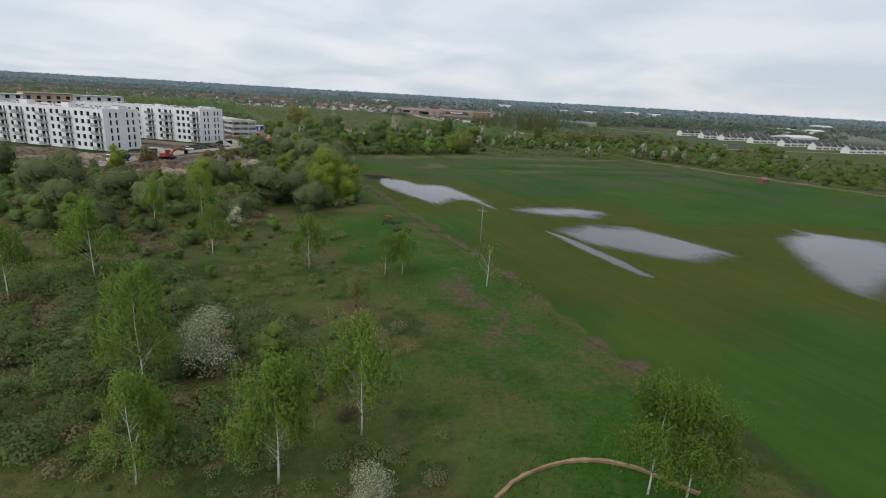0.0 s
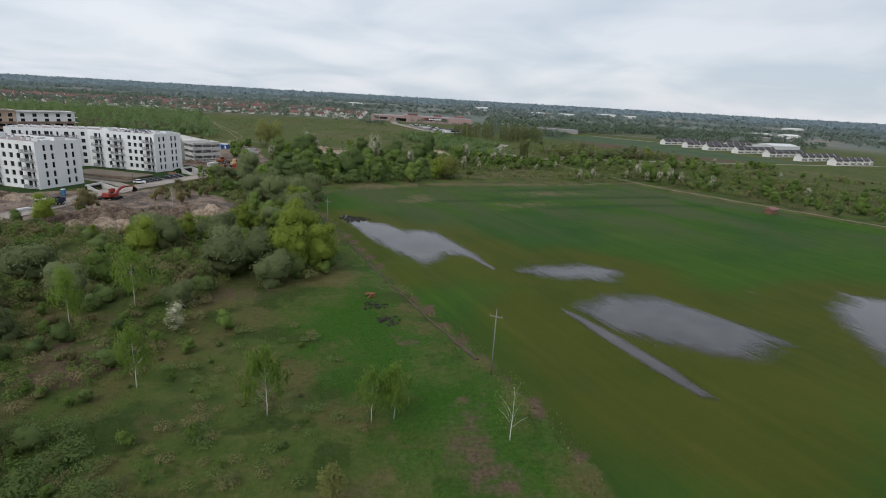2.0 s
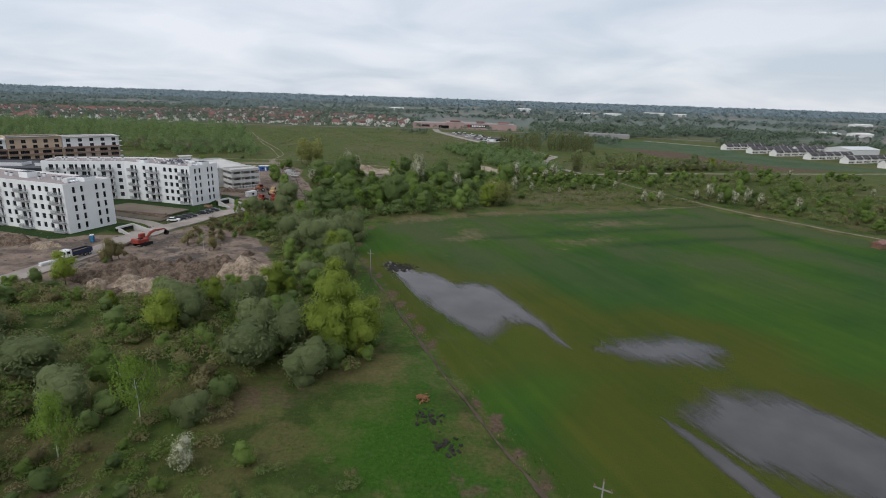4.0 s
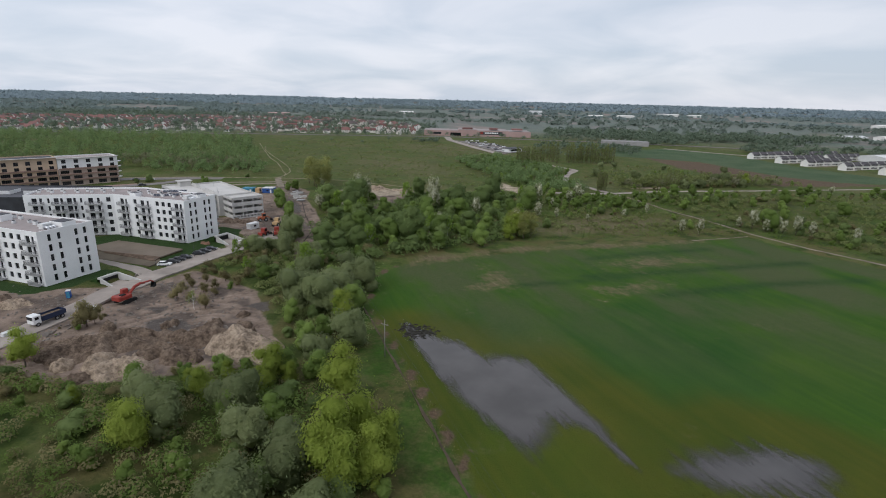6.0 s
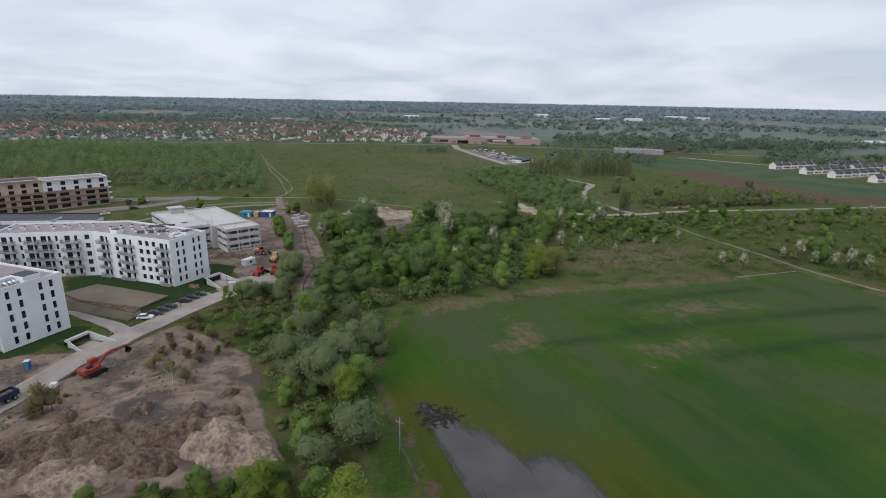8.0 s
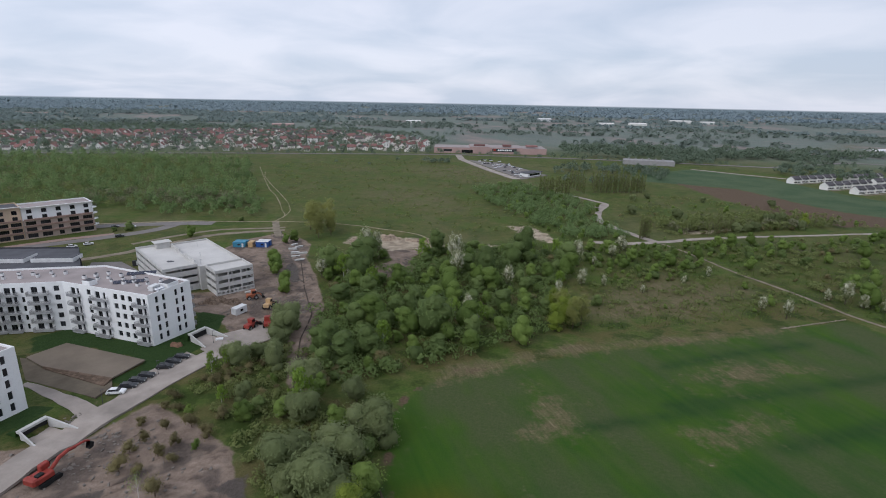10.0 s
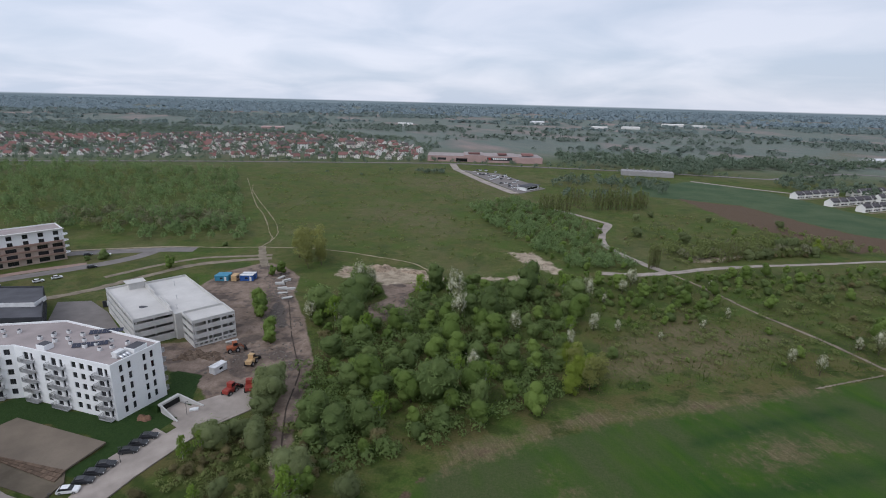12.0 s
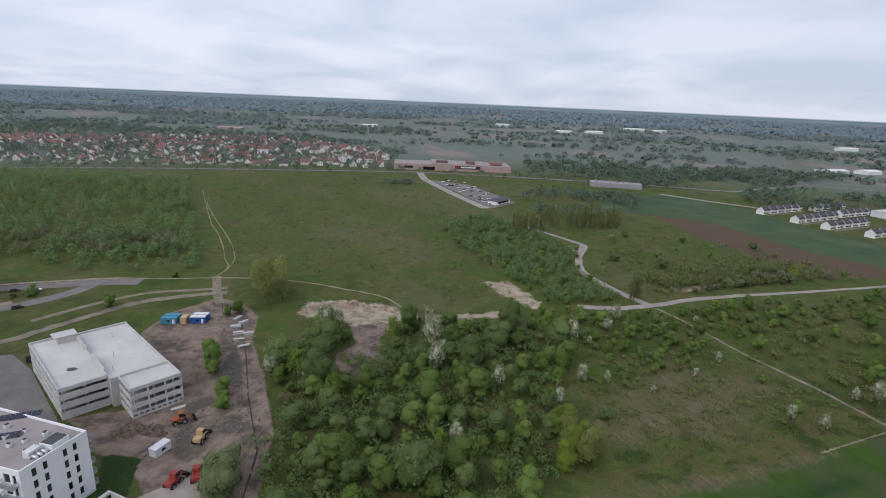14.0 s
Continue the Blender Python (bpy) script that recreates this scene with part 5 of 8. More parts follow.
# rows of bare poplars
for x0, y0, x1, y1, n in ((20, 541, 46, 546, 16), (53, 594, 60, 560, 10), (68, 568, 112, 575, 26), (63, 411, 70, 416, 9), (70, 590, 118, 584, 14), (104, 424, 126, 438, 8)):
    for i in range(n):
        t = (i + rnd.uniform(0.1, 0.9)) / n
        plant(POPLAR[rnd.randrange(2)], x0 + (x1 - x0) * t, y0 + (y1 - y0) * t + rnd.uniform(-1.5, 1.5), rnd.uniform(0.75, 1.12) * (0.8 if n < 10 else 1), rnd=rnd)
# trees by the car park and the muddy strip
for kd, x, y, sc in ((ROUND, -112, 327, 1.35), (ROUND, -114.5, 334, 1.2), (ROUND, -100, 305, 1.15), (ROUND, -102.5, 311, 0.9), (GREY, -87.5, 272, 1.25), (GREY, -85.5, 268, 1.1)):
    plant(kd[rnd.randrange(2)], x, y, sc, rnd=rnd)
for x, y, s in ((-112.5, 328, 1.15), (-110.5, 324, 1.05), (-114, 333, 1.05), (-116, 339, 0.9), (-99, 304, 0.95), (-101, 308, 0.85), (-103, 312, 0.8), (-125, 374, 0.8), (-122, 378, 0.8), (-178, 378, 1.0), (-180, 381, 0.8)):
    plant(TALL[rnd.randrange(3)], x, y, s * 1.05, rnd=rnd, squash=s * 1.1)
for x, y, s in ((-87.3, 278, 0.85), (-86, 274, 1.0), (-90.8, 247.5, 0.85), (-94, 249, 0.8), (-81, 247, 1.0), (-83, 252, 0.8)):
    plant(GREY[rnd.randrange(2)], x, y, s * 0.85, rnd=rnd, squash=s, label="loose grey-green willow bush beside the road")
for x, y, s in ((-221, 391, 1.1), (-219, 388, 1.0), (-226, 386, 0.8), (-170.5, 421, 0.8)):
    plant(DARK[rnd.randrange(3)], x, y, s, rnd=rnd)
for x, y, s in ((-106.8, 184, 1.2), (-105.6, 185.2, 0.9), (-108, 183, 0.8), (-84.5, 198, 0.9)):
    plant(BROWN[rnd.randrange(2)], x, y, s * 1.3, rnd=rnd, squash=s * 1.9, label="slender tree in brown bud beside the road")
plant(BIRCH_BARE, -87.0, 197.0, 0.8, rnd=rnd, label="young birch with white bark, still almost bare")


# ---- woods too large to count ----
def woods(name, spots, mat, label, seed, sprays=26, leaf_size=1.3, wild=0.4, rise=0.6, hang=0.0):
    """Far crowns in one mesh: spots are (x, y, radius, height)."""
    rng = np.random.default_rng(seed)
    sp = np.array(spots)
    z0 = land(sp[:, 0], sp[:, 1])
    n = len(sp)
    d = rng.normal(0, 1, (n, sprays, 3))
    d[:, :, 2] = np.abs(d[:, :, 2]) * 1.1 - 0.35
    d /= np.linalg.norm(d, axis=2, keepdims=True)
    rad = rng.uniform(0.55, 1.08, (n, sprays, 1))
    off = d * rad * np.stack([sp[:, 2], sp[:, 2], sp[:, 3] * 0.5], 1)[:, None, :]
    c = np.stack([sp[:, 0], sp[:, 1], z0 + sp[:, 3] * 0.52], 1)[:, None, :] + off
    c, d = c.reshape(-1, 3), d.reshape(-1, 3)
    size = np.repeat(sp[:, 2], sprays)[:, None] * leaf_size
    q = leaf_quads(rng, c, d, size, 0.75, wild, hang)
    tagged(new(name, quads_mesh(name, q, mat, None, soft_facing(rng, d, rise))), label, "woodland", kind="stuff")


def spots_in(poly, n, r, h, seed, gap=0.0, patch=60.0):
    rng = np.random.default_rng(seed)
    xs, ys = [p[0] for p in poly], [p[1] for p in poly]
    c = np.stack([rng.uniform(min(xs), max(xs), n * 4), rng.uniform(min(ys), max(ys), n * 4)], 1)
    ok = (inside(poly, c[:, 0], c[:, 1]) > 0) & (fbm(c[:, 0] / patch, c[:, 1] / patch, seed, 3) > gap)
    c = c[ok][:n]
    k = rng.uniform(0.65, 1.3, len(c))
    return [(x, y, r * s, h * s * t) for (x, y), s, t in zip(c, k, rng.uniform(0.8, 1.2, len(c)))]


scrub_a = spots_in([(-24, 128), (-27, 150), (-50, 166), (-88, 156), (-130, 166), (-136, 140), (-110, 105), (-66, 112), (-44, 124)], 520, 1.7, 2.6, 21, 0.2, 14)
scrub_b = spots_in([(-110, 112), (-60, 112), (-44, 120), (-36, 98), (-50, 80), (-32, 62), (-20, 44), (-24, 20), (-70, 30), (-125, 80)], 620, 1.2, 1.3, 22, 0.42, 12)
scrub_c = spots_in([(-44, 104), (-22, 108), (-8, 84), (-6, 66), (0, 44), (4, 24), (-30, 18), (-50, 40), (-50, 80)], 300, 0.9, 0.9, 26, 0.46, 9)
woods("scrub", scrub_c[::2], L_DARK, "low dark undergrowth on the meadow", 26, 200, 0.085, 0.4, 1.1)
woods("scrub", spots_in([(-18, 34), (-36, 32), (-52, 50), (-60, 70), (-46, 80), (-30, 66), (-18, 60), (-10, 46)], 300, 1.5, 1.9, 29, 0.42, 6), L_DARK, "dense dark undergrowth between the birches", 29, 200, 0.085, 0.4, 1.1)
woods("scrub", scrub_c[1::2], L_BROWN, "withered brown undergrowth on the meadow", 27, 200, 0.085, 0.4, 1.1)
woods("scrub", scrub_a[::2] + scrub_b[::2], L_GREEN, "tangled low green scrub", 21, 110, 0.12, 0.4, 1.0)
woods("scrub", scrub_a[1::3] + scrub_b[1::2], L_BROWN, "tangled brownish scrub still in bud", 22, 110, 0.12, 0.4, 1.0)
woods("scrub", spots_in([(-84, 285), (-62, 238), (-18, 266), (6, 286), (18, 372), (-40, 372), (-60, 340), (-76, 340)], 520, 2.2, 3.4, 23, 0.22, 14), L_DARK, "undergrowth below the young trees", 23, 60, 0.19)
woods("scrub", spots_in([(-100, 236), (-82, 222), (-58, 188), (-44, 180), (-46, 230), (-66, 250), (-84, 266)], 240, 1.4, 1.6, 24, 0.3, 12), L_MEADOWSCRUB, "tangled low olive scrub", 24, 70, 0.19)
LEFTWOOD = [(-330, 436), (-254, 442), (-225, 448), (-192, 452), (-176, 462), (-194, 500), (-222, 560), (-260, 640), (-290, 700), (-370, 712), (-490, 716), (-700, 690), (-560, 540), (-420, 460)]
woods("woods", spots_in(LEFTWOOD, 950, 2.6, 10.5, 3, 0.36, 16), L_WOOD, "young mixed birch and willow woodland", 3, 88, 0.165, 0.7, 0.5, -0.9)
woods("woods", spots_in(LEFTWOOD, 520, 2.8, 7.5, 20, 0.30, 16), L_SHADY, "young trees between the birches, leaves darkened for shade", 20, 80, 0.17, 0.7, 0.5, -0.9)
woods("woods", spots_in(LEFTWOOD, 330, 2.8, 6.5, 8, 0.44, 30), L_MEADOWSCRUB, "olive willow clumps in the woodland", 14, 100, 0.15, 0.7, 0.35, -0.9)
woods("woods", spots_in([(-300, 446), (-192, 452), (-178, 464), (-190, 486), (-240, 500), (-320, 490)], 90, 3.2, 6.0, 15, 0.35, 20), L_BUD, "greyish brown willow clumps still in bud", 15, 90, 0.18, 0.8, 0.3, -0.9)
woods("scrub", spots_in([(-140, 440), (-30, 400), (20, 420), (-10, 480), (-40, 580), (0, 640), (-60, 760), (-200, 780), (-260, 690), (-180, 520)], 700, 1.0, 0.8, 16, 0.40, 24), L_MEADOWSCRUB, "low tussocks and seedlings on the open meadow", 16, 14, 0.4)
woods("woods", spots_in([(18, 406), (40, 404), (60, 410), (52, 430), (46, 455), (50, 480), (56, 500), (40, 540), (6, 600), (-36, 560), (-20, 505), (6, 440)], 520, 2.1, 4.6, 5, 0.3), L_WOOD, "dense belt of young saplings", 5, 96, 0.17, 0.6, 0.4, -0.8)
woods("woods", spots_in([(96, 372), (114, 322), (130, 300), (190, 222), (320, 130), (340, 300), (260, 400), (180, 420), (110, 404)], 620, 2.0, 2.4, 6, 0.40, 24), L_MEADOWSCRUB, "scattered scrub east of the sandy track", 6, 70, 0.19)
woods("woods", spots_in([(78, 414), (120, 434), (170, 448), (230, 464), (200, 520), (120, 560), (90, 530), (82, 500), (62, 462)], 220, 1.5, 2.2, 7, 0.42, 30), L_MEADOWSCRUB, "low scrub beside the farm road", 7, 56, 0.2)
woods("scrub", spots_in([(88, 428), (120, 438), (160, 446), (206, 460), (196, 474), (150, 470), (112, 462), (84, 448)], 150, 2.6, 5.6, 17, 0.34, 20), L_MEADOWSCRUB, "belt of olive willow scrub beside the farm road", 17, 80, 0.2, 0.7, 0.4, -0.9)
woods("scrub", spots_in([(92, 424), (130, 440), (200, 456), (190, 470), (120, 458), (86, 442)], 50, 2.4, 5.0, 18, 0.4, 20), L_BUD, "greyish brown willows in bud beside the farm road", 18, 80, 0.2, 0.7, 0.4, -0.9)
woods("scrub", spots_in([(24, 296), (70, 304), (104, 312), (92, 350), (70, 372), (30, 350), (16, 320)], 130, 1.4, 1.5, 19, 0.42, 16), L_MEADOWSCRUB, "low tussocks and seedlings in rough grass", 19, 60, 0.2)
woods("woods", spots_in([(-250, 424), (-165, 430), (-176, 470), (-260, 470)], 60, 2.2, 6.0, 4, 0.45), L_WOOD, "young mixed birch and willow woodland", 4, 80, 0.26)


def hedge(pts, step, r, h, seed, jitter=3.0):
    rng = random.Random(seed)
    out = []
    for (ax, ay), (bx, by) in zip(pts, pts[1:]):
        ln = math.hypot(bx - ax, by - ay)
        for i in range(int(ln / step)):
            t = (i + rng.random()) * step / ln
            s = rng.uniform(0.6, 1.3)
            out.append((ax + (bx - ax) * t + rng.uniform(-jitter, jitter), ay + (by - ay) * t + rng.uniform(-jitter, jitter), r * s, h * s))
    return out


belts = hedge([(-700, 722), (-530, 768), (-363, 812), (-163, 852), (-70, 868)], 9, 3.4, 7, 1) + hedge([(-690, 700), (-363, 795), (-163, 833)], 16, 2.6, 5, 2)
belts += hedge([(-60, 858), (60, 842), (170, 830), (300, 800)], 10, 3.4, 7, 3, 8) + hedge([(60, 690), (120, 710), (180, 742)], 8, 3.6, 7, 4, 10)
belts += spots_in([(30, 640), (80, 600), (150, 640), (180, 720), (120, 760), (60, 720)], 120, 3.4, 7, 5, 0.4)
belts += spots_in([(-100, 752), (-62, 748), (-64, 760), (-98, 764)], 14, 3, 5, 6) + [(-127, 748, 3.0, 8), (-197, 729, 2.5, 4), (-156, 721, 2.2, 3), (-66, 786, 2, 6)]
belts += spots_in([(300, 700), (420, 650), (560, 760), (420, 820), (320, 780)], 140, 4.0, 8, 7, 0.4)
belts += spots_in([(200, 800), (420, 860), (640, 1000), (560, 1080), (240, 900)], 260, 5.0, 9, 8, 0.42)
belts += spots_in([(-760, 770), (-100, 890), (-100, 1180), (-300, 1400), (-900, 1400), (-1100, 1000)], 1900, 3.2, 8.5, 9, 0.28, 40)
belts += spots_in([(90, 880), (200, 850), (420, 900), (420, 1000), (100, 1010)], 260, 5.5, 11, 10, 0.3)
belts += spots_in([(-700, 756), (-106, 884), (-110, 960), (-160, 1060), (-300, 1180), (-480, 1200), (-860, 1000)], 360, 2.4, 9.0, 11, 0.2, 30)
woods("woods", belts, L_MID, "rows and groups of trees among roads and gardens", 9, 44, 0.28, 0.6, 1.1, -0.5)

rng = np.random.default_rng(77)
# farther rings take leaf colours with more haze painted in
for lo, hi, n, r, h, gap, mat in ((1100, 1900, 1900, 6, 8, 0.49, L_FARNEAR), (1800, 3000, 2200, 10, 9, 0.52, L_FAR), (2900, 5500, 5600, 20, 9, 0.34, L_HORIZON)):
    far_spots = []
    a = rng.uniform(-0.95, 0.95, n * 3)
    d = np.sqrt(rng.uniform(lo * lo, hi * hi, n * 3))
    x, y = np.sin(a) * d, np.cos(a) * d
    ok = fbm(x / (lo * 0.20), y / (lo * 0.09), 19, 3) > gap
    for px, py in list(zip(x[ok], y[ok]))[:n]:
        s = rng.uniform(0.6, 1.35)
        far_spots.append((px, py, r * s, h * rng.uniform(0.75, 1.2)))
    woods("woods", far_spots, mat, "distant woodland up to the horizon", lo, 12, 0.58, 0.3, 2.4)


# ---- grass too fine to count ----
def tufts(poly, n, size, mat, seed, label, gap=0.0, keep_off=()):
    rng = np.random.default_rng(seed)
    xs, ys = [p[0] for p in poly], [p[1] for p in poly]
    c = np.stack([rng.uniform(min(xs), max(xs), n * 3), rng.uniform(min(ys), max(ys), n * 3)], 1)
    ok = (inside(poly, c[:, 0], c[:, 1]) > 0) & (fbm(c[:, 0] / 7, c[:, 1] / 7, seed, 3) > gap)
    for ring in keep_off:
        ok &= inside(ring, c[:, 0], c[:, 1]) < 0
    c = c[ok][:n]
    k = len(c)
    z = terrain(c[:, 0], c[:, 1])
    a = rng.uniform(0, 2 * math.pi, k)
    s = size * rng.uniform(0.5, 1.5, k)
    side = np.stack([np.cos(a), np.sin(a), np.zeros(k)], 1) * (s * 0.28)[:, None]
    lean = np.stack([rng.normal(0, 0.6, k) * s, rng.normal(0, 0.6, k) * s, s], 1)
    base = np.stack([c[:, 0], c[:, 1], z - 0.12], 1)
    q = np.stack([base - side, base + side, base + lean + np.array([0, 0, 0.12])], 1)
    tagged(new("grass", quads_mesh("grass", q, mat, None, np.tile(np.array([0.0, 0.0, 1.0]), (k, 1)))), label, "grass", kind="stuff")


MEADOW = [(-120, 120), (-60, 118), (-40, 124), (-20, 128), (-2, 112), (10, 86), (24, 52), (34, 26), (-30, 14), (-80, 40)]
tufts(MEADOW, 55000, 0.17, L_TUFT, 1, "uneven meadow grass and weeds", 0.30, SOIL[:12])
tufts([(-62, 66), (-36, 60), (-36, 48), (-46, 40), (-64, 44)], 9000, 0.26, L_REED, 2, "withered reeds and stalks", 0.3)
tufts([(-30, 170), (-24, 172), (-18, 154), (-8, 133), (2, 114), (12, 92), (20, 70), (16, 70), (4, 100), (-12, 132)], 6000, 0.2, L_REED, 3, "withered stalks along the ditch", 0.45)
tufts([(-60, 240), (0, 280), (110, 308), (160, 250), (250, 300), (200, 420), (60, 400), (-90, 380), (-90, 280)], 40000, 0.45, L_TUFT, 4, "uneven meadow grass and weeds", 0.38, SAND + MUD)

# ---- buildings ----


def wall_with_openings(s, p, q, z0, z1, holes, depth=0.28):
    """One outer wall face from p to q (seen with p at the left), with recessed openings (s0, s1, za, zb)."""
    p, q = Vector((*p, 0)), Vector((*q, 0))
    ln = (q - p).length
    d = (q - p) / ln
    inward = Vector((-d.y, d.x, 0))
    us = sorted({0.0, ln, *[h[0] for h in holes], *[h[1] for h in holes]})
    zs = sorted({z0, z1, *[h[2] for h in holes], *[h[3] for h in holes]})

    def at(u, z, k=0.0):
        v = p + d * u + inward * k
        return (v.x, v.y, z)

    for a, b in zip(us, us[1:]):
        run = None
        for za, zb in zip(zs, zs[1:]):
            mu, mz = (a + b) / 2, (za + zb) / 2
            if any(h[0] < mu < h[1] and h[2] < mz < h[3] for h in holes):
                continue
            s.add([at(a, za), at(b, za), at(b, zb), at(a, zb)], [(0, 1, 2, 3)])
    for u0, u1, za, zb in holes:
        vs = [at(u0, za), at(u1, za), at(u1, zb), at(u0, zb), at(u0, za, depth), at(u1, za, depth), at(u1, zb, depth), at(u0, zb, depth)]
        s.add(vs, [(0, 4, 5, 1), (1, 5, 6, 2), (2, 6, 7, 3), (3, 7, 4, 0)])
    return p, d, inward


WINDOW_MESH = {}


def window_meshes(w, h):
    key = (round(w, 2), round(h, 2))
    if key not in WINDOW_MESH:
        f, t = 0.08, 0.09
        n = max(1, int(round(w / 0.9)))
        cuts = [(-w / 2 + w * k / n + (f if k == 0 else 0.04), -w / 2 + w * (k + 1) / n - (f if k == n - 1 else 0.04), f, h - f) for k in range(n)]
        s = Shape()
        wall_with_openings(s, (-w / 2, 0), (w / 2, 0), 0, h, [(a + w / 2, b + w / 2, c, e) for a, b, c, e in cuts], t)
        s.weld()
        g = Shape().box(-w / 2 + f * 0.5, w / 2 - f * 0.5, 0.03, 0.06, f * 0.5, h - f * 0.5)
        WINDOW_MESH[key] = (s.mesh("window", M_FRAME), g.mesh("pane", M_GLASS))
    return WINDOW_MESH[key]


def set_window(parent, p, d, inward, u, za, w, h, depth=0.2, name="window"):
    fm, gm = window_meshes(w, h)
    ob = part(name, fm, None, parent)
    o = p + d * u + inward * depth
    ob.matrix_local = Matrix(((d.x, inward.x, 0, o.x), (d.y, inward.y, 0, o.y), (0, 0, 1, za), (0, 0, 0, 1)))
    part("pane", gm, None, ob)
    return ob


BALCONY_MESH = {}


def set_balcony(parent, p, d, inward, u, z, w, deep=1.5):
    """A slab that juts out, with a barred railing."""
    if w not in BALCONY_MESH:
        slab_s = Shape().box(-w / 2, w / 2, -deep, 0.25, -0.2, 0.0, None, 0.03)
        r = Shape()
        for x0, x1, y0, y1 in ((-w / 2, w / 2, -deep, -deep + 0.05), (-w / 2, -w / 2 + 0.05, -deep + 0.05, -0.02), (w / 2 - 0.05, w / 2, -deep + 0.05, -0.02)):
            r.box(x0, x1, y0, y1, 1.02, 1.08)
            r.box(x0, x1, y0, y1, 0.06, 0.11)
            n = max(3, int(max(x1 - x0, y1 - y0) / 0.16))
            for i in range(n + 1):
                x, y = (x0 + 0.02 + (x1 - x0 - 0.04) * i / n, y0 + 0.015) if x1 - x0 > y1 - y0 else (x0 + 0.015, y0 + 0.02 + (y1 - y0 - 0.04) * i / n)
                r.box(x - 0.025, x + 0.025, y - 0.012, y + 0.02, 0.0, 1.04)
        BALCONY_MESH[w] = (slab_s.mesh("balcony", M_SLAB), r.mesh("railing", M_RAIL))
    sm, rm = BALCONY_MESH[w]
    ob = part("balcony", sm, None, parent, "grey balcony slab")
    o = p + d * u
    ob.matrix_local = Matrix(((d.x, inward.x, 0, o.x), (d.y, inward.y, 0, o.y), (0, 0, 1, z), (0, 0, 0, 1)))
    part("railing", rm, None, ob, "barred steel railing")


def storeys(parent, s, grey, p, q, base, top, plan, floors=5, rise=2.95, first=0.55):
    """A facade: plan lists ('w', u, width, sill, height) windows and ('b', u, width) balcony bays."""
    holes, fit = [], []
    for k in range(floors):
        z = base + first + k * rise
        for item in plan:
            if item[0] == "w":
                _, u, w, sill, h = item
                holes.append((u - w / 2, u + w / 2, z + sill, z + sill + h))
                fit.append(("w", u, z + sill, w, h))
            else:
                _, u, w = item
                for off, dw in ((-0.2 * w, 1.7), (0.27 * w, 0.95)):
                    holes.append((u + off - dw / 2, u + off + dw / 2, z + 0.05, z + 2.3))
                    fit.append(("d", u + off, z + 0.05, dw, 2.25))
                fit.append(("b", u, z, w, k))
    fp, d, inward = wall_with_openings(s, p, q, base - 0.8, top, holes, 0.3)
    for f in fit:
        if f[0] == "w":
            set_window(parent, fp, d, inward, f[1], f[2], f[3], f[4])
        elif f[0] == "d":
            set_window(parent, fp, d, inward, f[1], f[2], f[3], f[4], 0.2, "balcony_door")
        else:
            _, u, z, w, k = f
            set_balcony(parent, fp, d, inward, u, z, w)
    return fp, d, inward


def roof_of(parent, ring, top, mat, coping=M_WHITE, lip=0.55, name="roof"):
    """A flat roof sunk behind a parapet with thickness."""
    n = len(ring)
    c = Vector((sum(p[0] for p in ring) / n, sum(p[1] for p in ring) / n))
    inner = []
    for i in range(n):
        a, b, e = Vector(ring[i - 1]), Vector(ring[i]), Vector(ring[(i + 1) % n])
        d1, d2 = (b - a).normalized(), (e - b).normalized()
        n1, n2 = Vector((-d1.y, d1.x)), Vector((-d2.y, d2.x))
        m = (n1 + n2)
        m = m / max(m.dot(n1), 0.2)
        inner.append(tuple(b + m * 0.3))
    s = Shape()
    vs = [(x, y, top) for x, y in ring] + [(x, y, top) for x, y in inner] + [(x, y, top - lip) for x, y in inner]
    fs = [(i, (i + 1) % n, n + (i + 1) % n, n + i) for i in range(n)] + [(n + i, n + (i + 1) % n, 2 * n + (i + 1) % n, 2 * n + i) for i in range(n)]
    s.add(vs, fs)
    part("parapet", s, coping, parent)
    r = Shape().add([(x, y, top - lip) for x, y in inner], [tuple(range(n))])
    part(name, r, mat, parent, "flat gravel roof" if mat is M_ROOF else "")


def roof_vent(seed):
    rng = random.Random(seed)
    ob = thing("roof_vent", Matrix(), "white rooftop ventilation housing with a dark cap", "roof vent", "vents on the flat roofs")
    part("housing", Shape().box(-0.55, 0.55, -0.4, 0.4, 0, 0.85, None, 0.04), M_VENT, ob)
    part("cap", Shape().box(-0.4, 0.4, -0.26, 0.26, 0.853, 1.12, None, 0.05), M_ROOF_DARK, ob, "dark metal cap")
    return Kind(ob)


VENT = roof_vent(1)


def stair_head(x, y, z, turn, lx, ly, h=1.9):
    ob = thing("roof_hut", stand(x, y, z, turn), "white rendered stair head on a flat roof", "roof hut", "stair heads")
    part("wall", Shape().box(-lx / 2, lx / 2, -ly / 2, ly / 2, 0, h, None, 0.05), M_WHITE, ob)
    part("roof", Shape().box(-lx / 2 + 0.15, lx / 2 - 0.15, -ly / 2 + 0.15, ly / 2 - 0.15, h + 0.003, h + 0.06), M_ROOF_DARK, ob, "dark felt roof")


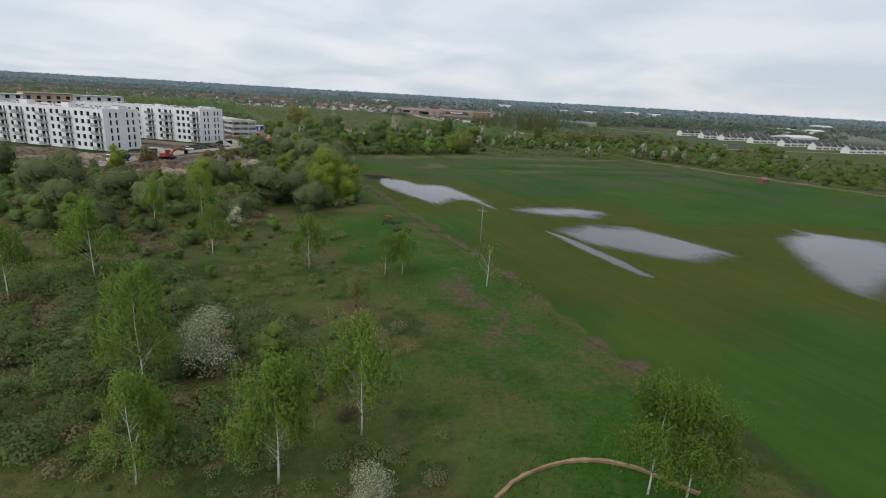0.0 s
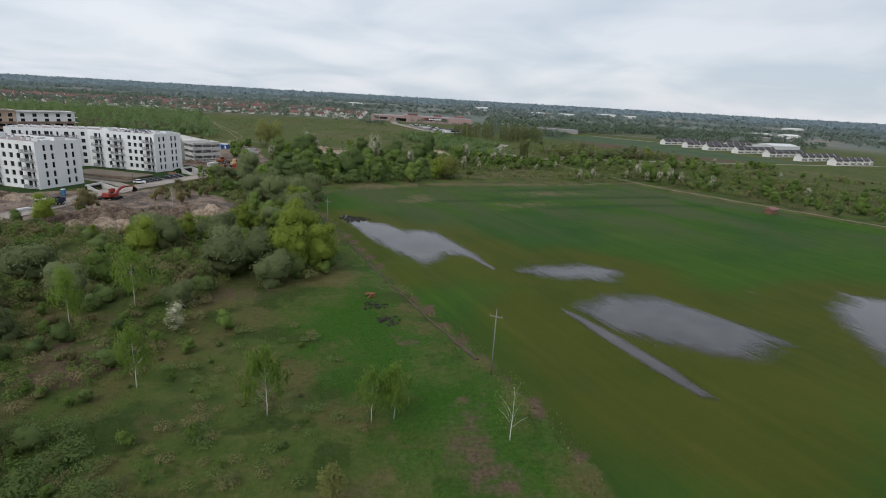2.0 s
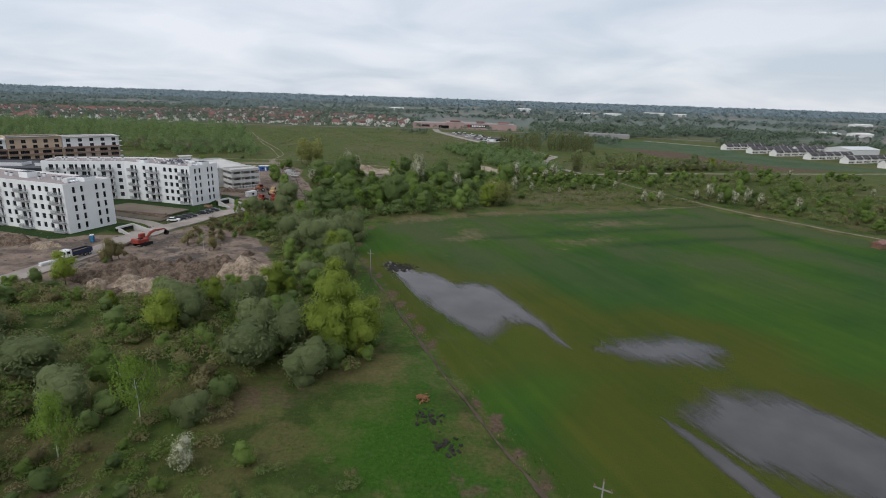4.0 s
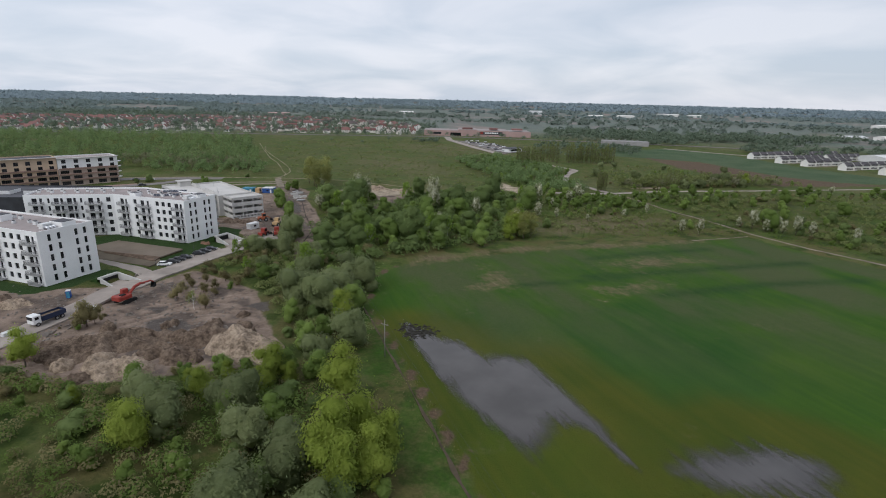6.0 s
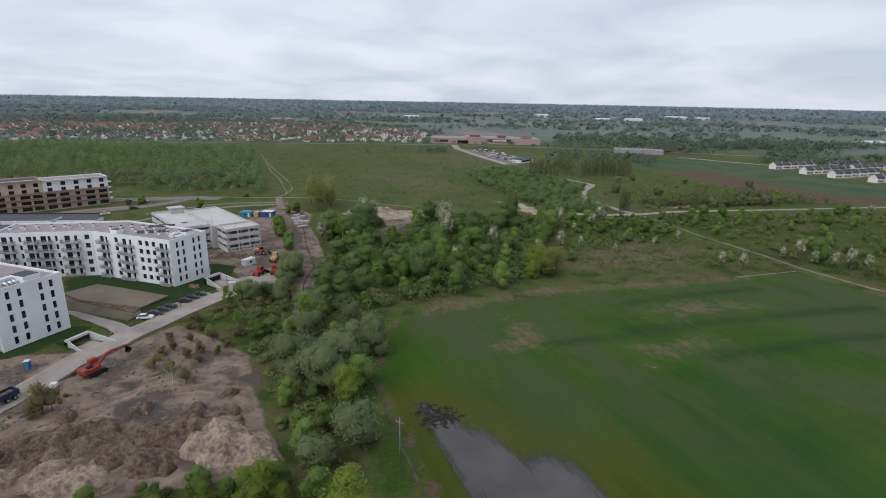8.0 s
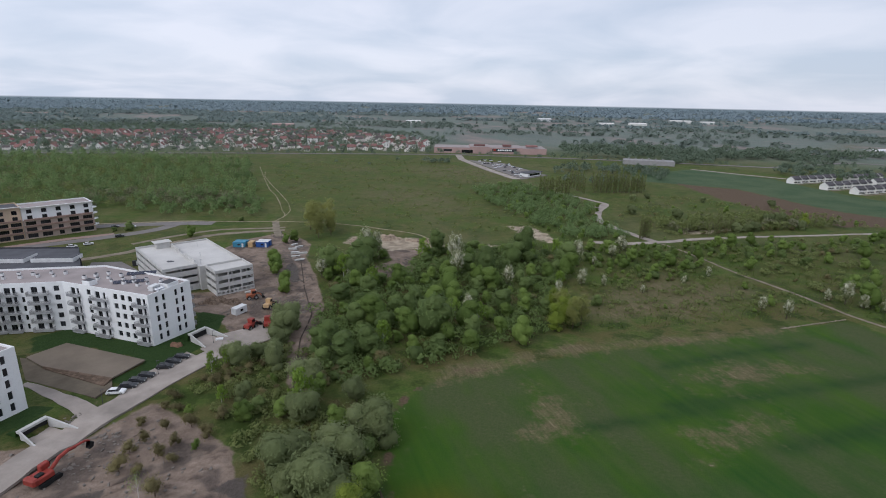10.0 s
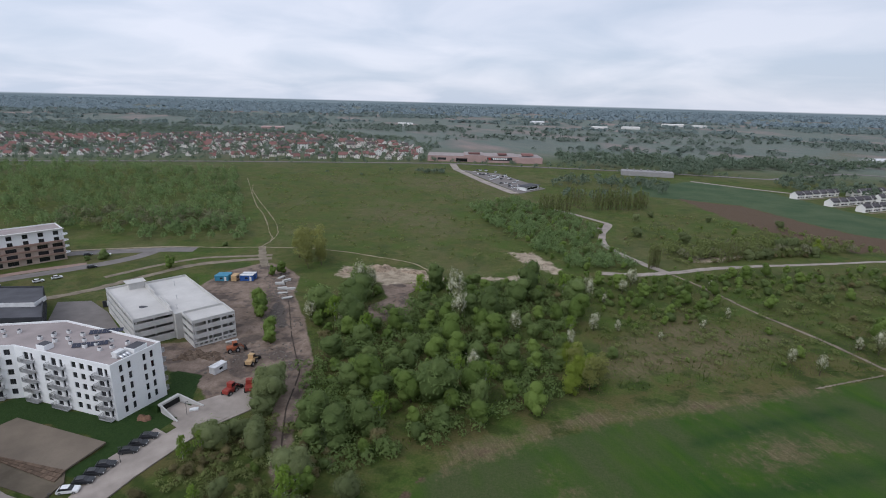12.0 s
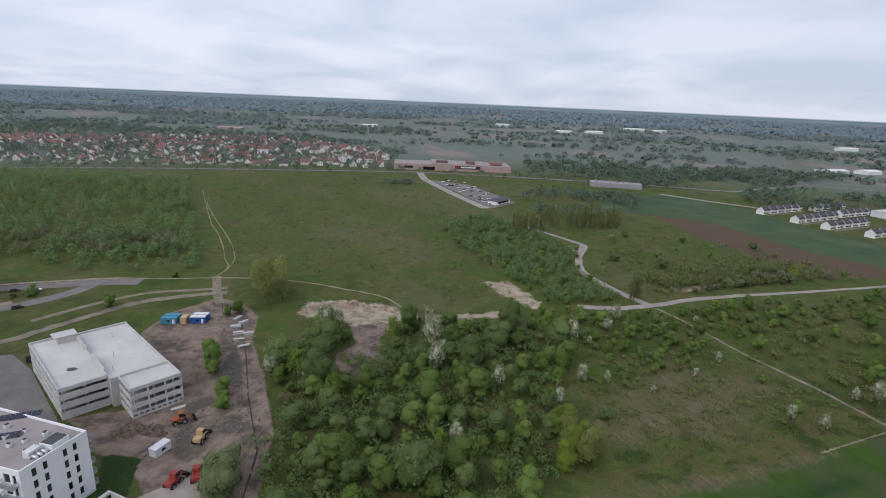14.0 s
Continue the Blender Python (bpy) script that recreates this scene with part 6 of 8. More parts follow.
def air_plant(x, y, z, turn):
    ob = thing("air_handler", stand(x, y, z, turn), "bundle of silver ventilation ducts on a roof", "ventilation unit", "ducts on the roofs")
    part("body", Shape().box(-1.4, 1.4, -0.9, 0.9, 0.15, 1.6, None, 0.08), M_VENT, ob)
    for k in range(3):
        s = Shape().tube([(-1.0 + k, -0.9, 0.7), (-1.0 + k, -2.2, 0.7), (-1.0 + k, -2.6, 0.1)], [0.42, 0.42, 0.42], 10)
        part("duct", s, M_DUCT, ob, "round silver duct", True)
    part("base", Shape().box(-1.5, 1.5, -1.0, 1.0, 0, 0.147), M_SLAB, ob)


def solar_row(x, y, z, turn, n):
    ob = thing("solar_panels", stand(x, y, z, turn), "row of dark tilted solar panels on a flat roof", "solar panels", "solar rows")
    for i in range(n):
        s = Shape().add([(i * 1.08, 0, 0.25), (i * 1.08 + 1.0, 0, 0.25), (i * 1.08 + 1.0, 1.6, 0.75), (i * 1.08, 1.6, 0.75),
                         (i * 1.08, 0, 0.20), (i * 1.08 + 1.0, 0, 0.20), (i * 1.08 + 1.0, 1.6, 0.70), (i * 1.08, 1.6, 0.70)],
                        [(0, 1, 2, 3), (7, 6, 5, 4), (0, 4, 5, 1), (1, 5, 6, 2), (2, 6, 7, 3), (3, 7, 4, 0)])
        part("panel", s, M_SOLAR, ob)
    r = Shape()
    for i in range(0, n + 1, 2):
        r.box(i * 1.08 - 0.05, i * 1.08, 0.1, 0.16, 0, 0.24).box(i * 1.08 - 0.05, i * 1.08, 1.5, 1.56, 0, 0.66)
    part("rack", r, M_RAIL, ob)


def on_line(p, q, t, back=0.0):
    d = Vector((q[0] - p[0], q[1] - p[1])).normalized()
    return (p[0] + d.x * t - d.y * back, p[1] + d.y * t + d.x * back)


NARROW = [("w", 3.2, 0.95, 0.45, 1.95), ("w", 5.9, 0.95, 0.45, 1.95), ("w", 10.9, 0.95, 0.45, 1.95), ("w", 13.5, 0.95, 0.45, 1.95)]


def apartment_block(ring, base, fronts, label, seed, solar=False):
    """White flats of five storeys; the ring runs anticlockwise, fronts give each edge its plan."""
    top = base + 16.0
    ob = thing("apartment_block", Matrix(), label, "apartment building", "white apartment blocks")
    s, grey = Shape(), Shape()
    for i, plan in enumerate(fronts):
        p, q = ring[i], ring[(i + 1) % len(ring)]
        storeys(ob, s, grey, p, q, base, top, plan)
    part("wall", s.weld(), M_WHITE, ob, "white rendered wall")
    roof_of(ob, ring, top, M_ROOF)
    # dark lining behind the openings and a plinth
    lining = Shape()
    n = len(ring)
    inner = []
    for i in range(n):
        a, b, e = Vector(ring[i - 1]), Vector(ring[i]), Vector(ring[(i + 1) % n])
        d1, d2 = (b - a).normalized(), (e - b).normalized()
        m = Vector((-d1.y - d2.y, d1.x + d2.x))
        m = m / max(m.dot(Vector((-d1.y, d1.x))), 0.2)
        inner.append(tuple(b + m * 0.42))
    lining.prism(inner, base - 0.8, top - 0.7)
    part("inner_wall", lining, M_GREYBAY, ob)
    return top - 0.55


A0, A1 = (-134.8, 205.4), (-130.0, 221.0)
A2, A3 = (-193.5, 237.0), (-198.3, 221.4)
front_a = []
u = 65.3
for kind, gap, w in (("b", 2.8, 4.2), ("w", 7.0, 1.3), ("w", 10.0, 1.3), ("w", 13.0, 1.3), ("b", 17.6, 4.6), ("w", 22.3, 1.3), ("w", 25.3, 1.3), ("b", 29.8, 4.4), ("w", 34.4, 1.3), ("w", 37.4, 1.3),
                     ("b", 42.0, 4.6), ("w", 46.6, 1.3), ("b", 51, 4.4), ("w", 55.5, 1.3), ("w", 58.5, 1.3), ("b", 62.6, 4.0)):
    front_a.append(("w", u - gap, 1.5, 0.75, 1.7) if kind == "w" else ("b", u - gap, w))
back = [("w", 4 + 4.6 * k, 1.5, 0.75, 1.7) for k in range(13)]
roof_a = apartment_block([A3, A0, A1, A2], 0.95, [front_a, NARROW, back, []], "white five-storey apartment block with grey balconies and dark windows", 1)

B = [(-182.0, 254.5), (-152.6, 262.6), (-120.3, 254.7), (-115.65, 269.0), (-150.9, 279.6), (-186.5, 269.4)]
lenB = math.hypot(B[2][0] - B[1][0], B[2][1] - B[1][1])
front_b = [("b", lenB - 2.7, 4.2)] + [("w", lenB - t, 1.5, 0.75, 1.7) for t in (6.8, 9.6, 12.4)] + [("b", lenB - 18.3, 5.6), ("w", lenB - 22.9, 1.5, 0.75, 1.7), ("b", lenB - 28.4, 4.2)]
wing_b = [("w", 28.6, 1.5, 0.75, 1.7), ("b", 23.6, 5.6), ("w", 19.2, 0.8, 0.5, 1.75), ("b", 16, 3.8), ("b", 11.6, 3.8), ("w", 8.2, 0.8, 0.5, 1.75), ("b", 4.4, 4.6)]
lenC = math.hypot(B[4][0] - B[3][0], B[4][1] - B[3][1])
back_b = [("b", 2.4, 3.6)] + [("w", 6.5 + 4.6 * k, 1.5, 0.75, 1.7) for k in range(6)]
roof_b = apartment_block(B, 0.95, [wing_b, front_b, [(k, u * 0.88, *r) for k, u, *r in NARROW], back_b, [("w", 4 + 5 * k, 1.5, 0.75, 1.7) for k in range(6)], []],
                         "white five-storey apartment block bent in plan with grey balconies", 2)

rv = random.Random(9)
turn_a = math.atan2(A0[1] - A3[1], A0[0] - A3[0])
for i in range(16):
    x, y = on_line(A3, A0, 4 + i * 3.6, rv.uniform(6.5, 12.0))
    VENT.at(stand(x, y, roof_a, turn_a + rv.choice((0, 1.57)), rv.uniform(0.9, 1.2)))
x, y = on_line(A0, A1, 9.5, 3.0)
stair_head(x, y, roof_a, turn_a, 5.0, 4.2, 1.7)
x, y = on_line(A0, A1, 5.5, 4.4)
air_plant(x, y, roof_a, turn_a + 1.57)
x, y = on_line(A3, A0, 18, 8.0)
stair_head(x, y, roof_a, turn_a, 4.0, 3.4)
x, y = on_line(A3, A0, 40, 8.0)
stair_head(x, y, roof_a, turn_a, 4.0, 3.4)
turn_b = math.atan2(B[2][1] - B[1][1], B[2][0] - B[1][0])
for i in range(17):
    x, y = on_line(B[1], B[2], 2 + (i * 1.75) % 27, 6 + (i % 3) * 2.6 + rv.uniform(-0.6, 0.6))
    VENT.at(stand(x, y, roof_b, turn_b + rv.choice((0, 1.57)), rv.uniform(0.85, 1.1)))
for i in range(12):
    x, y = on_line(B[0], B[1], 2 + i * 2.3, 7 + (i % 2) * 3 + rv.uniform(-0.6, 0.6))
    VENT.at(stand(x, y, roof_b, turn_b + 0.5 + rv.choice((0, 1.57)), rv.uniform(0.85, 1.1)))
x, y = on_line(B[2], B[3], 9.4, 2.4)
stair_head(x, y, roof_b, turn_b, 3.4, 4.2, 1.5)
x, y = on_line(B[2], B[3], 5.2, 3.4)
air_plant(x, y, roof_b, turn_b + 1.57)
x, y = on_line(B[1], B[2], 8.6, 2.2)
stair_head(x, y, roof_b, turn_b, 3.0, 2.6, 1.5)
for k, (t, back_d) in enumerate(((15.0, 4.4), (11.8, 12.2))):
    x, y = on_line(B[1], B[2], t, back_d)
    solar_row(x, y, roof_b, turn_b + 0.62, 8)


# ---- parking house ----
PA, PB = Vector((0.69, 0.724)), Vector((-0.724, 0.69))
PF = Vector((-142.3, 296.2))


def pp(a, b):
    v = PF + PA * a + PB * b
    return (v.x, v.y)


def parking_block(ob, a0, a1, b0, b1, z_top, levels, open_sides, solid_sides, vents=False, bay=5.2, slit=1.25):
    """Open decks: solid parapet bands with dark gaps between, columns behind."""
    ring = [pp(a0, b0), pp(a1, b0), pp(a1, b1), pp(a0, b1)]
    rise = 2.85
    band = Shape()
    for i in range(4):
        p, q = ring[i], ring[(i + 1) % 4]
        ln = math.hypot(q[0] - p[0], q[1] - p[1])
        holes = []
        if i in open_sides:
            n = max(1, int(round(ln / bay)))
            for k in range(levels):
                zb = z_top - 1.15 - k * rise
                for j in range(n):
                    holes.append((ln * j / n + 0.25, ln * (j + 1) / n - 0.25, zb - slit, zb))
            if vents and i == 0:
                for j in range(3 * n):
                    holes.append((ln * j / (3 * n) + 0.3, ln * (j + 1) / (3 * n) - 0.3, 0.5, 1.3))
        wall_with_openings(band, p, q, -0.6, z_top, holes, 0.35)
    part("wall", band.weld(), M_CONCRETE_WALL, ob, "pale concrete parapet bands")
    deck = Shape()
    inset = [pp(a0 + 0.3, b0 + 0.3), pp(a1 - 0.3, b0 + 0.3), pp(a1 - 0.3, b1 - 0.3), pp(a0 + 0.3, b1 - 0.3)]
    deck.prism(inset, z_top - 1.0, z_top - 0.75)
    part("roof", deck, M_DECK, ob, "bare pale roof deck")
    for k in range(levels + 1):
        z = max(z_top - 0.9 - (k + 1) * rise, 0.02)
        part("deck", Shape().prism(inset, z - 0.25 if z > 0.3 else z - 0.02, z), M_CONCRETE_WALL, ob)
    top = Shape()
    for i in range(4):
        p, q = ring[i], ring[(i + 1) % 4]
        pi_, qi = inset[i], inset[(i + 1) % 4]
        top.add([(*p, z_top), (*q, z_top), (*qi, z_top), (*pi_, z_top), (*qi, z_top - 0.9), (*pi_, z_top - 0.9)], [(0, 1, 2, 3), (3, 2, 4, 5)])
    part("coping", top, M_CONCRETE_WALL, ob)
    for a in np.arange(a0 + 1.2, a1 - 0.5, 5.5):
        for b in np.arange(b0 + 1.2, b1 - 0.5, 9.0):
            x, y = pp(a, b)
            part("column", Shape().box(x - 0.25, x + 0.25, y - 0.25, y + 0.25, 0, z_top - 1.0), M_CONCRETE_WALL, ob)


parking = thing("parking_house", Matrix(), "pale concrete multi-storey car park with open decks", "parking garage")
parking_block(parking, 0, 12.5, 0, 39.5, 10.2, 3, (0, 3), (), False, 13.0, 0.95)
parking_block(parking, 12.55, 29.0, -2.0, 39.5, 9.6, 3, (1, 2), ())
parking_block(parking, 14.6, 29.0, -12.6, -2.05, 9.9, 3, (0, 3, 1), (), True)
x, y = pp(9.5, 35.5)
patch = thing("roof_patch", stand(*pp(6.0, 12.0), 9.455), "dark patch of felt on the parking deck", "roof patch")
part("felt", Shape().prism([(1.5 * math.cos(a) * (1 + 0.2 * math.sin(3 * a)), 1.2 * math.sin(a)) for a in (0.45 * i for i in range(14))], 0, 0.02), M_ROOF_DARK, patch)
for a, b0, b1 in ((12.52, 3.0, 16.0), (12.52, 22.0, 33.0)):
    kerb = thing("deck_wall", Matrix(), "low pale concrete wall between the parking decks", "wall", "walls on the deck")
    r0, r1 = Vector(pp(a - 0.15, b0)), Vector(pp(a - 0.15, b1))
    part("wall", Shape().prism([tuple(r0), tuple(r1), tuple(r1 + PA * 0.3), tuple(r0 + PA * 0.3)], 8.85, 11.1), M_CONCRETE_WALL, kerb)
stair = thing("roof_hut", stand(x, y, 9.44, math.atan2(PA.y, PA.x)), "pale concrete stair head with an overhanging roof", "roof hut", "stair heads")
part("wall", Shape().box(-2.6, 2.6, -1.9, 1.9, 0, 2.5, None, 0.04), M_CONCRETE_WALL, stair)
part("roof", Shape().box(-3.5, 3.3, -2.5, 2.5, 2.503, 2.75, None, 0.04), M_DECK, stair)
for a, b in ((18, 14), (22, 30), (15, 4)):
    x, y = pp(a, b)
    lamp = thing("roof_lamp", stand(x, y, 8.84), "short lamp post on the parking deck", "lamp post", "lamps on the deck")
    part("post", Shape().tube([(0, 0, 0), (0, 0, 1.6)], [0.08, 0.06], 6), M_RAIL, lamp)
    part("head", Shape().box(-0.35, 0.35, -0.12, 0.12, 1.6, 1.72, None, 0.03), M_RAIL, lamp)

# ---- dark low hall and the older flats ----
hall = thing("dark_hall", Matrix(), "long low hall clad in near-black panels with a bitumen roof", "commercial building")
HC = [(-262, 284), (-177.0, 299.5), (-200, 328), (-275, 316)]
s = Shape()
for i in range(4):
    p, q = HC[i], HC[(i + 1) % 4]
    ln = math.hypot(q[0] - p[0], q[1] - p[1])
    n = int(ln / 2.4)
    wall_with_openings(s, p, q, 0, 8.0, [(ln * j / n + 0.04, ln * (j + 1) / n - 0.04, 0.4, 7.4) for j in range(n)], 0.06)
    for j in range(n):
        d = Vector((q[0] - p[0], q[1] - p[1])).normalized()
        m = Matrix(((d.x, -d.y, 0, p[0]), (d.y, d.x, 0, p[1]), (0, 0, 1, 0), (0, 0, 0, 1)))
        part("panel", Shape().box(ln * j / n + 0.03, ln * (j + 1) / n - 0.03, 0.05, 0.11, 0.4, 7.4, m), M_BLACKWALL, hall)
part("wall", s.weld(), M_BLACKWALL, hall)
roof_of(hall, HC, 8.0, M_ROOF_DARK, M_BLACKWALL)
for k, (x, y, lx, ly) in enumerate(((-196, 311, 16, 7), (-216, 308, 20, 9), (-238, 303, 14, 8))):
    box = thing("roof_plant", stand(x, y, 7.45, 0.18), "low grey plant enclosure on the dark roof", "roof plant", "roof plant")
    part("wall", Shape().box(-lx / 2, lx / 2, -ly / 2, ly / 2, 0, 1.6, None, 0.05), M_VENT, box)
    part("roof", Shape().box(-lx / 2 + 0.2, lx / 2 - 0.2, -ly / 2 + 0.2, ly / 2 - 0.2, 1.603, 1.75), M_ROOF_DARK, box)

DD = Vector((0.64, 0.768))
DN = Vector((-0.768, 0.64))
D0 = Vector((-237.0, 386.5))


def old_flats(t0, t1, wall_mat, low_mat, z_top, deep, label, setback, seed):
    """A stretch of the older flats: lower coloured storeys with loggias, white storeys above."""
    ob = thing("apartment_house", Matrix(), label, "apartment building", "older flats")
    p, q = D0 - DD * t1, D0 - DD * t0
    pr, qr = p + DN * deep, q + DN * deep
    ring = [tuple(p), tuple(q), tuple(qr), tuple(pr)]
    ln = t1 - t0
    s = Shape()
    low = Shape()
    holes, wins = [], []
    n = int(ln / 5.2)
    for k in range(5):
        z = 0.4 + k * 3.15
        for j in range(n):
            c = ln * (j + 0.5) / n
            w = 4.3 if k < 3 and j % 3 != 2 else 2.2
            holes.append((c - w / 2, c + w / 2, z + (0.2 if w > 2 else 0.8), z + 2.3))
            wins.append((c, z + (0.2 if w > 2 else 0.8), w, 2.3 - (0.2 if w > 2 else 0.8)))
    split = 0.4 + 3 * 3.15
    lo = [h for h in holes if h[3] < split]
    hi = [h for h in holes if h[3] >= split]
    fp, d, inward = wall_with_openings(low, tuple(p), tuple(q), 0, split, lo, 0.5)
    wall_with_openings(s, tuple(p), tuple(q), split, z_top, hi, 0.3)
    for c, z, w, h in wins:
        set_window(ob, fp, d, inward, c, z, w, h, 0.25)
    side = [(u - 0.9, u + 0.9, 0.4 + k * 3.15 + 0.6, 0.4 + k * 3.15 + 2.3) for k in range(5) for u in (3, 7.5, 12) if u < deep - 1]
    fp2, d2, in2 = wall_with_openings(s, tuple(q), tuple(qr), 0, z_top, side, 0.3)
    for h in side:
        set_window(ob, fp2, d2, in2, (h[0] + h[1]) / 2, h[2], h[1] - h[0], h[3] - h[2])
    wall_with_openings(s, tuple(qr), tuple(pr), 0, z_top, [], 0.3)
    wall_with_openings(s, tuple(pr), tuple(p), 0, z_top, [], 0.3)
    part("wall", s.weld(), wall_mat, ob)
    part("front_wall", low.weld(), low_mat, ob, "coloured lower storeys")
    for k in range(1, 4):
        z = 0.4 + k * 3.15
        m = Matrix(((d.x, inward.x, 0, fp.x), (d.y, inward.y, 0, fp.y), (0, 0, 1, 0), (0, 0, 0, 1)))
        part("balcony", Shape().box(0.5, ln - 0.5, -1.1, -0.004, z - 0.2, z + 0.55, m, 0.05), M_BALCONY, ob, "pale brown balcony band")
    part("roof_edge", Shape().box(-0.4, ln + 0.4, -1.3, -0.004, z_top - 0.25, z_top + 0.02, m, 0.04), M_DECK, ob, "pale overhanging roof edge")
    if t0 == 0:
        for k in range(1, 5):
            z = 0.4 + k * 3.15
            arc = [(ln - 1.0 + 3.2 * math.sin(a), 2.0 - 3.2 * math.cos(a)) for a in (math.pi * i / 10 for i in range(11))]
            disc = Shape().prism(arc, z - 0.22, z)
            disc.v = [tuple(m @ Vector(v)) for v in disc.v]
            end = part("balcony", disc, M_WHITE, ob, "rounded white end balcony")
            rail = Shape().tube([m @ Vector((x, y, z + 1.0)) for x, y in arc], [0.05] * 11, 4)
            for x, y in arc:
                rail.tube([m @ Vector((x, y, z)), m @ Vector((x, y, z + 1.0))], [0.035, 0.035], 4)
            part("railing", rail, M_FRAME, end, "dark curved railing")
    inn = [tuple(Vector(ring[0]) + d.xy * 0.6 + DN * 0.6), tuple(Vector(ring[1]) - d.xy * 0.6 + DN * 0.6), tuple(Vector(ring[2]) - d.xy * 0.6 - DN * 0.6), tuple(Vector(ring[3]) + d.xy * 0.6 - DN * 0.6)]
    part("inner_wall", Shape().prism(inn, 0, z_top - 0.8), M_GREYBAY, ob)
    roof_of(ob, ring, z_top, M_ROOF_DARK if wall_mat is not M_WHITE else M_ROOF, wall_mat)


old_flats(0, 31, M_WHITE, M_SAND_RENDER, 16.4, 15, "white and sandy beige flats with long balconies and a flat roof", 0, 1)
old_flats(31.2, 58, M_BEIGE, M_BEIGE, 17.2, 15, "beige flats with brown framed loggias", 0, 2)
old_flats(58.2, 95, M_WHITE, M_BROWNWALL, 15.9, 15, "white and brown flats with loggias", 0, 3)
gate = thing("gate_wall", stand(-173, 331.5, 0, 0.75), "low dark wall with white framed openings", "wall")
part("wall", Shape().box(-5, 5, -0.2, 0.2, 0, 2.6, None, 0.03), M_FRAME, gate)
for k in range(4):
    part("panel", Shape().box(-3.6 + k * 2.1, -2.3 + k * 2.1, -0.25, -0.203, 0.5, 2.2), M_WHITE, gate)


# ---- courtyard, ramps and site ----
M_BANK = surface("bank_blocks", (0.15, 0.105, 0.075), 0.95, 0.35, 1.0, 6.0, per_object=0.5)
COURT = [(-150.5, 243.5), (-146.2, 253.0), (-117.2, 245.6), (-119.6, 235.4), (-142.2, 239.2)]
slab("ground", COURT, 1.45, M_COURT, "levelled bare earth courtyard between the flats", "courtyard")
slab("ground", [(-152.6, 243.6), (-141.0, 232.6), (-117.8, 226.8), (-117.2, 232.0), (-119.5, 235.3), (-142.2, 239.1), (-150.5, 243.4)], 1.06, M_COURT_LOW, "lower strip of bare brown earth", "courtyard")
bank = thing("block_bank", Matrix(), "sloping bank of brown blocks below the courtyard", "retaining wall")
for k in range(21):
    for r in range(3):
        t = (k + 0.5) / 21
        wide = 0.5 + 3.0 * t
        top = Vector((-141.5 + 22.2 * t, 239.0 - 3.7 * t))
        px, py = top.x + 0.1, top.y - wide * (r + 0.5) / 3
        part("block", Shape().box(-0.5, 0.5, -wide / 6.6, wide / 6.6, 0, 0.3, Matrix.Translation((px, py, 1.30 - 0.13 * r)) @ Matrix.Rotation(-0.16, 4, "Z")
                                  @ Matrix.Rotation(0.16, 4, "X"), 0.05), M_BANK, bank)
ribbon("pavement", [(-139.8, 231.0), (-131, 228.0), (-123, 224.6), (-116.5, 221.8), (-111.5, 220.0)], lambda t: 1.6 + 3.4 * t, M_CONCRETE, "pale concrete path down to the site road", "pavement", lift=0.14)


M_TURF = surface("mown_turf", (0.026, 0.052, 0.014), 0.95, 0.3, 0.5, 5.0, spec=0.1, bump=0.4)


def ramp(x, y, z, turn, label):
    """A cellar garage entrance: two flared retaining walls, a portal slab and a dark sloping drive."""
    ob = thing("garage_ramp", stand(x, y, z, turn, 1.0, 1.6), label, "garage entrance", "garage ramps")
    for sx in (-1, 1):
        x0, x1 = sorted((sx * 2.8, sx * 3.15))
        x2, x3 = sorted((sx * 4.0, sx * 4.35))
        part("wall", Shape().add([(x2, -7.5, 0), (x3, -7.5, 0), (x1, 0, 0), (x0, 0, 0), (x2, -7.5, 0.25), (x3, -7.5, 0.25), (x1, 0, 1.5), (x0, 0, 1.5)],
                                 [(3, 2, 1, 0), (4, 5, 6, 7), (0, 1, 5, 4), (1, 2, 6, 5), (2, 3, 7, 6), (3, 0, 4, 7)]), M_CONCRETE_WALL, ob)
    part("roof_slab", Shape().box(-3.15, 3.15, 0.0, 1.0, 1.15, 1.5, None, 0.04), M_CONCRETE_WALL, ob)
    # solid black block paints the darkness inside the garage
    part("opening", Shape().box(-2.79, 2.79, 0.25, 0.9, 0.02, 1.148), M_BLACK, ob, "black block for the shade in the garage mouth")
    part("drive", Shape().box(-2.78, 2.78, -7.5, 0.24, 0.0, 0.06), M_CONCRETE, ob)
    part("bank", Shape().add([(-3.6, 0.95, 0), (3.6, 0.95, 0), (3.6, 6, 0), (-3.6, 6, 0), (-3.15, 1.004, 1.45), (3.15, 1.004, 1.45), (3.0, 3.5, 0.9), (-3.0, 3.5, 0.9)],
                             [(3, 2, 1, 0), (4, 5, 6, 7), (0, 1, 5, 4), (1, 2, 6, 5), (2, 3, 7, 6), (3, 0, 4, 7)]), M_TURF, ob, "grass bank over the garage mouth")


ramp(-111.3, 263.4, 0.1, 1.2, "concrete garage ramp with flared retaining walls")
ramp(-121.6, 213.4, 0.05, 1.32, "concrete garage ramp with flared retaining walls")

# ---- earth heaps ----


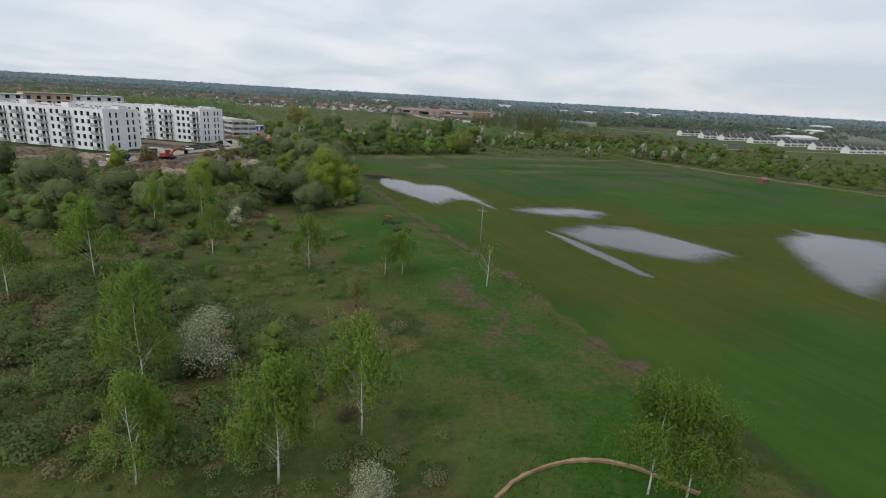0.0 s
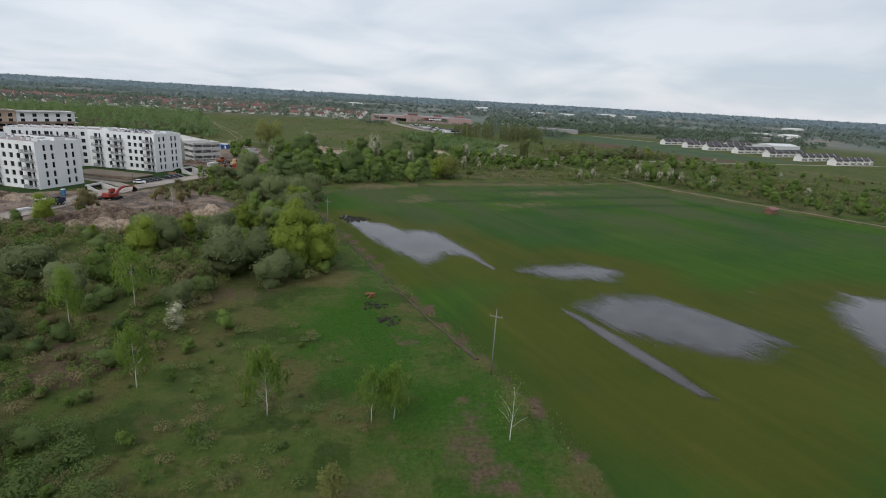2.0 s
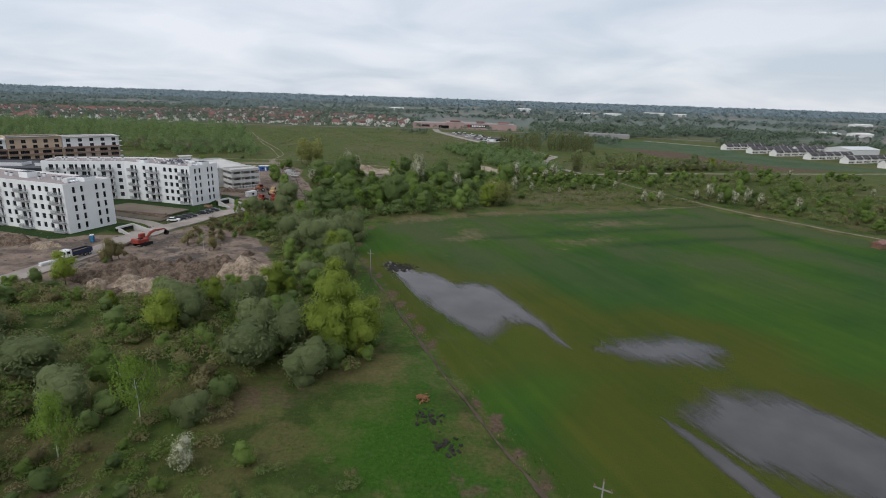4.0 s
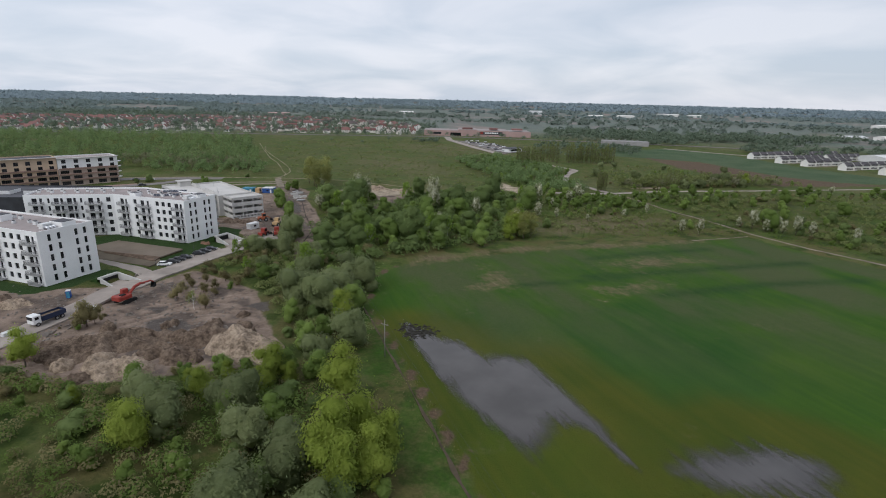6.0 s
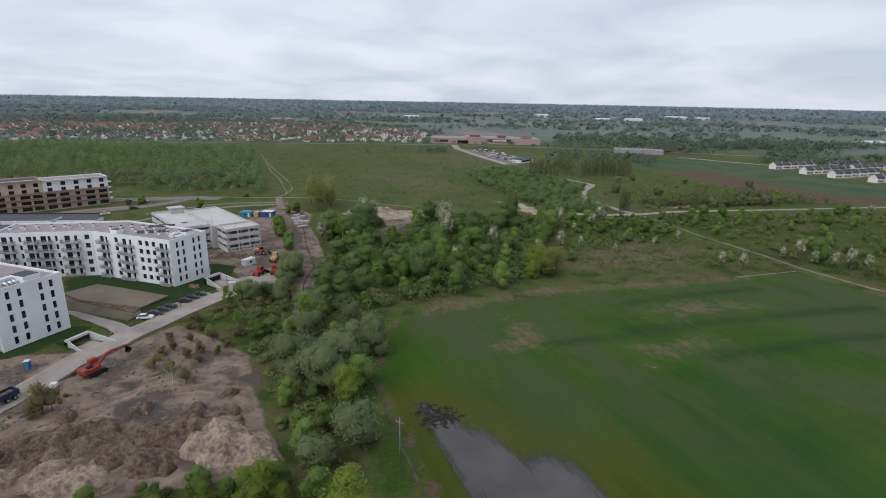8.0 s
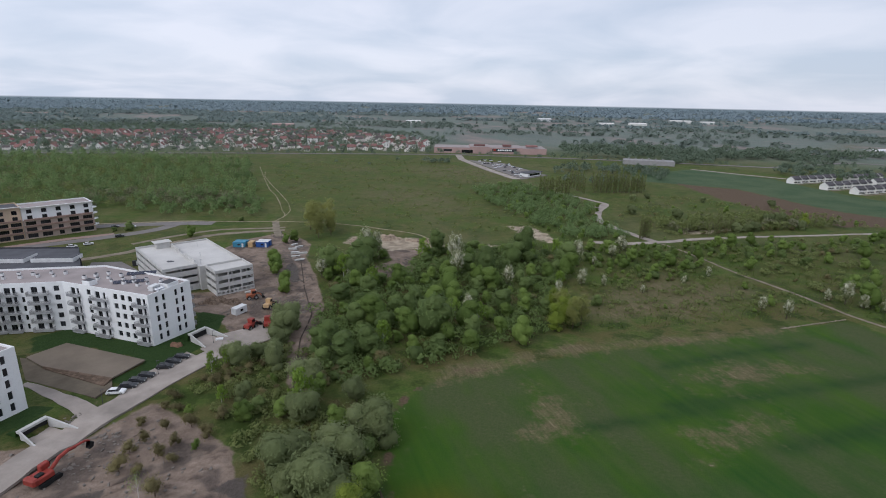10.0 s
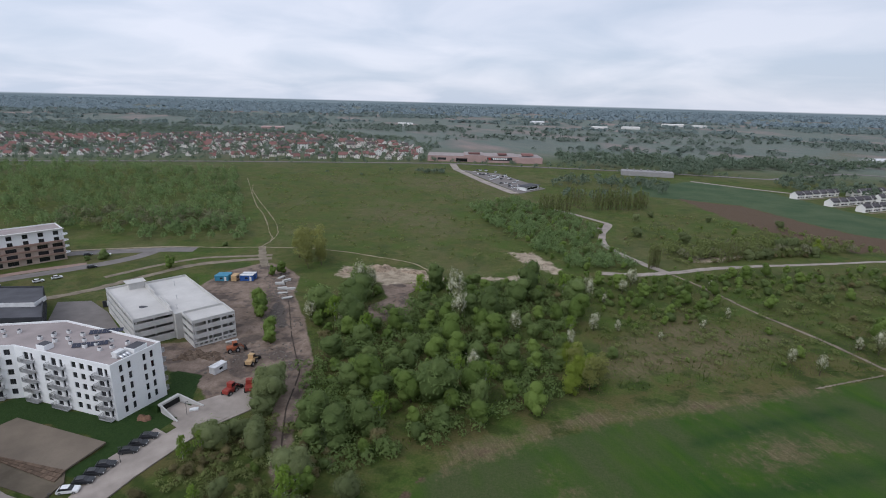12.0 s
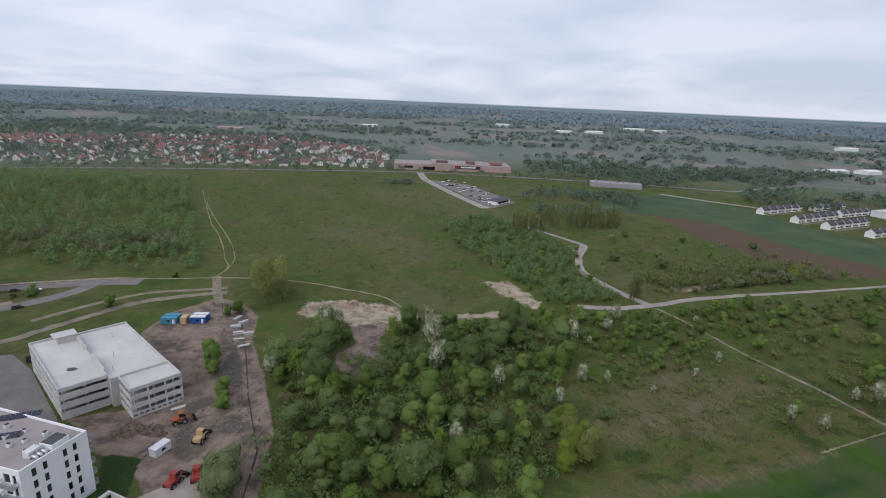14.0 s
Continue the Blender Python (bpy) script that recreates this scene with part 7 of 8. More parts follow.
def mound(cx, cy, rx, ry, h, turn, seed, mat, label):
    """A dumped heap: steep lumpy sides, gullies and a ragged foot."""
    n, rows = (110, 40) if rx > 6.5 and cy < 190 else ((64, 20) if rx > 4.5 else (44, 12))
    s = Shape()
    z0 = min(lie(cx + dx, cy + dy) for dx in (-rx, 0, rx) for dy in (-ry, 0, ry)) - 0.3
    cs, sn = math.cos(turn), math.sin(turn)
    t = np.repeat(np.arange(rows + 1) / rows, n)
    a = np.tile(2 * math.pi * np.arange(n) / n, rows + 1)
    edge = 1 + 0.9 * (fbm(np.cos(a) * 1.6 + seed * 7.3, np.sin(a) * 1.6, seed, 3) - 0.5)
    x, y = np.cos(a) * (1 - t) * edge * rx, np.sin(a) * (1 - t) * edge * ry
    lump = fbm(x / 2.2 + seed, y / 2.2, seed + 3, 5) - 0.5
    big = fbm(x / 7.0 + seed, y / 7.0, seed + 9, 2) - 0.5
    crest = 0.5 - np.abs(fbm(x / 3.4 + seed * 3, y / 3.4, seed + 17, 4) - 0.5) * 2
    z = h * (1 - (1 - t) ** 1.6) * (0.9 + 1.3 * big) + (lump * 2.2 + crest * 1.8) * np.minimum(1, t * 4)
    vs = list(zip((cx + x * cs - y * sn).tolist(), (cy + x * sn + y * cs).tolist(), (z0 + np.maximum(z, 0) + 0.25 * t).tolist()))
    s.v = vs
    s.f = [(j * n + i, j * n + (i + 1) % n, (j + 1) * n + (i + 1) % n, (j + 1) * n + i) for j in range(rows) for i in range(n)]
    tagged(new("earth_mound", s.mesh("earth_mound", mat, True)), label, "earth mound", "heaps of dumped earth")


mound(-64, 176, 11.5, 6.5, 4.6, -0.35, 1, M_MOUND_SAND, "heap of pale dumped sand and earth")
mound(-74, 181, 9, 6, 3.0, 0.4, 2, M_MOUND, "heap of brown dumped earth")
mound(-95, 174, 14, 8, 3.4, 0.5, 3, M_MOUND, "broad heap of brown dumped earth")
mound(-86, 164, 7, 5, 2.8, 0.2, 4, M_MOUND_SAND, "heap of pale dumped sand and earth")
mound(-104, 169, 8, 4, 2.2, 0.3, 5, M_MOUND, "heap of brown dumped earth")
mound(-80, 172, 8, 4.5, 2.0, -0.1, 6, M_MOUND, "heap of brown dumped earth")
mound(-146, 196, 10, 4, 1.8, 0.2, 7, M_MOUND, "low heap of dug-out earth")
mound(-160, 193, 9, 5, 2.2, 0.1, 8, M_MOUND, "low heap of dug-out earth")
mound(-134, 194, 6, 3, 1.2, 0.1, 9, M_MOUND_SAND, "low heap of pale sand")
mound(-121, 291, 6, 3.5, 1.5, 0.7, 10, M_MOUND, "low heap of dug-out earth")
mound(-114, 293, 5, 3, 1.1, 0.2, 11, M_MOUND, "low heap of dug-out earth")
mound(-76, 391, 9, 4, 1.6, 0.1, 12, M_MOUND_SAND, "low bank of pale sand")
mound(-58, 388, 7, 3, 1.4, -0.2, 13, M_MOUND_SAND, "low bank of pale sand")
mound(-90, 386, 6, 4, 1.2, 0.6, 14, M_MOUND_SAND, "low bank of pale sand")
mound(-115.5, 257.5, 2.2, 1.6, 0.7, 0, 15, M_PLANK, "small heap of red-brown soil")

rm = random.Random(12)
for cx, cy in ((-107, 172), (-98, 165), (-91, 160.5), (-84.5, 168), (-85, 176), (-81, 180), (-72, 170), (-93, 180), (-77, 187), (-100, 182), (-70, 188), (-66, 183), (-103, 177), (-88, 187), (-73, 195), (-92, 168)):
    r = rm.uniform(2.2, 4.4)
    sandy = rm.random() < 0.3
    mound(cx, cy, r, r * rm.uniform(0.6, 0.9), r * rm.uniform(0.4, 0.65), rm.uniform(0, 3), 20 + int(-cx), M_MOUND_SAND if sandy else M_MOUND,
          "small heap of pale dumped sand" if sandy else "small heap of brown dumped earth")

# ---- machines and vehicles ----


def wheel(parent, x, y, r, w, z=None):
    z = r if z is None else z
    ob = part("wheel", Shape().tube([(x, y - w / 2, z), (x, y + w / 2, z)], [r, r], 12), M_BLACK, parent, "black tyre")
    part("rim", Shape().tube([(x, y - w / 2 - 0.012, z), (x, y + w / 2 + 0.012, z)], [r * 0.55, r * 0.55], 8), M_RAIL, ob)


def excavator(x, y, z, turn):
    ob = thing("excavator", stand(x, y, z, turn, 1.15), "red tracked excavator with its arm stretched out", "excavator")
    for side in (-1, 1):
        ring = [(-1.9, 0.25), (-1.6, 0.02), (1.6, 0.02), (1.9, 0.25), (1.9, 0.6), (1.6, 0.85), (-1.6, 0.85), (-1.9, 0.6)]
        s = Shape()
        y0, y1 = side * 1.25 - 0.28, side * 1.25 + 0.28
        s.add([(a, y0, b) for a, b in ring] + [(a, y1, b) for a, b in ring], [tuple(range(7, -1, -1)), tuple(range(8, 16))] + [(i, (i + 1) % 8, 8 + (i + 1) % 8, 8 + i) for i in range(8)])
        part("track", s, M_BLACK, ob, "muddy steel track")
    part("turntable", Shape().tube([(0, 0, 0.7), (0, 0, 1.05)], [0.7, 0.7], 12), M_BLACK, ob)
    part("body", Shape().box(-2.3, 0.9, -1.3, 1.3, 1.05, 1.95, None, 0.15), M_RED, ob)
    part("counterweight", Shape().box(-2.7, -1.6, -1.3, 1.3, 1.1, 2.2, None, 0.25), M_RED, ob)
    cab = part("cab", Shape().box(-0.2, 1.4, 0.25, 1.25, 1.96, 3.0, None, 0.15), M_RED, ob)
    part("window", Shape().box(0.1, 1.43, 0.32, 1.28, 2.25, 2.85), M_GLASS, cab)
    part("hood", Shape().box(-1.6, -0.4, -0.8, 0.1, 1.96, 2.25, None, 0.08), M_BLACK, ob)
    part("boom", Shape().tube([(0.8, -0.3, 1.6), (2.6, -0.3, 2.9), (4.3, -0.3, 3.2), (5.6, -0.3, 2.9)], [0.30, 0.36, 0.32, 0.24], 6), M_RED, ob, "red bent boom")
    part("stick", Shape().tube([(5.4, -0.3, 3.05), (7.4, -0.3, 2.9), (8.2, -0.3, 2.4)], [0.22, 0.22, 0.16], 6), M_RED, ob)
    part("cylinder", Shape().tube([(1.4, -0.3, 1.7), (3.2, -0.3, 2.75)], [0.12, 0.09], 6), M_RAIL, ob, "steel hydraulic ram")
    s = Shape().add([(8.0, -0.8, 2.4), (8.6, -0.8, 2.0), (8.4, -0.8, 1.2), (7.6, -0.8, 1.1), (8.0, 0.2, 2.4), (8.6, 0.2, 2.0), (8.4, 0.2, 1.2), (7.6, 0.2, 1.1)],
                    [(3, 2, 1, 0), (4, 5, 6, 7), (0, 1, 5, 4), (1, 2, 6, 5), (2, 3, 7, 6)])
    part("bucket", s, M_BLACK, ob, "steel digging bucket")


excavator(-107.5, 199.6, lie(-107.5, 199.6) + 0.05, 1.35)


def tipper(x, y, z, turn):
    ob = thing("tipper_truck", stand(x, y, z, turn), "tipper truck with white cab and navy body", "truck")
    cab = part("cab", Shape().box(2.0, 3.9, -1.2, 1.2, 0.7, 2.8, None, 0.14), M_CARWHITE, ob, "white cab")
    part("windscreen", Shape().box(3.88, 3.93, -1.0, 1.0, 1.7, 2.5), M_GLASS, cab)
    part("window", Shape().box(2.6, 3.5, -1.22, 1.22, 1.75, 2.45), M_GLASS, cab)
    part("chassis", Shape().box(-3.8, 3.6, -0.5, 0.5, 0.6, 0.95), M_BLACK, ob)
    s = Shape().box(-3.9, 1.8, -1.25, 1.25, 1.0, 1.12)
    for x0, x1, y0, y1 in ((-3.9, 1.8, -1.25, -1.17), (-3.9, 1.8, 1.17, 1.25), (1.72, 1.8, -1.17, 1.17), (-3.9, -3.82, -1.17, 1.17)):
        s.box(x0, x1, y0, y1, 1.12, 2.15)
    part("tipper_body", s, M_NAVY, ob, "navy steel tipping body")
    part("load", Shape().box(-3.7, 1.6, -1.1, 1.1, 1.13, 1.8, None, 0.3), M_MOUND, ob)
    for wx in (2.9, -1.6, -2.9):
        for wy in (-1.05, 1.05):
            wheel(ob, wx, wy, 0.5, 0.32)


tipper(-117.6, 185.0, 0.33, -1.85)


def car(paint, label):
    ob = thing("parked_car", Matrix(), label, "car", "cars parked by the road")
    prof = [(-2.1, 0.35), (2.1, 0.35), (2.15, 0.7), (1.9, 0.85), (1.0, 0.98), (-1.9, 1.0), (-2.15, 0.8)]
    s = Shape()
    k = len(prof)
    s.add([(a, -0.88, b) for a, b in prof] + [(a, 0.88, b) for a, b in prof], [tuple(range(k)), tuple(range(2 * k - 1, k - 1, -1))] + [(i, k + i, k + (i + 1) % k, (i + 1) % k) for i in range(k)])
    part("body", s, paint, ob)
    g = Shape().add([(1.0, -0.8, 0.97), (0.3, -0.66, 1.44), (-1.3, -0.66, 1.46), (-1.85, -0.8, 0.99), (1.0, 0.8, 0.97), (0.3, 0.66, 1.44), (-1.3, 0.66, 1.46), (-1.85, 0.8, 0.99)],
                    [(0, 1, 2, 3), (7, 6, 5, 4), (0, 4, 5, 1), (2, 6, 7, 3)])
    part("window", g, M_GLASS, ob, "dark car glass")
    part("roof", Shape().box(-1.3, 0.3, -0.66, 0.66, 1.44, 1.5, None, 0.04), paint, ob)
    part("headlight", Shape().box(2.05, 2.16, -0.8, -0.45, 0.62, 0.78), M_VENT, ob)
    part("headlight", Shape().box(2.05, 2.16, 0.45, 0.8, 0.62, 0.78), M_VENT, ob)
    for wx in (1.35, -1.35):
        for wy in (-0.8, 0.8):
            wheel(ob, wx, wy, 0.33, 0.2)
    return Kind(ob)


WHITE_CAR = car(M_CARWHITE, "white hatchback parked beside the road")
DARK_CAR = car(M_CARDARK, "dark car parked beside the road")
for i, (x, y) in enumerate(((-113.6, 230.3), (-112.6, 233.4), (-112.1, 236.2), (-111.4, 239.0), (-109.4, 244.2), (-108.8, 247.0), (-108.0, 250.0))):
    (WHITE_CAR if i == 0 else DARK_CAR).at(stand(x - 1.3, y, lie(x - 1.3, y) + 0.06, 0.25))
slab("pavement", [(-118.6, 228), (-111.5, 227), (-104, 251), (-110, 254)], 0.09 + 0.02, M_CONCRETE, "gravelled parking strip beside the road")
WHITE_CAR.at(stand(-222, 394.6, 0.12, 0.4))
for x, y, c in ((-223.7, 352, 1), (-219.4, 357.5, 1), (-215, 374.2, 0), (-231, 393, 0), (-246, 331, 1), (-236, 343, 0)):
    (WHITE_CAR if c else DARK_CAR).at(stand(x, y, 0.12, 0.85))


def container(x, y, turn, mat, label, long=6.0, tall=2.6, lid=None):
    ob = thing("site_container", stand(x, y, lie(x, y) - 0.05, turn), label, "container", "site containers")
    body = Shape()
    body.box(-long / 2, long / 2, -1.2, 1.2, 0.12, tall, None, 0.05)
    for i in range(int(long / 1.0)):
        xx = -long / 2 + 0.3 + i * 1.0
        part("rib", Shape().box(xx, xx + 0.22, -1.24, -1.203, 0.2, tall - 0.1), mat, ob)
    part("body", body, mat, ob)
    part("base", Shape().box(-long / 2 + 0.1, long / 2 - 0.1, -1.1, 1.1, 0, 0.118), M_BLACK, ob)
    part("roof", Shape().box(-long / 2 - 0.05, long / 2 + 0.05, -1.25, 1.25, tall + 0.004, tall + 0.12, None, 0.03), lid or mat, ob)
    part("window", Shape().box(-0.6, 0.6, -1.26, -1.243, 1.1, 1.9), M_GLASS, ob)
    part("door", Shape().box(1.4, 2.3, -1.26, -1.243, 0.15, 2.15), M_VENT, ob)


container(-145.4, 365.0, 0.1, M_TURQ, "turquoise site office container")
container(-145.4, 368.0, 0.1, M_TURQ, "turquoise site office container")
container(-139.8, 366.5, 1.6, M_TAN, "tan steel container on the muddy yard", 4.0)
container(-134.2, 366.6, 0.1, M_BLUE, "blue container with a white roof", 6.0, 2.8, M_VENT)
container(-134.2, 369.6, 0.1, M_BLUE, "blue container with a white roof", 6.0, 2.8, M_VENT)
container(-108.0, 284.0, 1.2, M_VENT, "small white site cabin", 5.0, 2.5)


def toilet(x, y):
    ob = thing("portable_toilet", stand(x, y, lie(x, y), 0.4), "blue plastic portable toilet on bare ground", "portable toilet")
    part("cabin", Shape().box(-0.55, 0.55, -0.55, 0.55, 0.1, 2.1, None, 0.06), M_BLUE, ob)
    part("door", Shape().box(-0.38, 0.38, -0.59, -0.553, 0.2, 1.95), M_TURQ, ob)
    part("roof", Shape().box(-0.6, 0.6, -0.6, 0.6, 2.104, 2.3, None, 0.12), M_VENT, ob, "pale translucent roof")
    part("skid", Shape().box(-0.5, 0.5, -0.5, 0.5, 0, 0.098), M_BLACK, ob)


toilet(-123.2, 199.2)


def loader(x, y, turn, mat, label, bucket_up=True):
    ob = thing("loader", stand(x, y, lie(x, y), turn, 1.3), label, "construction machine", "machines on the muddy yard")
    part("body", Shape().box(-1.9, 0.4, -0.85, 0.85, 0.7, 1.6, None, 0.12), mat, ob)
    cab = part("cab", Shape().box(-0.5, 0.7, -0.7, 0.7, 1.6, 2.7, None, 0.1), mat, ob)
    part("window", Shape().box(-0.35, 0.73, -0.73, 0.73, 1.8, 2.5), M_GLASS, cab)
    for side in (-0.5, 0.5):
        part("arm", Shape().tube([(0.2, side, 1.4), (1.5, side, 1.6 if bucket_up else 1.0), (2.4, side, 0.7)], [0.13, 0.13, 0.1], 5), mat, ob)
    part("bucket", Shape().add([(2.3, -1.0, 0.2), (3.1, -1.0, 0.15), (2.6, -1.0, 1.0), (2.3, -1.0, 0.9), (2.3, 1.0, 0.2), (3.1, 1.0, 0.15), (2.6, 1.0, 1.0), (2.3, 1.0, 0.9)],
                               [(3, 2, 1, 0), (4, 5, 6, 7), (0, 1, 5, 4), (2, 3, 7, 6), (3, 0, 4, 7)]), M_BLACK, ob)
    for wx in (-1.3, 0.6):
        for wy in (-0.85, 0.85):
            wheel(ob, wx, wy, 0.62, 0.4)


loader(-98.6, 272.4, 1.3, M_RED, "red loader with raised arms on the muddy yard")
loader(-94.0, 274.6, 1.9, M_RED, "red tractor with a trailer on the muddy yard", False)
loader(-99.4, 289.0, 1.5, M_TAN, "pale yellow dumper on the muddy yard", False)
loader(-108.6, 297.0, 0.6, M_ORANGE, "orange digger beside the car park")


def board_stack(x, y, turn, n, label, mat=M_CONCRETE_WALL, long=4.0):
    ob = thing("slab_stack", stand(x, y, lie(x, y), turn), label, "building material", "stacked building material")
    rr = random.Random(int(x * 7 + y))
    for k in range(n):
        o, w = rr.uniform(-0.25, 0.25), rr.uniform(-0.15, 0.15)
        part("slab", Shape().box(-long / 2 + o, long / 2 + o, -0.6 + w, 0.6 + w, 0.004 + k * 0.22, 0.2 + k * 0.22, None, 0.02), mat, ob)


for i, (x, y, t, n) in enumerate(((-117.5, 363, 0.3, 5), (-114, 357, 0.4, 5), (-110.5, 357.5, 0.5, 4), (-116, 368, 0.9, 4), (-112, 352, 0.2, 3), (-108, 346, 0.6, 3), (-113, 304, 0.7, 3), (-120, 372, 1.2, 3))):
    board_stack(x, y, t, n, "stack of pale concrete slabs on muddy ground")
board_stack(-113.5, 189.5, 0.5, 4, "stack of pale pallets beside the road", M_TAN, 1.4)
board_stack(-111.8, 193.0, 0.2, 5, "stack of pale pallets beside the road", M_VENT, 1.4)
board_stack(-104.5, 262.6, 0.4, 3, "heap of white sacks beside the ramp", M_VENT, 2.2)
board_stack(-120.5, 177.5, 1.2, 5, "white van-sized pallet stack by the road", M_VENT, 3.6)


def rubble(spots, seed, label, mat=M_RUBBLE):
    """Broken stones and slabs lying about, too many to count."""
    rr = random.Random(seed)
    s = Shape()
    at = [(cx + rr.gauss(0, r), cy + rr.gauss(0, r)) for cx, cy, r, n in spots for _ in range(n)]
    zs = terrain(np.array([p[0] for p in at]), np.array([p[1] for p in at]))
    for (x, y), z in zip(at, zs):
        a, w, l, h = rr.uniform(0, 3.1), rr.uniform(0.08, 0.4), rr.uniform(0.12, 0.6), rr.uniform(0.1, 0.35)
        m = Matrix.Translation((x, y, z - 0.05)) @ Matrix.Rotation(a, 4, "Z") @ Matrix.Rotation(rr.uniform(-0.3, 0.3), 4, "X")
        vs = [(-l + rr.uniform(0, .1), -w, 0), (l, -w + rr.uniform(0, .1), 0), (l - rr.uniform(0, .15), w, 0), (-l, w, 0), (-l * 0.8, -w * 0.7, h), (l * 0.75, -w * 0.8, h * 0.9), (l * 0.8, w * 0.7, h), (-l * 0.7, w * 0.8, h * 0.8)]
        s.add([m @ Vector(v) for v in vs], [(4, 5, 6, 7), (0, 1, 5, 4), (1, 2, 6, 5), (2, 3, 7, 6), (3, 0, 4, 7)])
    tagged(new("rubble", s.mesh("rubble", mat)), label, "rubble", kind="stuff")


rubble([(-110, 330, 3, 60), (-114, 350, 4, 110), (-118, 366, 4, 120), (-122, 376, 3, 60), (-104, 318, 3, 40), (-98, 322, 3, 40), (-62, 340, 4, 60), (-58, 350, 3, 50)], 1, "broken slabs and stones on churned mud")
rubble([(-105, 206, 4, 50), (-100, 212, 4, 50), (-90, 200, 7, 60), (-96, 190, 7, 60), (-84, 186, 6, 50), (-110, 222, 2, 25), (-116, 219, 1.6, 60), (-106, 214, 1.6, 30), (-76, 178, 6, 40), (-112, 180, 2, 40), (-115, 176, 2, 40)], 2, "stones and scraps over the dug-up site")
rubble([(-140, 190, 9, 70), (-156, 188, 8, 60), (-126, 196, 4, 40), (-110, 292, 4, 40), (-104, 298, 4, 30), (-94, 300, 4, 40), (-86, 290, 3, 30)], 3, "stones and scraps over the dug-up site")
rubble([(-28, 191, 1.6, 90), (-24.5, 193, 1.4, 50), (-30, 194, 1.3, 40), (-13, 118, 1.0, 24), (-10, 112, 1.2, 24)], 4, "dark wet clods of earth at the edge of the flood", M_CLOD)
# flat strip: the shade inside the trench is put into its dark colour
ribbon("trench", [(-121.3, 378.5), (-104.9, 339.4), (-93.9, 310.7), (-82.7, 285.6), (-80, 265.9), (-76.4, 252.6), (-73.2, 241.2), (-69, 228)], 0.42, M_TRENCH, "narrow dark cable trench", "trench", lift=0.1, jitter=0.05)

# ---- poles and wires ----


def power_pole(x, y, h, turn):
    ob = thing("power_pole", stand(x, y, lie(x, y) - 0.1, turn), "grey concrete power pole with crossarm and insulators", "power pole", "power line poles")
    part("pole", Shape().tube([(0, 0, 0), (0, 0, h)], [0.12, 0.075], 8), M_POLE, ob, "", True)
    part("crossarm", Shape().box(-0.95, 0.95, -0.06, 0.06, h - 1.05, h - 0.93), M_POLE, ob)
    for xx, zz in ((-0.85, h - 0.928), (0.85, h - 0.928), (0.0, h + 0.002)):
        part("insulator", Shape().tube([(xx, 0, zz), (xx, 0, zz + 0.14), (xx, 0, zz + 0.28)], [0.07, 0.1, 0.06], 8), M_PLANK, ob, "brown porcelain insulator")
    return [ob.matrix_basis @ Vector(p) for p in ((-0.85, 0, h - 0.68), (0.85, 0, h - 0.68), (0, 0, h + 0.25))]


line_turn = math.atan2(-39, 83.5) 
ends = [power_pole(-71, 261, 8.8, line_turn), power_pole(-32.6, 177.2, 8.8, line_turn), power_pole(6.6, 93.8, 10.2, line_turn), power_pole(45.8, 10.3, 9.5, line_turn)]
for a, b in zip(ends, ends[1:]):
    for p, q in zip(a, b):
        pts = [p.lerp(q, t) - Vector((0, 0, 1.4 * 4 * t * (1 - t))) for t in (i / 14 for i in range(15))]
        tagged(new("power_cable", Shape().tube(pts, [0.007] * 15, 3).mesh("power_cable", M_FRAME)), "thin sagging power line cable between poles", "cable", "power line cables")


def lamp_post(x, y, h, turn):
    ob = thing("street_lamp", stand(x, y, lie(x, y), turn), "slim dark street lamp beside the new road", "street lamp", "street lamps")
    part("post", Shape().tube([(0, 0, 0), (0, 0, h)], [0.08, 0.05], 6), M_FRAME, ob)
    part("head", Shape().box(-0.1, 0.6, -0.12, 0.12, h, h + 0.1, None, 0.03), M_FRAME, ob)


for x, y in ((-110.3, 240.5), (-105, 260), (-114.5, 225)):
    lamp_post(x, y, 4.2, 0.4)
for x, y in ((-130, 368.5), (-127, 374), (-148, 349)):
    lamp_post(x, y, 6.5, 1.0)

# ---- small things of the fields ----
shed = thing("field_shed", stand(142.0, 239.3, lie(142, 239.3), 0.5), "small brown wooden shed with a rusty roof beside the field", "shed")
part("wall", Shape().box(-2.2, 2.2, -1.6, 1.6, 0, 2.0, None, 0.05), M_PLANK, shed)
part("roof", Shape().add([(-2.5, -1.95, 1.9), (2.5, -1.95, 1.9), (2.5, 0, 2.9), (-2.5, 0, 2.9), (2.5, 1.95, 1.9), (-2.5, 1.95, 1.9)], [(0, 1, 2, 3), (3, 2, 4, 5), (1, 4, 2), (0, 3, 5)]), M_TILE, shed, "rusty red sheet roof")
part("door", Shape().box(-0.5, 0.5, -1.66, -1.603, 0, 1.8), M_BROWNWALL, shed)
heap = Shape()
rr = random.Random(4)
for _ in range(40):
    a, r = rr.uniform(0, 6.28), rr.uniform(0, 1.3)
    x, y = -14.2 + math.cos(a) * r, 122.8 + math.sin(a) * r
    z = lie(x, y) + 0.35 * (1 - r / 1.5)
    heap.tube([(x - 0.5 * math.cos(a * 3), y - 0.5 * math.sin(a * 3), z), (x + 0.5 * math.cos(a * 3), y + 0.5 * math.sin(a * 3), z + 0.2)], [0.12, 0.05], 4)
tagged(new("straw_heap", heap.mesh("straw_heap", M_STRAW)), "small heap of orange-brown rotting straw on grass", "straw heap")

# ---- town, store and terraces ----


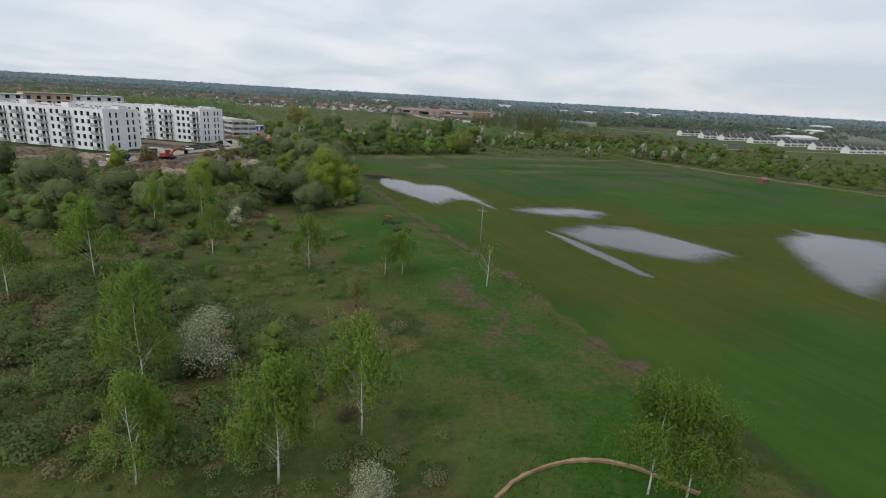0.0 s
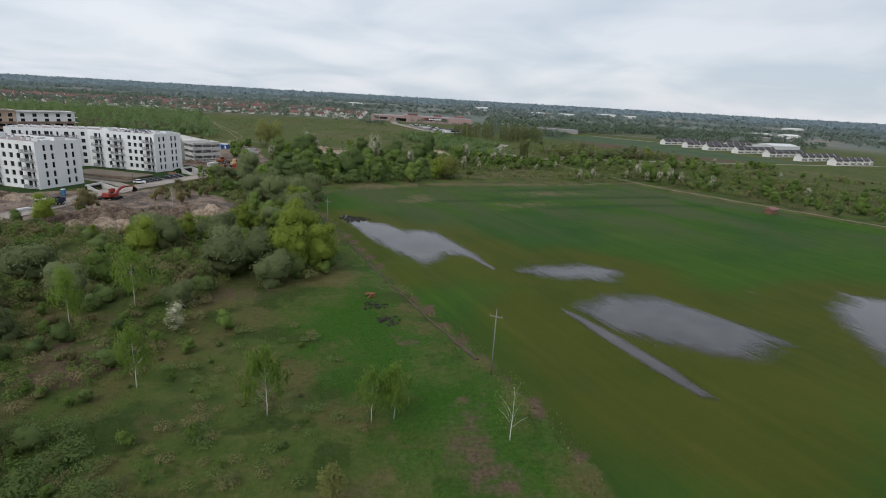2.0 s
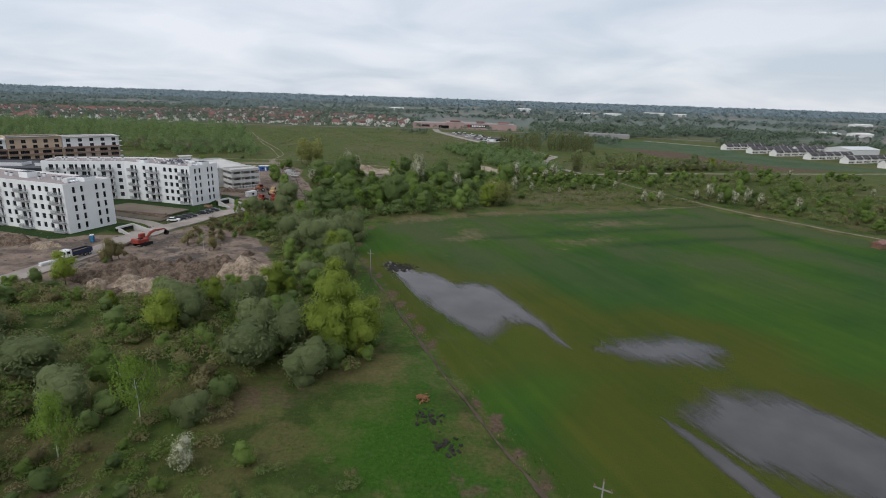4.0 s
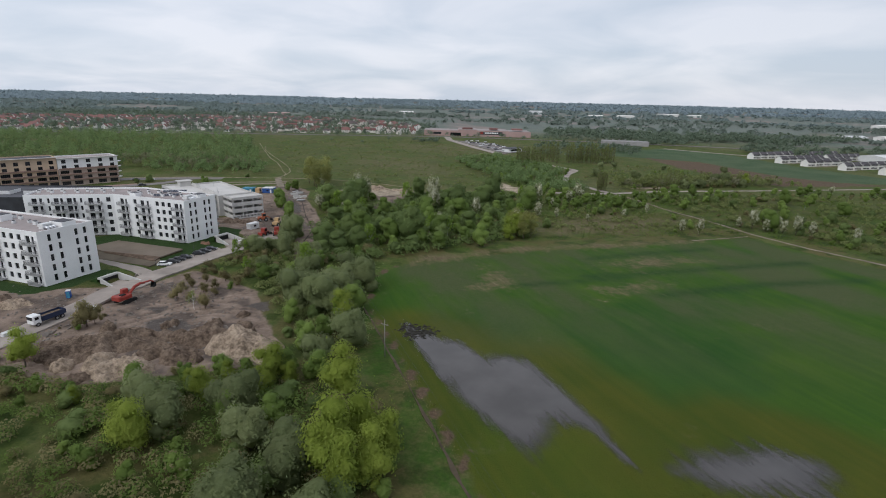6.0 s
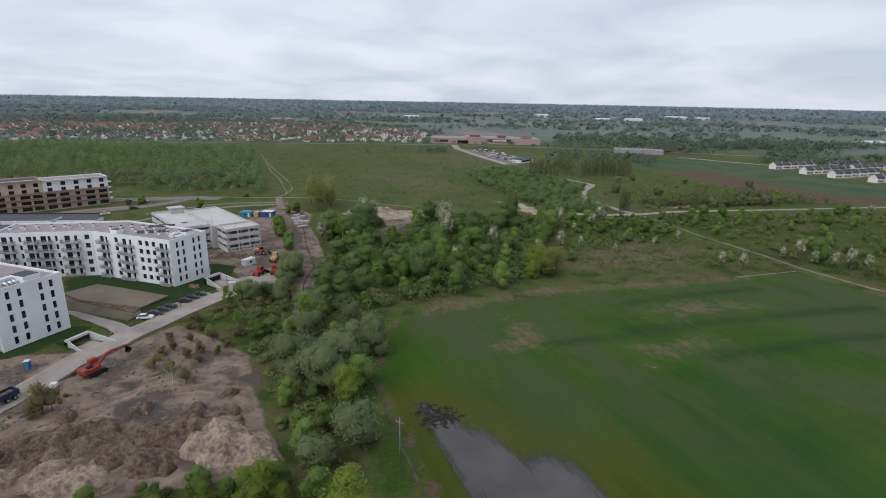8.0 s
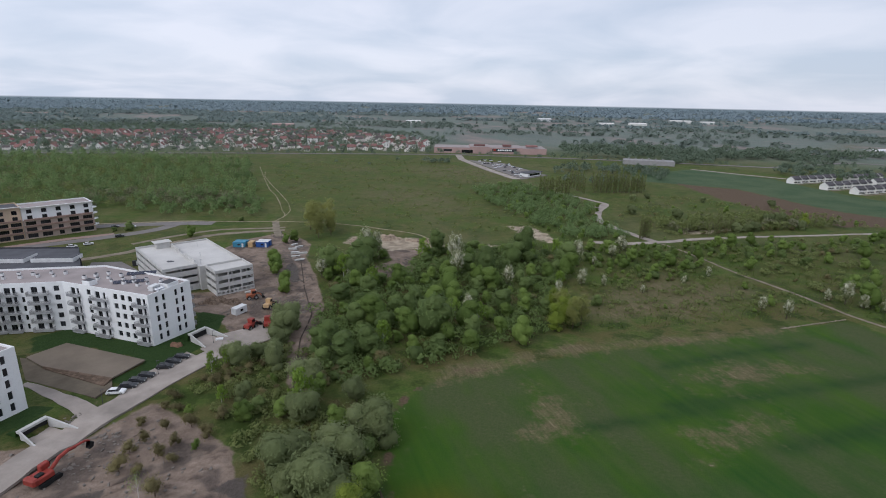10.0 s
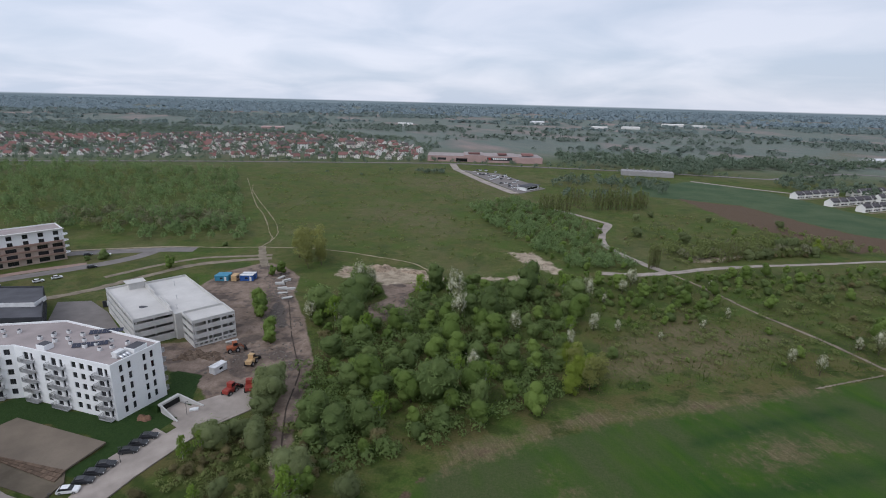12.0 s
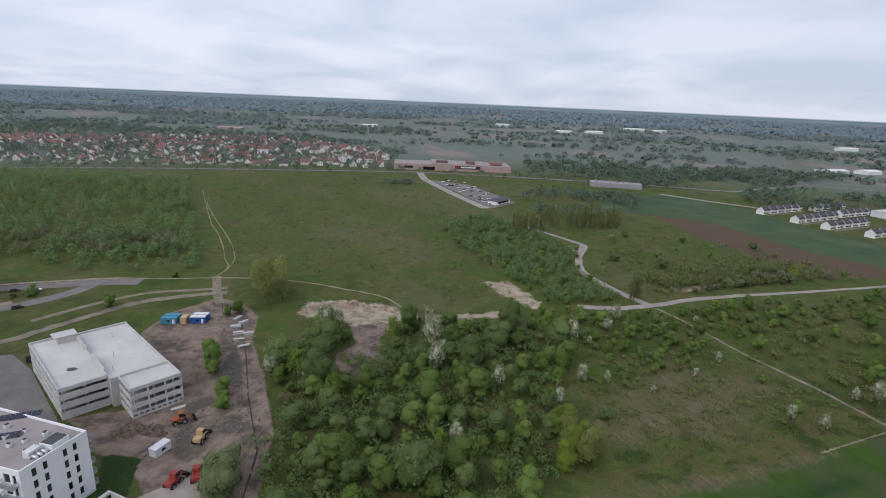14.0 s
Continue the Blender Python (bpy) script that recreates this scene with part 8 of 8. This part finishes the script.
def gable_house(name, lx, ly, eave, ridge, wall_mat, roof_mat, label, category, group, rows=2, chimney=True):
    """A house with a saddle roof, windows set into both long walls and a chimney."""
    ob = thing(name, Matrix(), label, category, group)
    s = Shape().add([(-lx, -ly, 0), (lx, -ly, 0), (lx, ly, 0), (-lx, ly, 0), (-lx, -ly, eave), (lx, -ly, eave), (lx, ly, eave), (-lx, ly, eave), (-lx, 0, ridge - 0.1), (lx, 0, ridge - 0.1)],
                    [(0, 1, 5, 4), (2, 3, 7, 6), (1, 2, 6, 9, 5), (3, 0, 4, 8, 7)])
    part("wall", s, wall_mat, ob)
    o, t = 0.45, 0.22
    sl = (ridge - eave) / ly
    prof = [(-ly - o, eave - o * sl), (0, ridge), (ly + o, eave - o * sl), (ly + o, eave - o * sl + t), (0, ridge + t), (-ly - o, eave - o * sl + t)]
    r = Shape().add([(-lx - o, a, b) for a, b in prof] + [(lx + o, a, b) for a, b in prof],
                    [(0, 1, 7, 6), (1, 2, 8, 7), (2, 3, 9, 8), (3, 4, 10, 9), (4, 5, 11, 10), (5, 0, 6, 11), (0, 5, 4, 1), (1, 4, 3, 2), (6, 7, 10, 11), (7, 8, 9, 10)])
    part("roof", r, roof_mat, ob)
    if chimney:
        part("chimney", Shape().box(lx * 0.3, lx * 0.3 + 0.7, -0.35, 0.35, ridge - 0.6, ridge + 0.9), M_BROWNWALL, ob)
    w = Shape()
    for side in (-1, 1):
        for k in range(rows):
            for xx in (-lx * 0.55, lx * 0.1, lx * 0.6):
                y0, y1 = sorted((side * (ly - 0.05), side * (ly + 0.04)))
                w.box(xx - 0.6, xx + 0.6, y0, y1, 0.9 + k * 2.8, 2.2 + k * 2.8)
    for xs in (-1, 1):
        x0, x1 = sorted((xs * (lx - 0.05), xs * (lx + 0.04)))
        for k in range(rows):
            for yy in (-ly * 0.45, ly * 0.45):
                w.box(x0, x1, yy - 0.55, yy + 0.55, 0.9 + k * 2.8, 2.2 + k * 2.8)
    part("window", w, M_GLASS, ob, "dark windows")["kind"] = "stuff"
    return Kind(ob)


TOWN = [gable_house("town_house", 6.0, 4.8, 5.4, 9.6, M_HOUSEWALL, M_TILE, "pale rendered house with a red tiled roof", "house", "houses of the town"),
        gable_house("town_house", 5.0, 4.6, 3.6, 8.4, M_HOUSEWALL, M_TILE, "low pale house with a steep red roof", "house", "houses of the town", 1),
        gable_house("town_house", 7.5, 5.0, 5.6, 9.0, M_HOUSEWALL, M_TILE_GREY, "pale rendered house with a grey roof", "house", "houses of the town"),
        gable_house("town_house", 5.5, 4.4, 5.2, 9.8, M_TERRACE, M_TILE, "white rendered house with a red tiled roof", "house", "houses of the town"),
        gable_house("town_house", 9.0, 5.4, 8.2, 11.6, M_TERRACE, M_TILE, "long white house of three storeys with a red roof", "house", "houses of the town", 3)]
rt = random.Random(21)
town_poly = [(-690, 752), (-530, 790), (-363, 834), (-163, 872), (-106, 900), (-110, 1000), (-150, 1110), (-300, 1250), (-480, 1280), (-700, 1160), (-900, 1060), (-860, 800)]
cand = [(rt.uniform(-900, -100), rt.uniform(750, 1280)) for _ in range(9000)]
sd = inside(town_poly, np.array([c[0] for c in cand]), np.array([c[1] for c in cand]))
placed = []
for (x, y), d in zip(cand, sd):
    if d < 2 or len(placed) > 520:
        continue
    if any((x - a) ** 2 + (y - b) ** 2 < 14.5 ** 2 for a, b in placed):
        continue
    if float(fbm(np.array([x / 60]), np.array([y / 40]), 8, 2)[0]) < 0.33:
        continue
    placed.append((x, y))
placed.sort(key=lambda p: p[1] - 0.24 * p[0])
back_rows = placed[205:]
for x, y in placed[:205]:
    TOWN[rt.choices(range(5), (3, 2, 4, 3, 0.7))[0]].at(stand(x, y, 0, rt.choice((0.24, 0.24 + 1.57)) + rt.uniform(-0.1, 0.1), rt.uniform(0.72, 1.0)))


def joined_houses(spots, seed):
    """The back rows of the town, past counting: walls and saddle roofs in one mesh."""
    rr = random.Random(seed)
    s = Shape()
    slots = []
    for x, y in spots:
        lx, ly, e, r = rr.uniform(4.5, 7), rr.uniform(4, 5), rr.uniform(3.4, 6), rr.uniform(8, 10)
        m = Matrix.Translation((x, y, -0.1)) @ Matrix.Rotation(rr.choice((0.24, 1.81)), 4, "Z")
        s.add([m @ Vector(v) for v in ((-lx, -ly, 0), (lx, -ly, 0), (lx, ly, 0), (-lx, ly, 0), (-lx, -ly, e), (lx, -ly, e), (lx, ly, e), (-lx, ly, e), (-lx, 0, r - 0.1), (lx, 0, r - 0.1))],
              [(0, 1, 5, 4), (2, 3, 7, 6), (1, 2, 6, 9, 5), (3, 0, 4, 8, 7)])
        s.add([m @ Vector(v) for v in ((-lx - .4, -ly - .4, e - .3), (lx + .4, -ly - .4, e - .3), (lx + .4, 0, r), (-lx - .4, 0, r), (lx + .4, ly + .4, e - .3), (-lx - .4, ly + .4, e - .3))], [(0, 1, 2, 3), (3, 2, 4, 5)])
        tile = 1 if rr.random() < 0.55 else 2
        slots += [0, 0, 0, 0, tile, tile]
    me = s.mesh("houses", M_HOUSEWALL)
    me.materials.append(M_TILE)
    me.materials.append(M_TILE_GREY)
    me.polygons.foreach_set("material_index", slots)
    tagged(new("houses", me), "back rows of small town houses with red and grey roofs", "houses", kind="stuff")


joined_houses(back_rows, 3)


def terrace_house(lx, ly, eave, ridge, label):
    """A terraced house, its ridge along the row, with white party walls standing a little proud of the grey roof."""
    ob = gable_house("terraced_house", lx, ly, eave, ridge, M_TERRACE, M_SLATE, label, "house", "terraced houses", 2, False).ob
    sl = (ridge - eave) / ly
    prof = [(-ly - 0.5, 0), (ly + 0.5, 0), (ly + 0.5, eave - 0.5 * sl + 0.3), (0, ridge + 0.3), (-ly - 0.5, eave - 0.5 * sl + 0.3)]
    s = Shape().add([(lx - 0.02, y, z) for y, z in prof] + [(lx + 0.12, y, z) for y, z in prof],
                    [(4, 3, 2, 1, 0), (5, 6, 7, 8, 9)] + [(i, (i + 1) % 5, 5 + (i + 1) % 5, 5 + i) for i in range(5)])
    part("party_wall", s, M_TERRACE, ob)
    return Kind(ob)


TERRACE = terrace_house(2.75, 3.4, 4.5, 7.2, "white terraced house with a steep grey roof")


def terrace(x0, y0, x1, y1, pitch):
    ln = math.hypot(x1 - x0, y1 - y0)
    n = int(ln / pitch)
    a = math.atan2(y1 - y0, x1 - x0)
    for i in range(n + 1):
        t = i * pitch / ln
        back = 0.7 if i % 2 else 0.0
        TERRACE.at(stand(x0 + (x1 - x0) * t - math.sin(a) * back, y0 + (y1 - y0) * t + math.cos(a) * back, -0.3 * (i % 2), a + math.pi, 1.0))


terrace(281, 662, 336, 690, 5.9)
for ax, ay, bx, by in ((279, 661, 334, 689), (289, 625, 343, 652), (301, 602, 354, 628)):
    ribbon("pavement", [(ax + 3.2, ay - 6.2), (bx + 3.2, by - 6.2)], 3.0, M_DIRT, "trodden front yards of the terraced houses", "pavement", lift=0.15, jitter=0.6)
terrace(291, 626, 345, 653, 5.9)
terrace(303, 603, 356, 629, 5.9)
terrace(322, 578, 378, 605, 5.9)
terrace(338, 550, 392, 577, 5.9)
terrace(352, 690, 398, 712, 5.9)
terrace(358, 662, 404, 684, 5.9)
terrace(350, 520, 404, 546, 5.9)
terrace(362, 492, 416, 518, 5.9)

store = thing("store_building", Matrix(), "long salmon-coloured store with low flat roofs and a dark sign band", "store")
S0, S1 = Vector((-96, 884)), Vector((66, 892))
sd_ = (S1 - S0).normalized()
sm = Matrix(((sd_.x, -sd_.y, 0, S0.x), (sd_.y, sd_.x, 0, S0.y), (0, 0, 1, 0), (0, 0, 0, 1)))
for x0, x1, h, deep in ((0, 52, 8.0, 46), (52.02, 80, 9.6, 50), (80.02, 128, 8.6, 52), (128.02, 162, 8.0, 48)):
    part("wall", Shape().box(x0, x1, 0, deep, 0, h, sm), M_PINK, store)
    part("roof", Shape().box(x0 + 0.4, x1 - 0.4, 0.4, deep - 0.4, h + 0.004, h + 0.3, sm), M_ROOF, store)
part("shop_window", Shape().box(40, 56, -0.12, -0.004, 0.4, 5.0, sm), M_GLASS, store)
part("shop_window", Shape().box(14, 26, -0.12, -0.004, 2.4, 5.6, sm), M_GLASS, store)
sign = part("sign", Shape().box(84, 119, -0.35, -0.004, 3.2, 7.2, sm), M_BLACKWALL, store, "dark sign band")
for k in range(8):
    part("sign_bar", Shape().box(92 + k * 2.6, 93.9 + k * 2.6, -0.42, -0.354, 4.4, 6.4, sm), M_SIGN, sign, "pale bar on the sign")
part("sign_mark", Shape().box(85.5, 89.5, -0.42, -0.354, 3.9, 6.8, sm), M_RED, sign, "red square on the sign")
for x0, x1 in ((58, 74), (100, 112), (134, 150)):
    part("roof_plant", Shape().box(x0, x1, 8, 22, 9.95, 12.2, sm), M_TILE, store)

depot = thing("depot_hall", stand(182, 800, 0, -0.2), "low grey industrial hall with rows of vents", "hall")
part("wall", Shape().box(-30, 30, -9, 9, 0, 5.5, None, 0.1), M_GREYBAY, depot)
part("roof", Shape().box(-29.7, 29.7, -8.7, 8.7, 5.504, 5.7), M_GREYBAY, depot)
for k in range(6):
    part("vent", Shape().box(-24 + k * 8, -22.6 + k * 8, -3, 3, 5.704, 7.4), M_GREYBAY, depot)
for x, y, turn, lx, ly, h, mat, lab in ((640, 1060, 0.3, 26, 12, 6, M_VENT, "grey metal hall far across the fields"), (715, 1075, 0.3, 18, 12, 6, M_TERRACE, "white metal hall far across the fields"),
                                        (425, 670, 0.4, 24, 14, 6, M_VENT, "grey metal hall behind the terraces"),
                                        (785, 2419, 0.2, 45, 12, 9, M_TERRACE, "white hall far on the plain"), (870, 2360, 0.2, 30, 12, 8, M_TERRACE, "white hall far on the plain"),
                                        (400, 2035, 0.1, 26, 12, 7, M_TERRACE, "white hall far on the plain"), (525, 2100, 0.1, 30, 12, 7, M_TERRACE, "white hall far on the plain"),
                                        (212, 2270, 0.1, 24, 20, 12, M_VENT, "grey storage dome hall far on the plain"), (-560, 1520, 0.2, 28, 10, 5, M_PINK, "long salmon-coloured hall behind the town"),
                                        (-260, 1900, 0.2, 24, 10, 7, M_TERRACE, "white hall far on the plain"), (1150, 1700, 0.2, 30, 12, 8, M_TERRACE, "white hall far on the plain")):
    hb = thing("far_hall", stand(x, y, lie(x, y) - 0.2, turn), lab, "hall", "halls on the plain")
    part("wall", Shape().box(-lx, lx, -ly, ly, 0, h, None, 0.1), mat, hb)
    part("roof", Shape().add([(-lx - .4, -ly - .4, h), (lx + .4, -ly - .4, h), (lx + .4, 0, h + 2.4), (-lx - .4, 0, h + 2.4), (lx + .4, ly + .4, h), (-lx - .4, ly + .4, h)],
                             [(0, 1, 2, 3), (3, 2, 4, 5), (1, 4, 2), (0, 3, 5)]), mat, hb)


def far_car(paint, label):
    ob = thing("far_car", Matrix(), label, "car", "cars in the store car park")
    part("body", Shape().box(-2.1, 2.1, -0.88, 0.88, 0.25, 0.95, None, 0.15), paint, ob)
    part("window", Shape().box(-1.6, 0.8, -0.75, 0.75, 0.952, 1.45, None, 0.25), M_GLASS, ob)
    return Kind(ob)


FAR_CARS = [far_car(M_CARWHITE, "white car in a distant car park"), far_car(M_CARDARK, "dark car in a distant car park")]
rt = random.Random(33)
for _ in range(44):
    a, b = rt.uniform(0.05, 0.95), rt.uniform(0.1, 0.9)
    x, y = 14 + (-44 - 14) * a + 28 * b, 634 + (794 - 634) * a + 34 * b
    FAR_CARS[rt.random() < 0.5].at(stand(x, y, 0.36, 0.9))
kiosk = thing("kiosk", stand(24, 662, 0.35, 0.9), "low white service building beside the car park", "kiosk")
part("wall", Shape().box(-12, 12, -5, 5, 0, 3.6, None, 0.05), M_WHITE, kiosk)
part("roof", Shape().box(-13, 13, -6, 6, 3.604, 4.0), M_ROOF_DARK, kiosk)
part("window", Shape().box(-9, 9, -5.1, -5.004, 0.8, 2.8), M_GLASS, kiosk)
